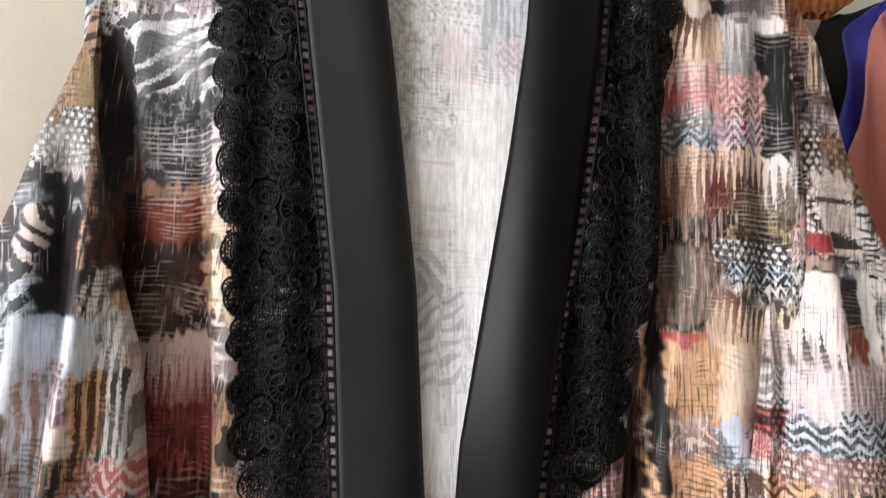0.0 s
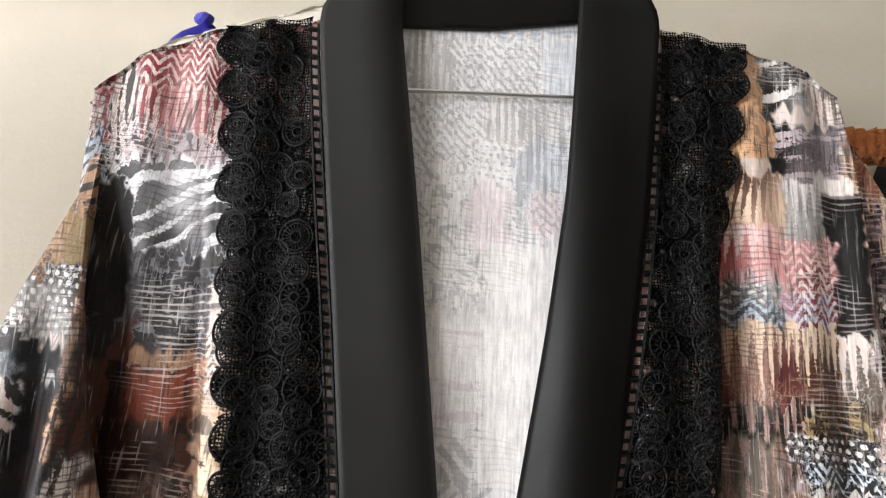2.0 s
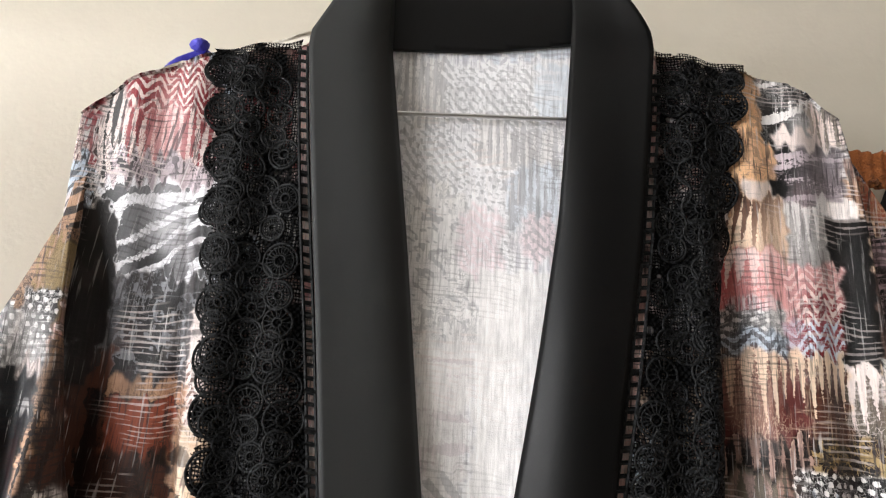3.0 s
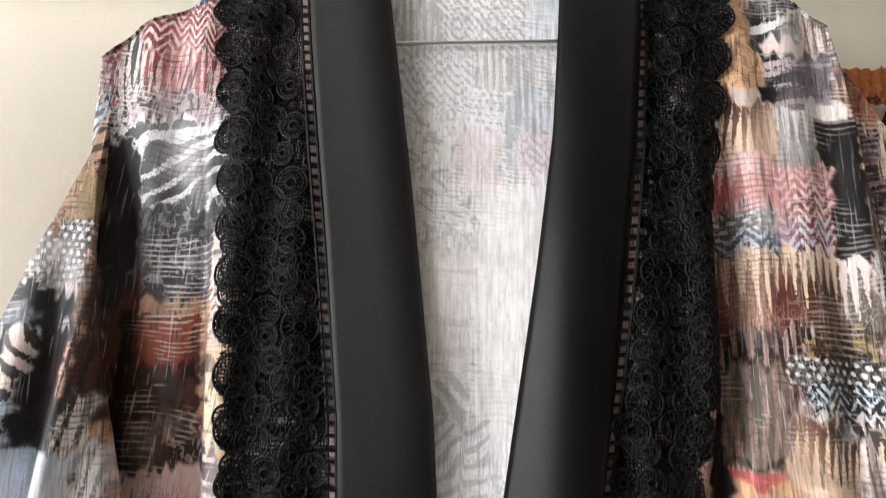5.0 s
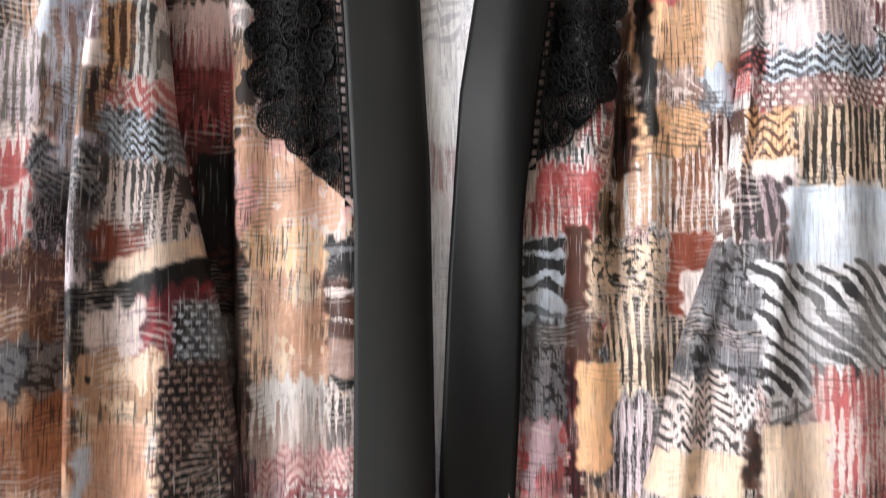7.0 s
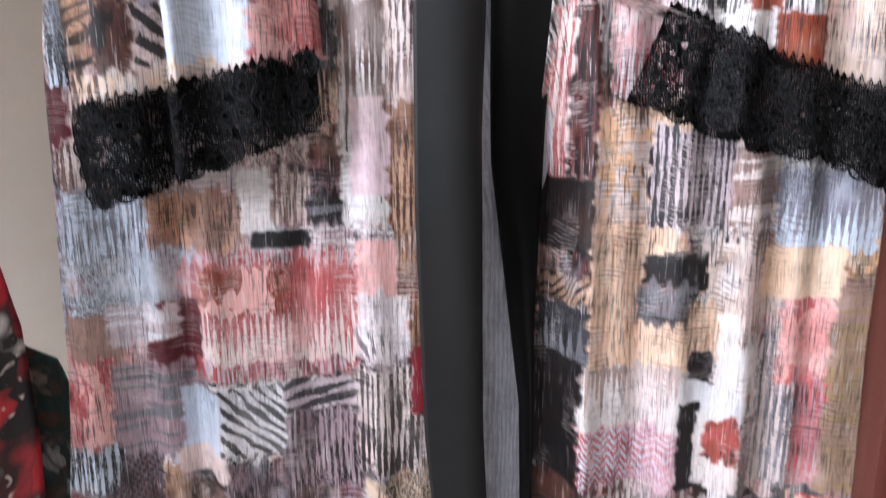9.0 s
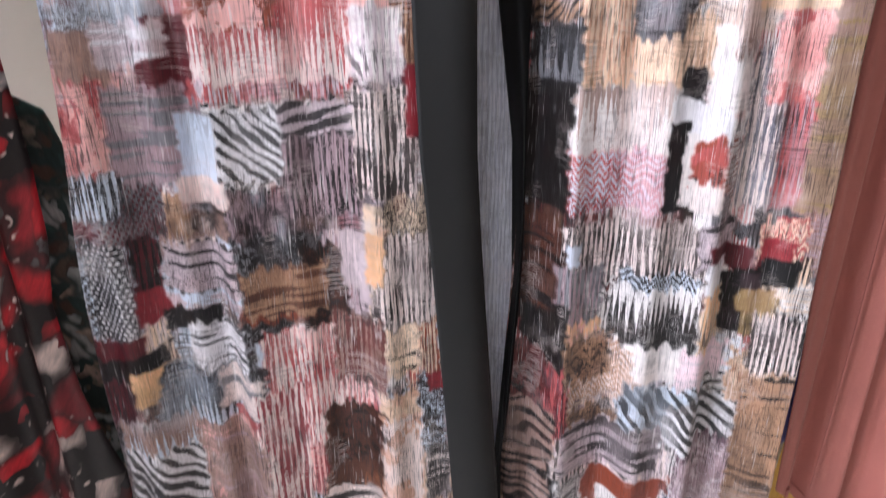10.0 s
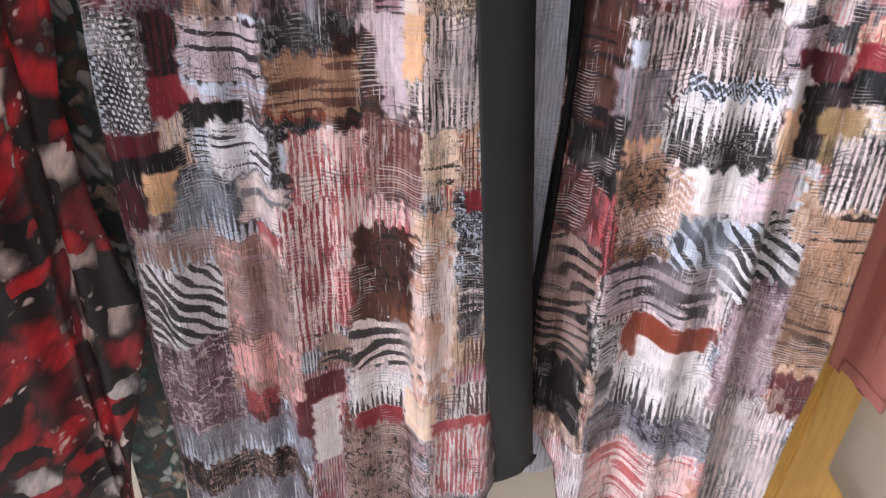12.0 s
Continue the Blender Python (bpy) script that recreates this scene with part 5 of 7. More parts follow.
mark("front_left", -0.142, 0.292, -0.081, 0.347, SHELL, BLACK, "zebra")
mark("front_left", -0.193, 0.327, -0.152, 0.466, SHELL, RED, "bars")
mark("front_left", -0.124, 0.466, -0.077, 0.537, TAUPE, WINE, "bars")
mark("front_left", -0.250, 0.486, -0.194, 0.531, PALE, INK, "rules")
mark("front_left", -0.258, 0.562, -0.193, 0.605, DOVE, COAL, "rules")
mark("front_left", -0.170, 0.299, -0.142, 0.340, TAUPE, COAL, "rules")
mark("front_left", -0.239, 0.326, -0.186, 0.415, TAUPE, MAUVE, "rules")
mark("front_left", -0.085, 0.270, -0.048, 0.439, PEACH, SHELL, "mot")
mark("front_right", 0.036, 0.529, 0.067, 0.621, BROWN, COAL, "rules")
mark("front_right", 0.026, 0.429, 0.066, 0.489, WINE, COAL, "net")
mark("front_right", 0.030, 0.300, 0.073, 0.429, COAL, TAUPE, "zebra")
mark("front_right", 0.079, 0.362, 0.174, 0.418, DOVE, COAL, "rules")
mark("front_right", 0.247, 0.407, 0.293, 0.470, TAN, UMBER, "rules")
mark("front_right", 0.245, 0.316, 0.294, 0.407, TAN, UMBER, "rules")
mark("front_right", 0.174, 0.395, 0.247, 0.442, PALE, BLACK, "zebra_down")
mark("front_right", 0.119, 0.505, 0.189, 0.558, COAL, WHITE, "down")
mark("front_right", 0.078, 0.463, 0.126, 0.510, TAN, COAL, "net")
mark("front_right", 0.091, 0.121, 0.192, 0.209, SHELL, ROSE, "rules")
mark("front_right", 0.191, 0.272, 0.247, 0.388, MAUVE, DOVE, "net")
mark("back", -0.048, 1.587, -0.014, 1.632, WHITE, GREY, "bars")
mark("back", -0.018, 1.590, 0.039, 1.628, PALE, GREY, "chev")
mark("back", 0.037, 1.595, 0.059, 1.632, ICE, PALE, "rules")
mark("back", -0.043, 1.546, 0.006, 1.587, PALE, GREY, "chev")
mark("back", 0.003, 1.559, 0.052, 1.590, WHITE, GREY, "bars")
mark("back", -0.036, 1.499, 0.000, 1.549, WHITE, GREY, "net")
mark("back", -0.001, 1.501, 0.026, 1.563, PALE, GREY, "dots")
mark("back", 0.022, 1.530, 0.051, 1.565, ICE, GREY, "bars")
mark("back", -0.006, 1.500, 0.020, 1.536, BLUSH, PALE, "chev")
mark("back", 0.031, 1.507, 0.051, 1.533, BLUSH, GREY, "chev")
mark("back", -0.030, 1.439, 0.008, 1.501, WHITE, GREY, "net")
mark("back", -0.022, 1.397, 0.006, 1.463, WHITE, DOVE, "rules")
# blank white field: the bright light on the lining, put into its colour
mark("back", 0.008, 1.373, 0.051, 1.502, WHITE, PALE, "none")
mark("back", -0.018, 1.371, 0.004, 1.396, WHITE, GREY, "zebra_down")


def cloudy(x, z, wide, high, seed):
    """Soft random values from 0 to 1 on a grid of wide by high metres."""
    u, v = x / wide, z / high
    i, j = np.floor(u), np.floor(v)
    p, q = smooth(u - i), smooth(v - j)
    low = chance(i, j, seed) * (1 - p) + chance(i + 1, j, seed) * p
    top = chance(i, j + 1, seed) * (1 - p) + chance(i + 1, j + 1, seed) * p
    return low * (1 - q) + top * q


def motif_mask(motif, x, z, z0, z1):
    """How much ink lies at each place, 0 to 1, for one motif between the heights z0 and z1."""
    sway = 0.0022 * (cloudy(x, z, 0.02, 0.03, 11) - 0.5)
    grit = cloudy(x, z, 0.0019, 0.0032, 12) - 0.5
    if motif in ("bars", "down", "up"):
        pitch = 0.0047
        u = (x + sway) / pitch + 0.35 * cloudy(x, 0 * z, 0.011, 1.0, 13)
        col, f = np.floor(u), np.abs(u - np.floor(u) - 0.5) * 2
        if motif == "bars":
            gap = cloudy(col * 0.01, z, 0.01, 0.021, 14)
            return np.clip((0.20 + 0.62 * gap - f + 0.3 * grit) / 0.9 + 0.5, 0, 1)
        h = (z1 - z if motif == "down" else z - z0) / (z1 - z0)
        reach = 0.45 + 0.6 * chance(col, 5, 3)
        return np.clip((0.95 * (1 - np.clip(h, 0, 1.2) / reach) - f + 0.2 * grit) / 0.9 + 0.5, 0, 1)
    if motif == "dots":
        v = (z + 0.12 * x + 2 * sway) / 0.0046
        u = (x + sway) / 0.0048 + 0.5 * (np.floor(v) % 2)
        return smooth((0.40 - np.hypot(u - np.floor(u) - 0.5, v - np.floor(v) - 0.5) + 0.12 * grit) / 0.40 + 0.25)
    if motif == "chev":
        u = (x + 3 * sway) / 0.0115
        fold = np.abs(u - np.floor(u) - 0.5) * 2 * (0.5 + cloudy(x, z, 0.03, 0.03, 15))
        band = (z + 0.0085 * fold + 4 * sway) / 0.0064
        return np.clip((np.sin(2 * np.pi * band) - 0.2 + 0.9 * grit) / 2.0 + 0.5, 0, 1)
    if motif in ("zebra", "zebra_down"):
        lean = -0.35 if motif == "zebra" else 1.1
        bow = 0.030 * (cloudy(x, z, 0.05, 0.06, 16) - 0.5) + 0.009 * (cloudy(x, z, 0.014, 0.012, 17) - 0.5)
        band = (z + lean * x + bow) / 0.0135
        thick = 1.5 * (cloudy(x, z, 0.03, 0.011, 18) - 0.47)
        return np.clip((np.sin(2 * np.pi * band) + thick + 0.3 * grit) / 2.0 + 0.5, 0, 1)
    if motif == "net":
        lines = np.abs(cloudy(x, z, 0.0048, 0.0052, 19) + 0.6 * cloudy(x + z, z - x, 0.0041, 0.0060, 20) - 0.8)
        return smooth((0.13 - lines) / 0.10 + 0.4) * (0.45 + 0.55 * cloudy(x, z, 0.018, 0.016, 21))
    if motif == "rules":
        v = z + 0.010 * (cloudy(x, z, 0.05, 0.05, 22) - 0.5)
        return np.clip((cloudy(x, v, 0.034, 0.0036, 23) - 0.68) / 0.5 + 0.5, 0, 1)
    if motif == "mot":
        blot = 0.5 * cloudy(x, z, 0.017, 0.021, 24) + 0.3 * cloudy(x, z, 0.006, 0.009, 25) + 0.2 * cloudy(x, z, 0.0024, 0.006, 26)
        return smooth((blot - 0.40) / 0.22)
    return 0.22 * cloudy(x, z, 0.009, 0.016, 27)


def lay_print(panel, x, z):
    """Ground, ink, motif weights and the drawn fields at the places x, z of a panel."""
    n = len(x)
    fills = ((WHITE, COAL, 0), (CREAM, BROWN, 0), (MAUVE, WHITE, 6), (COAL, GREY, 3), (ROSE, WHITE, 0), (SHELL, WINE, 3), (TAUPE, COAL, 5), (ICE, COAL, 2))
    ground, ink, weights = np.zeros((n, 3)), np.zeros((n, 3)), np.zeros((n, 7))
    # the dye runs: a comb of strokes up and down, a tremble sideways
    comb = chance(np.floor(x / 0.0036), np.floor(z / 0.07), 0) - 0.5
    jx = x + 0.005 * (chance(np.floor(z / 0.004), np.floor(x / 0.03), 0) - 0.5)
    jz = z + 0.011 * comb
    row = np.floor(jz / 0.043)
    col = np.floor((jx + 0.03 * chance(row)) / 0.052)
    pick = np.floor(chance(col, row, 3) * len(fills)).astype(int)
    for k, (g, i, s) in enumerate(fills):
        at = pick == k
        ground[at], ink[at] = g, i
        weights[at, s] = 1
    for x0, z0, x1, z1, g, i, style in PRINT.get(panel, ()):
        ragged = 0.3 if style in ("none", "zebra") else 1.0
        px, pz = x + (jx - x) * ragged, z + (jz - z) * ragged
        at = (px > x0) & (px < x1) & (pz > z0) & (pz < z1)
        ground[at], ink[at], weights[at] = g, i, 0
        for s in style.split("|"):
            if s != "none":
                weights[at, STYLES.index(s)] = 1
    # the fields seen clearly, each with soft, combed edges
    free, field, plain = np.ones(n), np.zeros(n), np.zeros(n)
    soft_comb = cloudy(x, z, 0.0030, 0.05, 31) - 0.5
    for x0, z0, x1, z1, g, i, motif, slope in MARKS.get(panel, ()):
        zz = z - slope * (x - (x0 + x1) / 2)
        near = np.flatnonzero((x > x0 - 0.008) & (x < x1 + 0.008) & (zz > z0 - 0.014) & (zz < z1 + 0.014))
        if not len(near):
            continue
        a, c = x[near], zz[near]
        ragged, blur = (0.003, 0.0022) if motif in ("none", "dots") else (0.013, 0.0030)
        e = c + ragged * soft_comb[near]
        b = a + 2 * blur * (cloudy(a, c, 0.012, 0.004, 32) - 0.5)
        cover = smooth((b - x0) / blur + 0.5) * smooth((x1 - b) / blur + 0.5) * smooth((e - z0) / blur + 0.5) * smooth((z1 - e) / blur + 0.5)
        k = cover[:, None]
        ground[near] = ground[near] * (1 - k) + np.array(g) * k
        ink[near] = ink[near] * (1 - k) + np.array(i) * k
        field[near] = field[near] * (1 - cover) + motif_mask(motif, a, c, z0, z1) * cover
        weights[near] *= 1 - k
        free[near] *= 1 - cover
        plain[near] = plain[near] * (1 - cover) + {"none": 0.8, "zebra": 0.6, "zebra_down": 0.6, "down": 0.45, "up": 0.45, "chev": 0.3, "dots": 0.3, "rules": 0.3}.get(motif, 0.0) * cover
    if panel.startswith("front"):
        # a pale edge shows through the ladder stitch beside the bands
        gap = x - PLACKET_L_OUT(z) if panel == "front_left" else PLACKET_R_OUT(z) - x
        at = (gap > -0.0072) & (z > 1.21)
        ground[at], ink[at], weights[at], field[at] = SHELL, PINK, 0, 0.2
    ground, ink = (ground ** 0.55, ink ** 0.8) if panel == "back" else (ground ** 1.2, ink ** 1.15)
    # overprint: small blocks of other tones, brushed in thinly, and smoky clouds where ground and ink change places
    tones = np.array((WHITE, COAL, TAN, ROSE, RED, BLACK, ICE, BROWN, SHELL, MAUVE, UMBER, RUST))
    for k, (wide, high, most) in enumerate(((0.030, 0.017, 0.5), (0.014, 0.030, 0.42))):
        comb = cloudy(x, z, 0.0034, 0.05, k + 5) - 0.5
        zz = (z + 0.012 * comb) / high
        row = np.floor(zz)
        xx = x / wide + chance(row, k)
        col = np.floor(xx)
        fx, fz = xx - col, zz - row
        soft = smooth(fx / 0.3) * smooth((1 - fx) / 0.3) * smooth(fz / 0.3) * smooth((1 - fz) / 0.3)
        amount = (most * soft * (0.20 + 0.80 * free) * (1 - 0.75 * plain) * smooth((chance(col, row, k + 7) - 0.35) / 0.4))[:, None]
        tone = tones[np.floor(chance(row, col, k + 9) * len(tones)).astype(int)]
        if panel == "back":
            amount = amount * 0.12
        ground = ground * (1 - amount) + tone ** 1.2 * amount
    cloud = cloudy(x, z, 0.042, 0.066, 41) * 0.6 + cloudy(x, z, 0.017, 0.027, 42) * 0.4
    swap = (0.38 * smooth((cloud - 0.52) / 0.3))[:, None]
    if panel == "back":
        swap = swap * 0.2
    ground, ink = ground * (1 - swap) + ink * swap, ink * (1 - swap) + ground * swap
    if panel != "back":
        # strong dyes: the deep tones deeper, the pale ones clear
        deep = [c * np.clip(c.mean(1, keepdims=True) / 0.27, 0.03, 1.6) ** 0.46 for c in (ground, ink)]
        ground, ink = (c * np.minimum(1, 0.84 / np.maximum(c.max(1, keepdims=True), 1e-4)) for c in deep)
    return ground, ink, weights, field, plain


def dye(me, panel, co):
    x, z = co[:, 0], co[:, 2]
    ground, ink, weights, field, plain = lay_print(panel, x, z)
    me.attributes.new("print_plain", "FLOAT", "POINT").data.foreach_set("value", plain.astype(np.float32))
    me.attributes.new("print_field", "FLOAT", "POINT").data.foreach_set("value", field.astype(np.float32))
    one = np.ones((len(x), 1))
    for key, data in (("print_ground", np.hstack((ground, one))), ("print_ink", np.hstack((ink, one))), ("print_style", np.hstack((weights[:, :3], one))), ("print_style_two", weights[:, 3:7])):
        me.attributes.new(key, "FLOAT_COLOR", "POINT").data.foreach_set("color", np.ascontiguousarray(data, dtype=np.float32).ravel())
    where = np.stack((x - np.sign(x) * co[:, 1], z, 0 * x), 1).astype(np.float32)
    me.attributes.new("print_place", "FLOAT_VECTOR", "POINT").data.foreach_set("vector", where.ravel())


def sheet(name, left, right, zs, columns, depth, mat, parent=None, label="", top=None, bottom=None, panel=None, thick=0.0012, back=None):
    """A hanging cloth: rows at the heights zs from left(z) to right(z), cut off at top(x) and bottom(x), at the depth depth(x, z, s).
    back: the same for a second layer that closes it to a tube."""
    s = np.linspace(0, 1, columns)
    Z, S = np.meshgrid(zs, s, indexing="ij")
    X = left(Z) + (right(Z) - left(Z)) * S
    layers = [(X, Z, S, depth)]
    if back:
        layers.append((X[:, ::-1], Z, S[:, ::-1], back))
    X, Zn, S = (np.hstack([l[k] for l in layers]) for k in range(3))
    Zc = Zn.copy()
    if top:
        Zc = np.minimum(Zc, top(X))
    if bottom:
        Zc = np.maximum(Zc, bottom(X))
    Y = np.hstack([l[3](l[0], Zc[:, k * columns:(k + 1) * columns], l[2]) for k, l in enumerate(layers)])
    m, n = X.shape
    idx = np.arange(m * n).reshape(m, n)
    wrap = n if back else n - 1
    nxt = np.roll(idx, -1, 1)
    quads = np.stack((idx[:-1, :wrap], idx[1:, :wrap], nxt[1:, :wrap], nxt[:-1, :wrap]), -1).reshape(-1, 4)
    zf = Zc.ravel()
    alive = (np.abs(zf[quads[:, 0]] - zf[quads[:, 1]]) > 1e-5) | (np.abs(zf[quads[:, 2]] - zf[quads[:, 3]]) > 1e-5)
    quads = quads[alive]
    used, inverse = np.unique(quads, return_inverse=True)
    quads = inverse.reshape(-1, 4)
    co = np.stack((X.ravel(), Y.ravel(), zf), 1)[used]
    me = bpy.data.meshes.new(name)
    me.from_pydata(co.tolist(), [], quads.tolist())
    me.polygons.foreach_set("use_smooth", np.ones(len(quads), dtype=bool))
    me.materials.append(mat)
    if panel:
        dye(me, panel, co)
    ob = new(name, me)
    ob.parent = parent
    if thick:
        mod = ob.modifiers.new("thickness", "SOLIDIFY")
        mod.thickness, mod.offset = thick, -1
    return tagged(ob, label)


# ---- the room ----
def slab(name, x0, x1, y0, y1, z0, z1, mat, label):
    bm = add_box(bmesh.new(), x0, x1, y0, y1, z0, z1)
    return tagged(part(name, bm, mat), label, kind="structure")


FLOOR_Z = -0.3
slab("floor", -2.3, 1.6, -2.2, 0.4, FLOOR_Z - 0.1, FLOOR_Z, FLOOR, "pale cream floor under the clothes")
slab("ceiling", -2.3, 1.6, -2.2, 0.4, 2.6, 2.7, CEILING, "plain white ceiling")
slab("wall_north", -2.2, 1.5, WALL_Y, WALL_Y + 0.1, FLOOR_Z, 2.6, WALL, "cream painted wall behind the hanging clothes")
# east and south walls are unseen and added dark to lower the bounce
slab("wall_east", 1.5, 1.6, -2.2, 0.4, FLOOR_Z, 2.6, LOW_BOUNCE_WALL, "unseen side wall, kept dark taupe to cut bounced light")
bm = bmesh.new()
for y0, y1, z0, z1 in ((-2.1, -2.08, FLOOR_Z, 2.6), (-0.52, 0.4, FLOOR_Z, 2.6), (-2.08, -0.52, FLOOR_Z, 0.92), (-2.08, -0.52, 2.22, 2.6)):
    add_box(bm, -2.3, -2.2, y0, y1, z0, z1)
tagged(part("wall_west", bm, WALL), "cream side wall with a wide window opening", kind="structure")
slab("wall_south", -2.2, 1.5, -2.2, -2.1, FLOOR_Z, 2.6, LOW_BOUNCE_WALL, "unseen wall opposite, kept dark taupe to cut bounced light")
win = tagged(new("window_1"), "wide daylit window in a white frame", kind="structure")
bm = bmesh.new()
for y0, y1, z0, z1 in ((-2.08, -2.03, 0.92, 2.22), (-0.57, -0.52, 0.92, 2.22), (-2.03, -0.57, 0.92, 0.97), (-2.03, -0.57, 2.17, 2.22), (-1.32, -1.28, 0.97, 2.17)):
    add_box(bm, -2.27, -2.22, y0, y1, z0, z1)
part("window_frame", bm, FRAME, win)
for y0, y1 in ((-2.03, -1.32), (-1.28, -0.57)):
    pane = part("pane", add_box(bmesh.new(), -2.248, -2.242, y0, y1, 0.97, 2.17), GLASS, win)
    pane.visible_shadow = False

# ---- the printed coat ----
coat = thing("long_coat", "long open patchwork print coat with black satin bands and lace", "coat", place=(0, 0, 0))

PLACKET_L_OUT = along((1.73, -0.054), (1.69, -0.064), (1.655, -0.082), (1.630, -0.0945), (1.62, -0.0954), (1.506, -0.0805), (1.37, -0.062), (1.193, -0.0512), (1.03, -0.050), (0.85, -0.050), (0.676, -0.0438), (0.61, -0.038), (0.317, -0.018), (0.17, 0.0017))
PLACKET_L_IN = along((1.73, -0.050), (1.66, -0.050), (1.623, -0.0485), (1.509, -0.032), (1.373, -0.0148), (1.23, -0.005), (1.03, 0.0), (0.9, -0.003), (0.676, 0.0004), (0.61, 0.0043), (0.318, 0.026), (0.17, 0.041))
PLACKET_R_IN = along((1.73, 0.054), (1.66, 0.055), (1.634, 0.054), (1.53, 0.048), (1.454, 0.0386), (1.376, 0.0275), (1.28, 0.0135), (1.159, 0.0068), (1.03, 0.002), (0.88, 0.0071), (0.78, 0.020), (0.676, 0.0334), (0.55, 0.0365), (0.35, 0.0245), (0.22, 0.027))
PLACKET_R_OUT = along((1.73, 0.058), (1.69, 0.068), (1.662, 0.086), (1.640, 0.0985), (1.63, 0.0993), (1.518, 0.0912), (1.39, 0.0755), (1.28, 0.060), (1.195, 0.0527), (1.03, 0.0495), (0.88, 0.0465), (0.755, 0.0426), (0.61, 0.0425), (0.35, 0.031), (0.22, 0.033))
RIDGE_L = along((1.56, -0.142), (1.47, -0.138), (1.37, -0.131), (1.25, -0.126), (1.1, -0.120))
GROOVE_R = along((1.56, 0.150), (1.45, 0.143), (1.38, 0.140), (1.3, 0.128), (1.2, 0.118))
HEM = along((-0.335, 0.055), (-0.269, 0.060), (-0.183, 0.064), (-0.149, 0.084), (-0.09, 0.087), (-0.031, 0.074), (-0.012, 0.097), (-0.006, 0.132), (0.011, 0.151), (0.037, 0.200), (0.062, 0.169), (0.072, 0.109), (0.096, 0.091), (0.136, 0.086), (0.218, 0.088), (0.269, 0.093))


def body_y(x, z):
    """How far back the front of the coat hangs: shoulders roll over the hanger, pleats deepen towards the hem."""
    y = 0.006 + 0 * x
    y = y - 0.008 * smooth((z - 1.28) / 0.15) + 0.004 * smooth((z - 1.59) / 0.05)
    low = smooth((1.2 - z) / 1.0)
    y = y + low * 0.013 * np.sin(2 * np.pi * x / 0.118 + 0.7 * np.sin(2.2 * z) + 1.2)
    y = y + low * 0.006 * np.sin(2 * np.pi * x / 0.055 + 1.3 * np.sin(1.7 * z))
    y = y + 0.022 * smooth((RIDGE_L(z) - x) / 0.014) * smooth((1.58 - z) / 0.12) * smooth((z - 0.9) / 0.2)
    y = y + 0.024 * np.exp(-((x - GROOVE_R(z)) / 0.009) ** 2) * smooth((1.56 - z) / 0.08) * smooth((z - 1.1) / 0.1)
    y = y + 0.05 * smooth((0.079 - x) / 0.034) * smooth((1.02 - z) / 0.14) * (x > 0.02)
    y = y + 0.004 * np.sin(2 * np.pi * x / 0.043 + 2.5 * z + 0.5) * smooth((1.56 - z) / 0.2) * smooth((np.abs(x) - 0.1) / 0.05)
    y = y + 0.0018 * np.sin(2 * np.pi * x / 0.031 + 3 * z) + 0.0012 * np.sin(2 * np.pi * z / 0.17 + 20 * x)
    return y


def rows(z_top, z_bottom, gap):
    return np.linspace(z_top, z_bottom, int(round((z_top - z_bottom) / gap)) + 1)


SHOULDER_L = along((-0.24, 1.50), (-0.222, 1.548), (-0.215, 1.570), (-0.208, 1.579), (-0.193, 1.593), (-0.1526, 1.6143), (-0.095, 1.628), (-0.05, 1.66))
SHOULDER_R = along((0.05, 1.66), (0.099, 1.637), (0.158, 1.629), (0.193, 1.619), (0.207, 1.604), (0.215, 1.595))
SIDE_L = along((1.6, -0.212), (1.55, -0.216), (1.50, -0.222), (1.45, -0.230), (1.38, -0.243), (1.2, -0.28), (1.04, -0.302), (0.8, -0.309), (0.66, -0.316), (0.55, -0.327), (0.3, -0.329), (0.1, -0.326))
SIDE_R = along((1.62, 0.208), (1.55, 0.216), (1.40, 0.225), (1.2, 0.25), (0.9, 0.284), (0.69, 0.285), (0.35, 0.288), (0.1, 0.272))

sheet("front_panel", SIDE_L, lambda z: PLACKET_L_OUT(z) + 0.004, rows(1.66, 0.045, 0.0014), 190, lambda x, z, s: body_y(x, z), CLOTH, coat, "front of patchwork print with zebra, stroke and block motifs", SHOULDER_L, HEM, "front_left")
sheet("front_panel", lambda z: PLACKET_R_OUT(z) - 0.004, SIDE_R, rows(1.66, 0.045, 0.0014), 180, lambda x, z, s: body_y(x, z), CLOTH, coat, "front of patchwork print with zebra, stroke and block motifs", SHOULDER_R, HEM, "front_right")

# back of the coat, its pale reverse seen through the opening
patch("back", -0.3, 0.000, 0.3, 1.700, PALE, SMOKE, "scrib")
patch("back", -0.09, 1.620, 0.1, 1.666, ICE, SMOKE, "hatch")
patch("back", -0.08, 1.603, 0.005, 1.634, PALE, SMOKE, "strokes")
patch("back", 0, 1.603, 0.04, 1.634, PALE, SMOKE, "zig")
patch("back", 0.04, 1.603, 0.08, 1.636, PALE, SMOKE, "none")
patch("back", -0.08, 1.568, 0.08, 1.603, PALE, SMOKE, "zig|strokes")
patch("back", 0, 1.494, 0.08, 1.568, PALE, SMOKE, "strokes")
patch("back", -0.015, 1.471, 0.02, 1.540, BLUSH, PALE, "mot")
# left without ink so that this part looks brightly lit
patch("back", -0.01, 1.344, 0.08, 1.494, PALE, PALE, "none")
patch("back", 0, 1.390, 0.05, 1.425, PALE, SMOKE, "hatch")
patch("back", -0.06, 1.310, 0.015, 1.373, PALE, SMOKE, "zebra")
patch("back", -0.06, 1.050, 0.06, 1.310, PALE, PALE, "none")
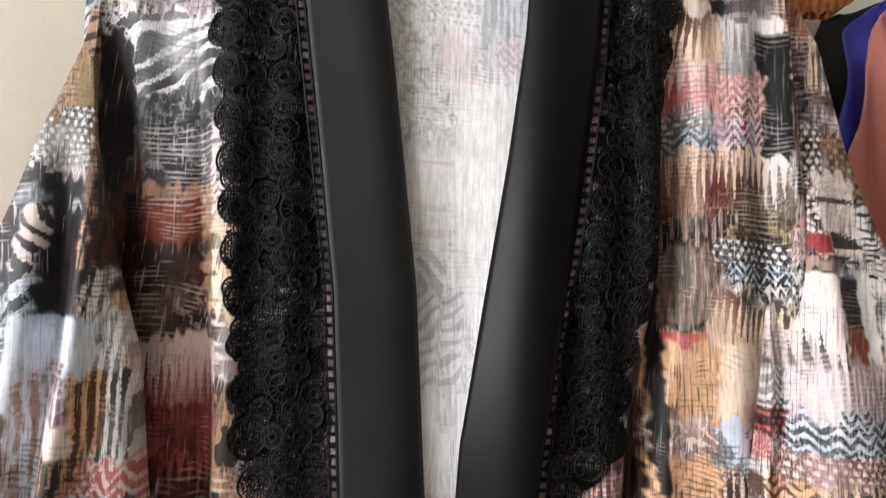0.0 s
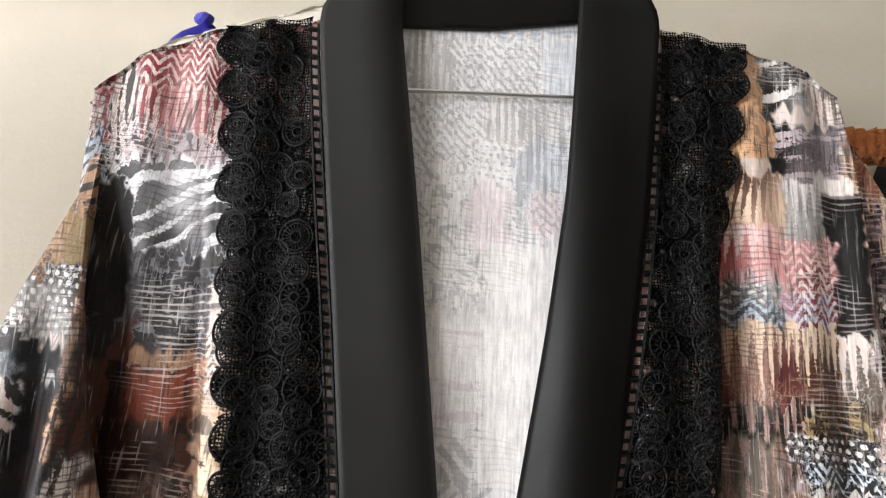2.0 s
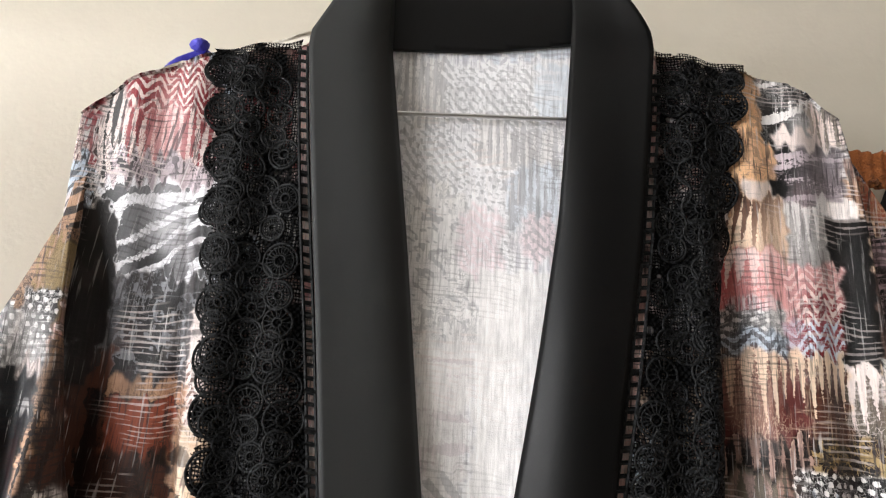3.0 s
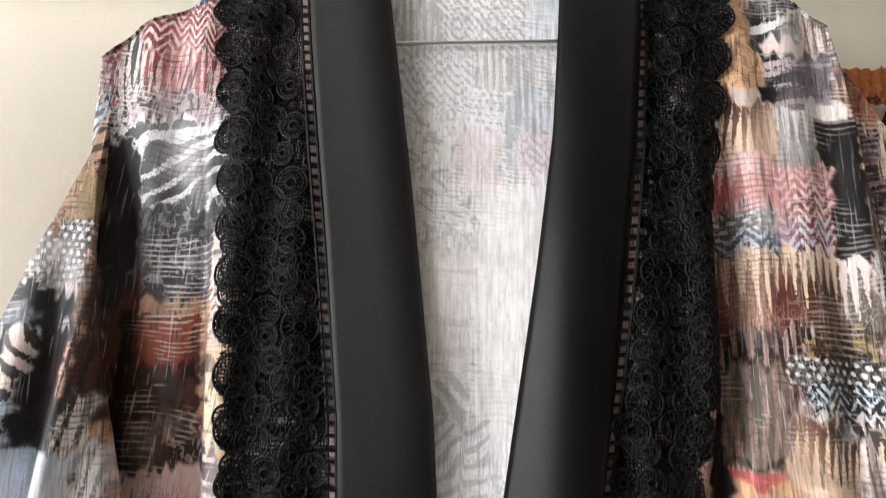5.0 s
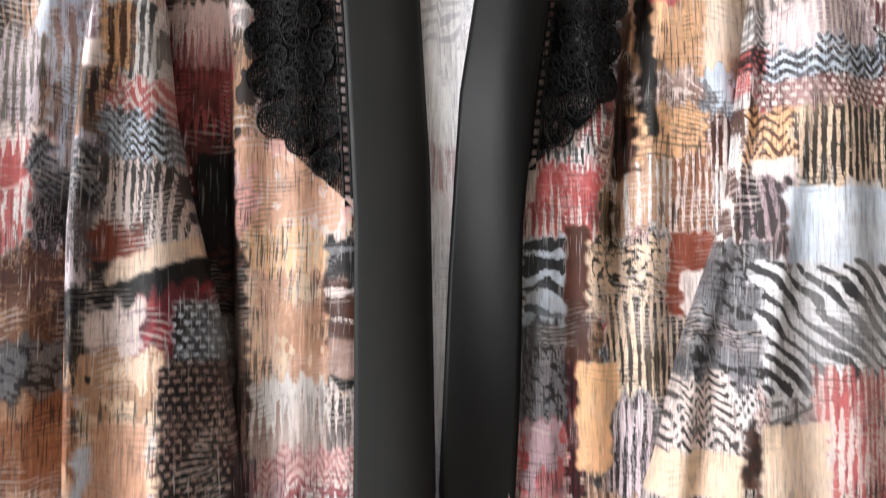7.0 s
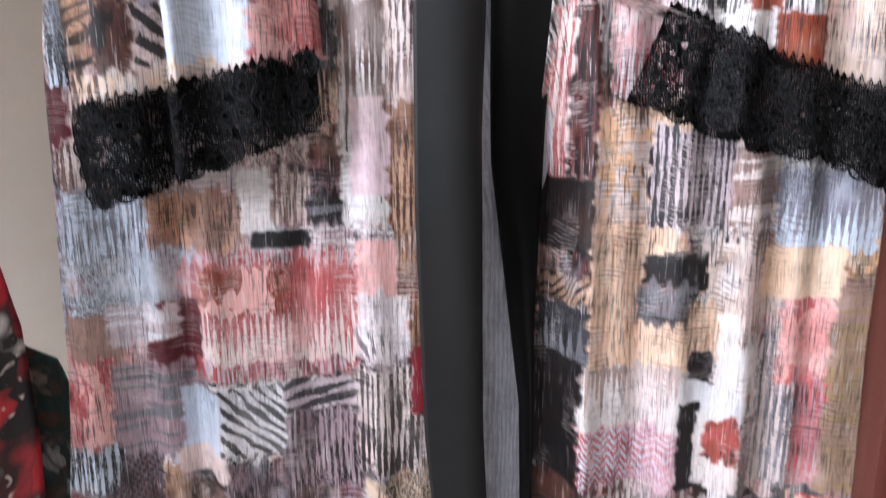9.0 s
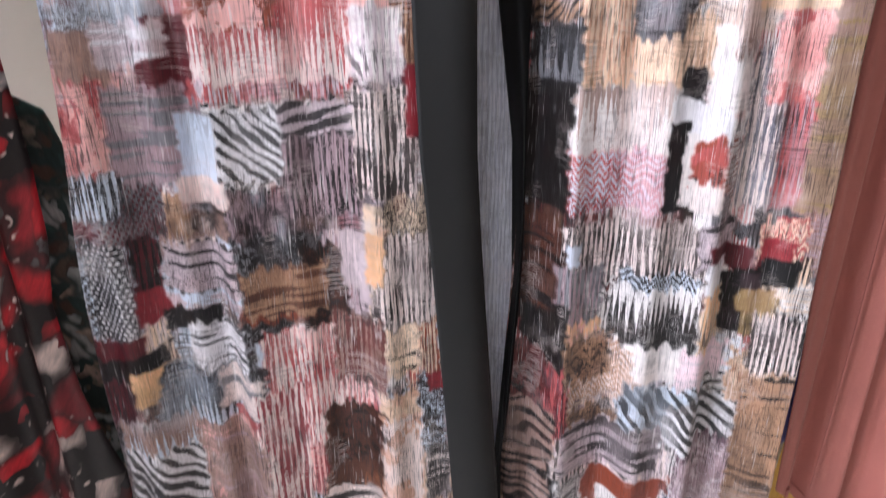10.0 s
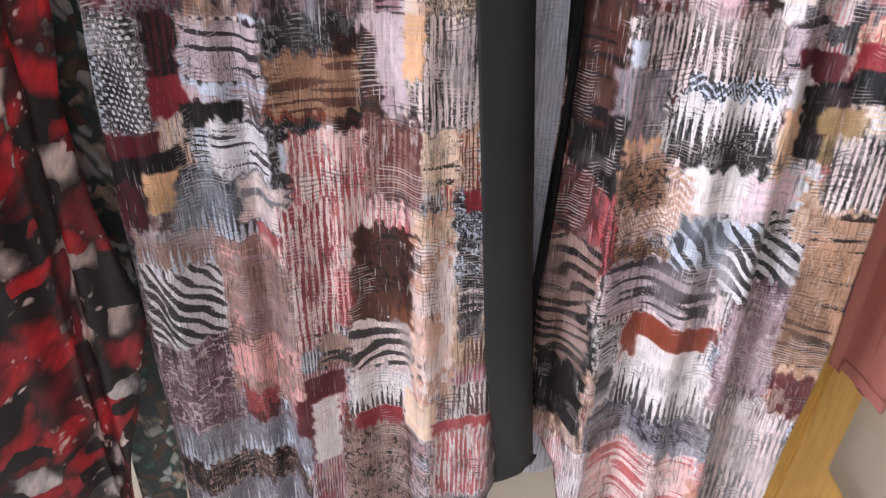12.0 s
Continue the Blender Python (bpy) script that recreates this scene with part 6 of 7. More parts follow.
patch("back", -0.06, 1.220, 0.03, 1.250, PALE, MAROON, "strokes")
patch("back", -0.08, 0.100, 0.1, 1.050, (0.56, 0.59, 0.70), (0.30, 0.31, 0.42), "strokes")
sheet("back_panel", lambda z: SIDE_L(z) * 0.98, lambda z: SIDE_R(z) * 0.98, np.concatenate((rows(1.66, 1.25, 0.0016), rows(1.244, 0.12, 0.008))), 200,
      lambda x, z, s: 0.011 + 0.042 * smooth((np.abs(x) - 0.06) / 0.05) + 0.003 * np.sin(2 * np.pi * x / 0.07 + 0.6) * smooth((1.55 - z) / 0.3) + 0.042 * smooth((1.1 - z) / 0.3) + 0.007 * smooth((1.36 - z) / 0.2),
      LINING, coat, "back seen from inside, pale reverse of the print", along((-0.22, 1.55), (-0.15, 1.590), (-0.1, 1.615), (-0.06, 1.641), (0.06, 1.655), (0.1, 1.620), (0.22, 1.57)), None, "back")

# satin bands down the opening, the left coloured as lit, the right as shaded
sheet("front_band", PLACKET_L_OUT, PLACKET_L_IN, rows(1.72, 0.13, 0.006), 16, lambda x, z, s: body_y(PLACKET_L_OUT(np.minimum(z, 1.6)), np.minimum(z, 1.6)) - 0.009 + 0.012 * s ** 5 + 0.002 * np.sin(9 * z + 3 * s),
      SATIN_LIT, coat, "black satin front band, coloured charcoal as if lit", None, along((-0.02, 0.138), (0.011, 0.151), (0.028, 0.162), (0.042, 0.183)), thick=0.0035)
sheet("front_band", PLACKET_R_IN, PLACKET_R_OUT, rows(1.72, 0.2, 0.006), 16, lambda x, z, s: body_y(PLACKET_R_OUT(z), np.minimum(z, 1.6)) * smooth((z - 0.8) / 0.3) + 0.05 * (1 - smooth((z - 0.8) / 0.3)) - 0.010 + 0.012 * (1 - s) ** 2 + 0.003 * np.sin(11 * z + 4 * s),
      SATIN_SHADED, coat, "black satin front band, coloured darker as if shaded, its folds glossy", None, None, thick=0.0035)
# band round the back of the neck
sheet("neck_band", lambda z: -0.060 + 0 * z, lambda z: 0.064 + 0 * z, rows(1.73, 1.60, 0.004), 30, lambda x, z, s: 0.0065 + 0.004 * smooth((z - 1.66) / 0.06), SATIN_SHADED, coat, "black satin band round the back neck", None, along((-0.06, 1.631), (0.002, 1.634), (0.064, 1.645)), thick=0.003)


# sleeves: soft tubes whose inner edge lies over the fronts
def sleeve_depth(fold, base, bulge, dent):
    def depth(x, z, s):
        y = base + 0.012 * smooth((z - 1.26) / 0.2) - bulge * np.sqrt(np.clip(1 - (2 * s - 1) ** 2, 0, 1)) * smooth((1.52 - z) / 0.25)
        y = y + dent * np.exp(-((x - fold(z) + 0.012) / 0.009) ** 2) * smooth((1.5 - z) / 0.15) - 0.4 * dent * np.exp(-((x - fold(z) - 0.006) / 0.008) ** 2) * smooth((1.5 - z) / 0.15)
        return y + 0.0035 * np.sin(2 * np.pi * x / 0.05 + 5 * z) * smooth((1.5 - z) / 0.2) + 0.008 * smooth((z - 1.53) / 0.07)
    return depth


SLEEVE_L_OUT = along((1.60, -0.209), (1.578, -0.2095), (1.561, -0.2115), (1.515, -0.2165), (1.456, -0.239), (1.4, -0.2545), (1.3, -0.285), (1.2, -0.294), (1.1, -0.289), (1.04, -0.2837), (0.90, -0.279), (0.84, -0.27))
SLEEVE_L_IN = along((1.60, -0.2065), (1.55, -0.209), (1.50, -0.2105), (1.456, -0.205), (1.39, -0.190), (1.33, -0.171), (1.26, -0.163), (1.209, -0.152), (1.137, -0.133), (1.05, -0.119), (0.91, -0.1084), (0.84, -0.1))
SLEEVE_R_IN = along((1.62, 0.2055), (1.557, 0.211), (1.46, 0.2115), (1.40, 0.2055), (1.335, 0.199), (1.196, 0.18), (1.124, 0.154), (1.024, 0.1275), (0.99, 0.1175), (0.923, 0.0888), (0.85, 0.08))
SLEEVE_R_OUT = along((1.62, 0.209), (1.608, 0.2125), (1.590, 0.2235), (1.571, 0.2315), (1.543, 0.240), (1.47, 0.2575), (1.41, 0.277), (1.34, 0.294), (1.25, 0.302), (1.1, 0.304), (1.0, 0.300), (0.909, 0.2856), (0.85, 0.275))
FOLD_L = along((1.5, -0.212), (1.33, -0.202), (1.19, -0.208), (1.05, -0.206), (0.9, -0.2))
FOLD_R = along((1.5, 0.230), (1.33, 0.222), (1.19, 0.2), (1.05, 0.17), (0.9, 0.15))
CUFF_TOP_L = along((-0.30, 0.913), (-0.2784, 0.9171), (-0.1777, 0.938), (-0.1121, 0.9565), (-0.09, 0.96))
CUFF_LOW_L = along((-0.30, 0.840), (-0.2581, 0.8514), (-0.1872, 0.8746), (-0.1291, 0.8975), (-0.1043, 0.9099))
CUFF_TOP_R = along((0.08, 0.995), (0.1177, 0.9839), (0.1866, 0.9482), (0.2576, 0.9283), (0.31, 0.918))
CUFF_LOW_R = along((0.08, 0.925), (0.0888, 0.9232), (0.1265, 0.9071), (0.1685, 0.8909), (0.2187, 0.8829), (0.2656, 0.8623), (0.3, 0.858))
DEPTH_L, DEPTH_R = sleeve_depth(FOLD_L, -0.008, 0.022, 0.020), sleeve_depth(FOLD_R, -0.008, 0.022, 0.011)
CUFFS = []
for panel, lo, hi, depth, cuff, tops in (("sleeve_left", SLEEVE_L_OUT, SLEEVE_L_IN, DEPTH_L, CUFF_TOP_L, along((-0.24, 1.535), (-0.225, 1.562), (-0.214, 1.579), (-0.2, 1.592))),
                                         ("sleeve_right", SLEEVE_R_IN, SLEEVE_R_OUT, DEPTH_R, CUFF_TOP_R, along((0.2, 1.616), (0.207, 1.608), (0.225, 1.578), (0.24, 1.54)))):
    CUFFS.append(sheet("sleeve", lo, hi, rows(1.61, 0.9, 0.0014), 96, depth, CLOTH, coat, "long loose sleeve in patchwork print", tops, lambda x, c=cuff: c(x) - 0.006, panel, 0,
                       back=lambda x, z, s: 0.004 + 0.012 * np.sqrt(np.clip(1 - (2 * s - 1) ** 2, 0, 1)) + 0.015 * smooth((z - 1.46) / 0.12)))


# ---- lace ----
def scallop(v, step, deep):
    """A row of rounded lobes with small teeth."""
    lobe = np.sqrt(np.abs(np.sin(np.pi * v / step)))
    return deep * (lobe - 0.8) + 0.0012 * np.sin(2 * np.pi * v / (step / 9))


def lace_motifs(name, parent, spots, depth):
    """Corded rings with spokes, sewn all over the net."""
    verts, faces = [], []

    def cord(points, r, closed):
        n = len(points)
        base = len(verts)
        for i, (x, z) in enumerate(points):
            x0, z0 = points[i - 1] if closed or i else points[i]
            x1, z1 = points[(i + 1) % n] if closed or i < n - 1 else points[i]
            dx, dz = x1 - x0, z1 - z0
            d = math.hypot(dx, dz) or 1
            nx, nz = -dz / d * r, dx / d * r
            y = depth(x, z)
            verts.extend(((x + nx, y, z + nz), (x, y - r * 1.1, z), (x - nx, y, z - nz)))
        for i in range(n if closed else n - 1):
            a, b = base + 3 * i, base + 3 * ((i + 1) % n)
            faces.extend(((a, b, b + 1, a + 1), (a + 1, b + 1, b + 2, a + 2)))
    for x, z, r, kind in spots:
        def ring(q, n):
            return [(x + q * math.cos(2 * math.pi * k / n), z + q * math.sin(2 * math.pi * k / n)) for k in range(n)]
        cord(ring(r, 24), 0.00075, True)
        if kind > 0.25:
            cord(ring(r * 0.8, 18), 0.0004, True)
        cord(ring(r * 0.33, 12), 0.00055, True)
        n = int(14 + 8 * kind)
        for k in range(n):
            a = 2 * math.pi * (k + kind) / n
            cord([(x + q * math.cos(a), z + q * math.sin(a)) for q in (r * 0.38, r * 0.95)], 0.00035, False)
    me = bpy.data.meshes.new(name)
    me.from_pydata(verts, [], faces)
    me.polygons.foreach_set("use_smooth", np.ones(len(faces), dtype=bool))
    me.materials.append(THREAD)
    ob = new(name, me)
    ob.parent = parent
    return tagged(ob, "raised black cord rings and spokes", kind="stuff")


def spread_spots(inside, x0, x1, z0, z1, gap, seed):
    """Ring centres about gap apart, by trial."""
    rng = random.Random(seed)
    spots = []
    for _ in range(9000):
        x, z = rng.uniform(x0, x1), rng.uniform(z0, z1)
        r = gap * rng.uniform(0.42, 0.62)
        if inside(x, z, r) and all((x - a) ** 2 + (z - b) ** 2 > (0.70 * (r + c)) ** 2 for a, b, c, _ in spots):
            spots.append((x, z, r, rng.random()))
    return spots


LACE_L = along((1.63, -0.150), (1.614, -0.1495), (1.534, -0.140), (1.472, -0.1345), (1.40, -0.126), (1.319, -0.1175), (1.28, -0.118), (1.2555, -0.110), (1.2055, -0.0535), (1.19, -0.05))
LACE_R = along((1.64, 0.157), (1.6305, 0.156), (1.566, 0.1455), (1.505, 0.140), (1.446, 0.1365), (1.393, 0.133), (1.331, 0.1175), (1.28, 0.113), (1.2755, 0.111), (1.2306, 0.057), (1.21, 0.052))
for sign, inner, outer, bottom_z, top_line, seed in ((-1, PLACKET_L_OUT, LACE_L, 1.205, SHOULDER_L, 4), (1, PLACKET_R_OUT, LACE_R, 1.230, SHOULDER_R, 9)):
    edge = lambda z, o=outer, b=bottom_z, g=sign: o(z) + g * scallop(z, 0.0265, 0.0075) * smooth((z - b - 0.02) / 0.03) * smooth((1.62 - z) / 0.01)
    inset = lambda z, i=inner, g=sign: i(z) + g * 0.006
    lace_y = lambda x, z, s=0: body_y(x, z) - 0.0035
    lo, hi = (edge, inset) if sign < 0 else (inset, edge)
    trim = sheet("lace_trim", lo, hi, rows(1.66, bottom_z, 0.0012), 40, lace_y, LACE, coat, "wide black scalloped lace beside the satin band", lambda x, t=top_line: t(x) + 0.002, None, thick=0)
    spots = spread_spots(lambda x, z, r, l=lo, h=hi, t=top_line: l(z) + r * 0.8 < x < h(z) - r * 0.9 and z < t(x) - r, -0.16, 0.16, bottom_z + 0.01, 1.63, 0.0155, seed)
    # half rings along the lobes
    z = 1.6
    while z > bottom_z + 0.05:
        zc = math.floor(z / 0.0265) * 0.0265 + 0.01325
        spots.append((float(outer(zc)) - sign * 0.0085, zc, 0.0105, 0.6))
        z -= 0.0265
    lace_motifs("lace_relief", trim, spots, lambda x, z: float(body_y(np.float64(x), np.float64(z))) - 0.0042)
    # ladder stitch between lace and band: two cords and rungs
    bm = bmesh.new()
    for shift in (0.0015, 0.0062):
        add_tube(bm, [(float(inner(z)) + sign * shift, float(body_y(inner(z) + sign * shift, z)) - 0.0045, float(z)) for z in rows(1.622, bottom_z + 0.005, 0.006)], 0.0009, 5)
    for k, z in enumerate(rows(1.618, bottom_z + 0.008, 0.0062)):
        a, b = float(inner(z)) + sign * 0.001, float(inner(z)) + sign * 0.0068
        y = float(body_y(a, z)) - 0.0042
        add_tube(bm, [(a, y, z), (b, y, z + 0.0006)], 0.0011 if k % 3 else 0.0017, 4)
    part("ladder_stitch", bm, THREAD, coat, "black ladder stitching, the print showing through")

# lace cuffs, hanging from the sleeve ends
for sleeve, lo, hi, high, low, depth, sign, seed in ((CUFFS[0], SLEEVE_L_OUT, SLEEVE_L_IN, CUFF_TOP_L, CUFF_LOW_L, DEPTH_L, -1, 2), (CUFFS[1], SLEEVE_R_IN, SLEEVE_R_OUT, CUFF_TOP_R, CUFF_LOW_R, DEPTH_R, 1, 3)):
    cuff_y = lambda x, z, s=0.5, d=depth, l=lo, h=hi: d(x, np.asarray(z), np.clip((x - l(z)) / (h(z) - l(z)), 0.02, 0.98)) - 0.003
    ragged = lambda x, c=high: c(x) + 0.0026 * np.sin(2 * np.pi * x / 0.0052) * (0.5 + chance(np.floor(x / 0.0052)))
    hem = lambda x, c=low: c(x) - scallop(x, 0.0265, 0.007)
    cuff = sheet("lace_cuff", lambda z, l=lo: l(z) + 0.0015, lambda z, h=hi: h(z) - 0.0015, rows(1.0, 0.835, 0.0015), 150, cuff_y, LACE, sleeve, "black scalloped lace edging the sleeve end", ragged, hem, thick=0)
    x0, x1 = (-0.275, -0.112) if sign < 0 else (0.10, 0.285)
    spots = spread_spots(lambda x, z, r, a=high, b=low, l=lo, h=hi: b(x) + r * 0.7 < z < a(x) - r and l(z) + r < x < h(z) - r, x0, x1, 0.84, 0.99, 0.015, seed)
    lace_motifs("lace_relief", cuff, spots, lambda x, z, f=cuff_y: float(f(np.float64(x), np.float64(z))) - 0.001)

# ---- the hanger in the coat ----
hanger = thing("clothes_hanger", "ivory plastic clothes hanger with a steel rod inside the coat", "hanger")
def hanger_arm(sign, tip_z):
    """One sloping, rounded arm, broad and flat."""
    bm = bmesh.new()
    ring = None
    for k in range(25):
        t = k / 24
        x = sign * (0.012 + 0.214 * t)
        z = 1.668 - (1.668 - tip_z) * t ** 1.5 + 0.006 * math.sin(math.pi * t)
        h = 0.013 * (1 - 0.45 * t)
        new_ring = [bm.verts.new((x, 0.050 + 0.006 * math.cos(a), z + h * math.sin(a))) for a in (2 * math.pi * j / 14 for j in range(14))]
        if ring:
            for j in range(14):
                bm.faces.new((ring[j], ring[(j + 1) % 14], new_ring[(j + 1) % 14], new_ring[j]))
        else:
            bm.faces.new(new_ring)
        ring = new_ring
    bm.faces.new(ring)
    bmesh.ops.recalc_face_normals(bm, faces=bm.faces)
    for f in bm.faces:
        f.smooth = True
    return bm
part("arm", hanger_arm(-1, 1.586), PLASTIC, hanger)
part("arm", hanger_arm(1, 1.592), PLASTIC, hanger)
part("crossbar", add_tube(bmesh.new(), [(-0.19, 0.03, 1.588), (-0.06, 0.0055, 1.589), (0.06, 0.0055, 1.593), (0.19, 0.03, 1.597)], 0.0014, 8), STEEL, hanger, "thin steel rod across")
hook = [(0.0, 0.050, 1.675 + 0.01 * k) for k in range(13)] + [(0.018 - 0.018 * math.cos(a), 0.050, 1.795 + 0.018 * math.sin(a)) for a in (math.pi * k / 12 * 1.25 for k in range(1, 13))]
part("hook", add_tube(bmesh.new(), hook, 0.0018, 8), STEEL, hanger, "bent steel hook")

# ---- the rail that carries all ----
rail = thing("clothes_rail", "steel clothes rail on two wall brackets", "clothes rail")
part("tube", add_tube(bmesh.new(), [(-1.1, 0.050, 1.7985), (0.0, 0.050, 1.7985), (1.1, 0.050, 1.7985)], 0.011, 16), STEEL, rail)
for x in (-1.05, 1.05):
    part("bracket", add_beam(bmesh.new(), (x, 0.035, 1.7985), (x, WALL_Y, 1.7985), 0.02, 0.03), STEEL, rail)

# ---- neighbours on the rail ----
def pleats(base, deep, step, seed):
    return lambda x, z, s: base + deep * np.sin(2 * np.pi * x / step + seed + 0.8 * np.sin(2.3 * z + seed)) * smooth((1.62 - z) / 0.5) + 0.4 * deep * np.sin(2 * np.pi * x / (step * 0.43) + 2 * seed + z) + 0.02 * smooth((z - 1.55) / 0.08)


coral = thing("coral_dress", "coral pink crepe dress hanging in soft pleats", "dress", "clothes on the rail")
sheet("skirt", along((1.66, 0.42), (1.60, 0.352), (1.586, 0.347), (1.48, 0.318), (1.38, 0.326), (0.87, 0.326), (0.6, 0.327), (0.42, 0.340), (0.27, 0.347), (0.20, 0.36)), lambda z: 0.66 + 0 * z, rows(1.68, 0.20, 0.006), 90, pleats(0.081, 0.012, 0.062, 0.4), CORAL, coral, "", along((0.29, 1.57), (0.338, 1.60), (0.40, 1.635), (0.48, 1.675), (0.66, 1.6)), along((0.29, 0.30), (0.347, 0.270), (0.384, 0.243), (0.413, 0.214), (0.435, 0.225), (0.66, 0.22)), thick=0.002)
blue = thing("blue_dress", "royal blue dress behind the coral one", "dress", "clothes on the rail")
sheet("skirt", along((1.65, 0.405), (1.635, 0.384), (1.618, 0.362), (1.52, 0.338), (1.49, 0.332), (0.9, 0.335), (0.5, 0.35), (0.25, 0.36)), lambda z: 0.62 + 0 * z, rows(1.67, 0.30, 0.008), 60, pleats(0.119, 0.008, 0.08, 1.1), BLUE, blue, "", along((0.33, 1.60), (0.362, 1.622), (0.386, 1.640), (0.47, 1.668), (0.62, 1.6)), None, thick=0.002)
black = thing("black_dress", "black dress hung behind the blue one", "dress", "clothes on the rail")
sheet("skirt", along((1.65, 0.33), (1.615, 0.276), (1.5, 0.27), (0.9, 0.30), (0.55, 0.36)), lambda z: 0.75 + 0 * z, rows(1.70, 0.55, 0.008), 60, pleats(0.151, 0.008, 0.09, 2.1), BLACK_CLOTH, black, "", along((0.26, 1.60), (0.28, 1.607), (0.364, 1.638), (0.5, 1.69), (0.75, 1.62)), None, thick=0.002)
orange = thing("orange_top", "burnt orange knitted top with an ivory lining", "top", "clothes on the rail")
sheet("shoulder", along((1.64, 0.235), (1.45, 0.235)), along((1.63, 0.322), (1.618, 0.334), (1.604, 0.316), (1.45, 0.29)), rows(1.636, 1.59, 0.002), 40, lambda x, z, s: 0.101 + 0.01 * np.cos(3 * s) + 0.002 * np.sin(x * 900), ORANGE, orange, "", along((0.235, 1.636), (0.293, 1.632), (0.334, 1.619)), along((0.235, 1.598), (0.293, 1.606), (0.315, 1.603), (0.334, 1.615)), thick=0.004)
sheet("lining", along((1.62, 0.24), (1.45, 0.24)), along((1.62, 0.328), (1.588, 0.313), (1.50, 0.28)), rows(1.612, 1.50, 0.004), 16, lambda x, z, s: 0.109 + 0.006 * s, IVORY, orange, "ivory lining of the sleeve", None, None, thick=0.002)
ivory = thing("ivory_top", "ivory top hanging behind the coat", "top", "clothes on the rail")
sheet("shoulder", along((1.30, -0.18), (1.54, -0.195), (1.585, -0.215), (1.60, -0.25), (1.72, -0.262)), lambda z: 0.22 + 0 * z, rows(1.72, 1.30, 0.006), 60, lambda x, z, s: 0.081 + 0.002 * np.sin(40 * x), IVORY, ivory, "", along((-0.262, 1.600), (-0.25, 1.617), (-0.237, 1.632), (-0.214, 1.648), (-0.189, 1.661), (-0.159, 1.673), (-0.128, 1.684), (-0.105, 1.691), (-0.03, 1.712), (0.03, 1.718), (0.116, 1.708), (0.13, 1.699), (0.2, 1.62)), None, thick=0.002)
knot = thing("blue_scarf", "royal blue scarf knotted over the rail behind the coat", "scarf", "clothes on the rail")
sheet("tail", lambda z: -0.25 + 0 * z, lambda z: -0.185 + 0 * z, rows(1.70, 1.40, 0.005), 14, lambda x, z, s: 0.098 + 0.003 * np.sin(180 * x), BLUE, knot, "", along((-0.25, 1.634), (-0.223, 1.660), (-0.214, 1.669), (-0.205, 1.677), (-0.195, 1.678), (-0.185, 1.664)), None, thick=0.003)
bm = bmesh.new()
bmesh.ops.create_icosphere(bm, subdivisions=2, radius=0.007)
bmesh.ops.transform(bm, matrix=Matrix.Translation((-0.1995, 0.095, 1.6785)) @ Matrix.Diagonal((1.0, 0.8, 0.75, 1)), verts=bm.verts)
for v in bm.verts:
    v.co += 0.0016 * noise.noise_vector(v.co * 160)
part("knot", bm, BLUE, knot)

red = thing("floral_dress", "red, black and white floral dress hanging beside the coat, widened out of view to block light", "dress", "clothes on the rail")
# beyond view the skirt is widened and pulled forward to shade wall and coat
sheet("skirt", along((1.7, -0.70), (1.42, -0.75), (1.3, -1.15), (-0.12, -1.30)), along((1.7, -0.52), (1.2, -0.46), (0.90, -0.412), (0.80, -0.377), (0.75, -0.368), (0.66, -0.366), (0.60, -0.368), (0.536, -0.378), (0.44, -0.374), (0.32, -0.352), (0.25, -0.370), (0.02, -0.421), (-0.12, -0.44)), rows(1.69, -0.12, 0.006), 170, lambda x, z, s: pleats(0.042, 0.010, 0.07, 2.7)(x, z, s) - 0.14 * smooth((-0.43 - x) / 0.16) - 0.24 * smooth((-0.46 - x) / 0.2) * smooth((1.25 - z) / 0.35), FLORAL, red, "", along((-0.8, 1.55), (-0.62, 1.69), (-0.5, 1.6)), None, thick=0.002)
sheet("side_panel", along((1.7, -0.53), (0.85, -0.43), (0.05, -0.42)), along((1.7, -0.50), (0.85, -0.400), (0.7, -0.372), (0.6, -0.357), (0.5, -0.366), (0.286, -0.372), (0.08, -0.374), (-0.1, -0.39)), rows(0.72, -0.1, 0.006), 16, lambda x, z, s: 0.073 + 0.028 * s, TEAL, red, "teal and ivory side panel", along((-0.43, 0.74), (-0.379, 0.70), (-0.357, 0.62)), None, thick=0.002)

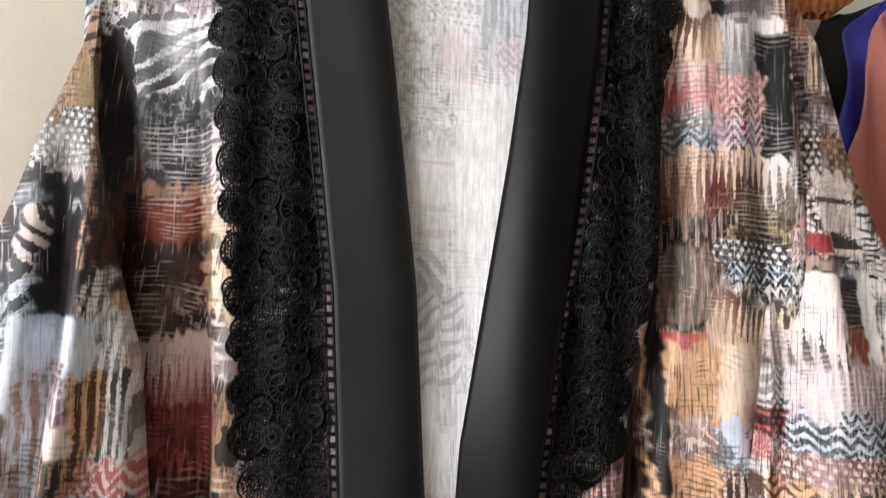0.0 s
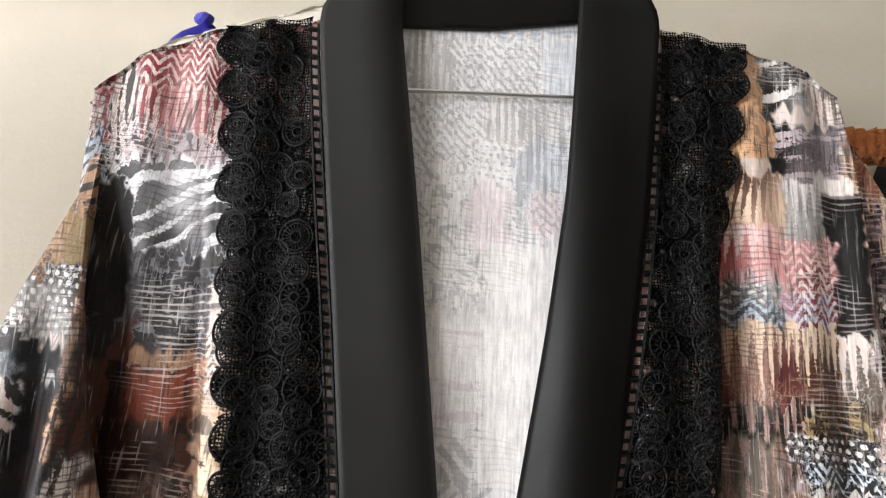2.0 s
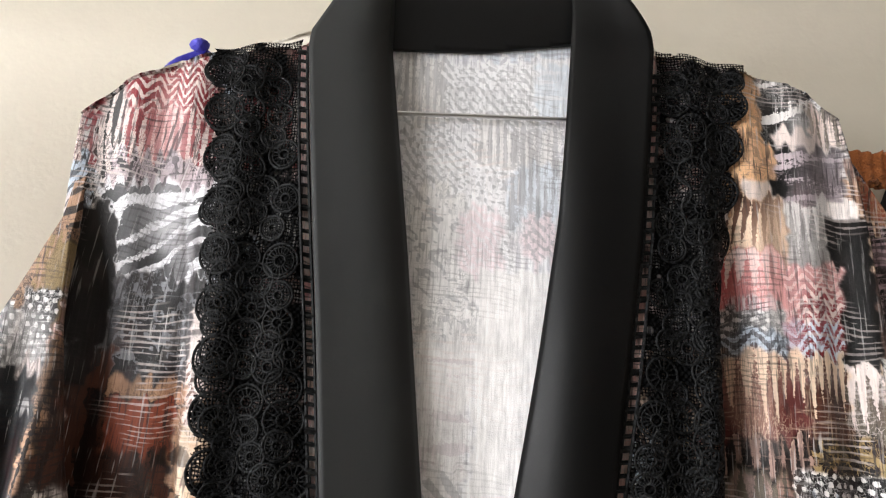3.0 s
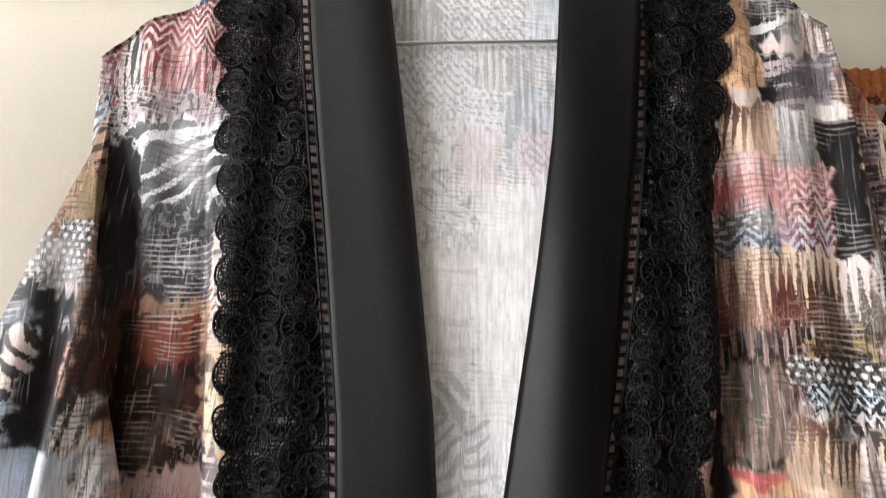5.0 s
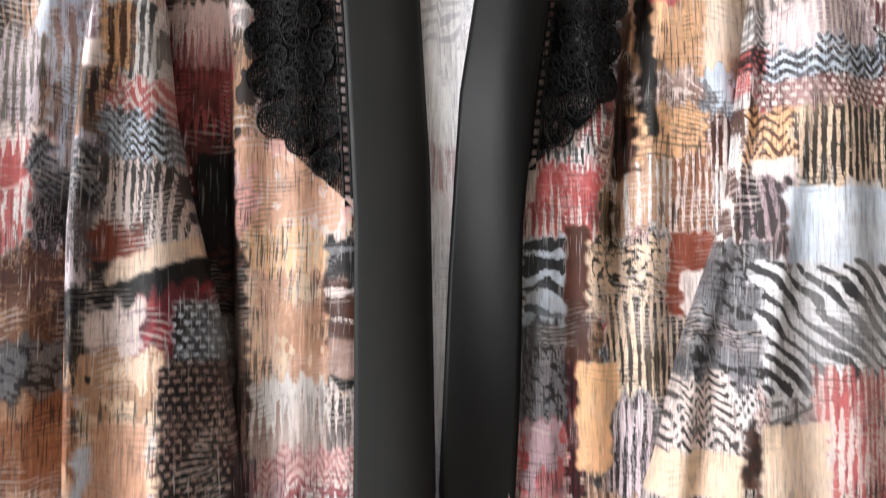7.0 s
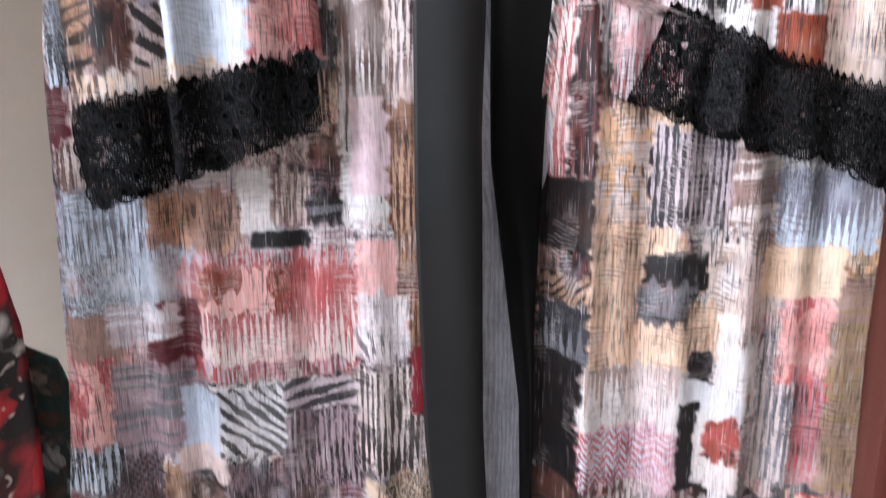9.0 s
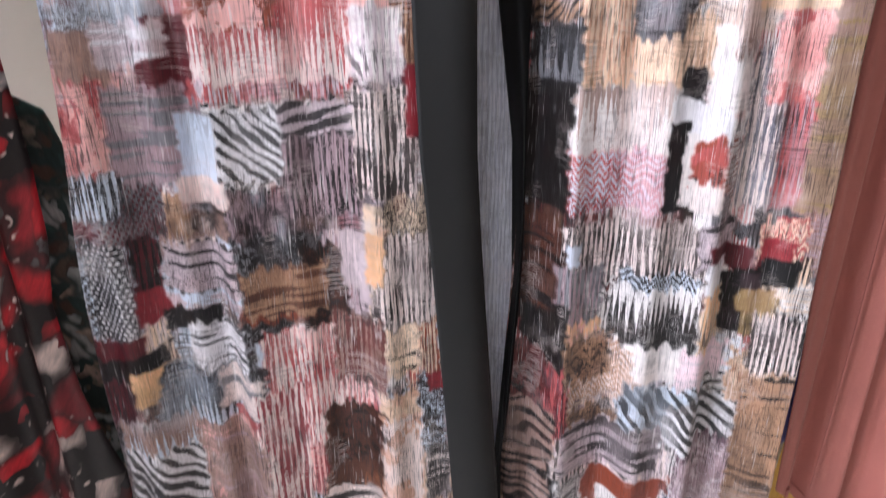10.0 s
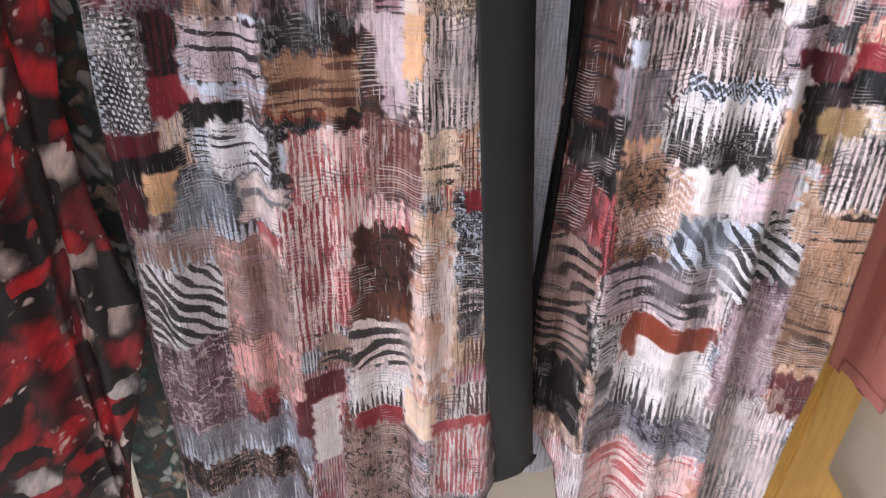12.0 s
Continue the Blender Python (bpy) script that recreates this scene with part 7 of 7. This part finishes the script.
def hang_up(owner, x, y, z):
    """The wire hanger that carries a garment, hooked over the rail."""
    stem = [(x, y, z - 0.015), (x, y + (0.05 - y) * 0.5, (z + 1.80) / 2), (x, 0.05, 1.800), (x, 0.05, 1.8115)]
    part("hook", add_tube(bmesh.new(), stem, 0.0022, 8), STEEL, owner, "steel hanger hook")
    arms = [(x - 0.10, y + 0.012, z - 0.13), (x - 0.05, y + 0.010, z - 0.075), (x, y + 0.008, z - 0.025), (x + 0.05, y + 0.010, z - 0.075), (x + 0.10, y + 0.012, z - 0.13)]
    part("hanger_wire", add_tube(bmesh.new(), arms, 0.002, 8), STEEL, owner, "bent steel hanger wire")


for owner, x, y, z in ((coral, 0.48, 0.101, 1.675), (blue, 0.47, 0.139, 1.665), (black, 0.5, 0.171, 1.69), (ivory, 0.0, 0.085, 1.70), (red, -0.62, 0.062, 1.69)):
    hang_up(owner, x, y, z)
bm = bmesh.new()
add_tube(bm, [(0.372 + 0.012 * math.sin(3 * z), 0.068, z) for z in np.linspace(1.60, 0.28, 40)], 0.0012, 5)
part("seam", bm, CORAL, coral, "fine stitched seam")
sheet("hem", along((0.4, 0.36), (0.2, 0.36)), lambda z: 0.655 + 0 * z, rows(0.29, 0.21, 0.004), 80, lambda x, z, s: pleats(0.0795, 0.012, 0.062, 0.4)(x, z, s) - 0.0015, CORAL, coral, "turned hem", along((0.36, 0.274), (0.384, 0.257), (0.413, 0.228), (0.435, 0.239), (0.66, 0.234)), along((0.36, 0.262), (0.384, 0.243), (0.413, 0.214), (0.435, 0.225), (0.66, 0.22)), thick=0.0025)

# ---- pine stand on the floor ----
stand = thing("wooden_stand", "honey varnished pine stand with splayed feet", "stand", place=(0, 0, 0))
part("post", add_beam(bmesh.new(), (0.409, 0.171, FLOOR_Z), (0.452, 0.171, 0.36), 0.056, 0.026), WOOD, stand)
part("foot", add_beam(bmesh.new(), (0.436, 0.173, 0.042), (0.672, 0.173, FLOOR_Z), 0.034, 0.022), WOOD, stand)
part("brace", add_beam(bmesh.new(), (0.452, 0.198, 0.236), (0.919, 0.198, FLOOR_Z), 0.036, 0.022), WOOD, stand)
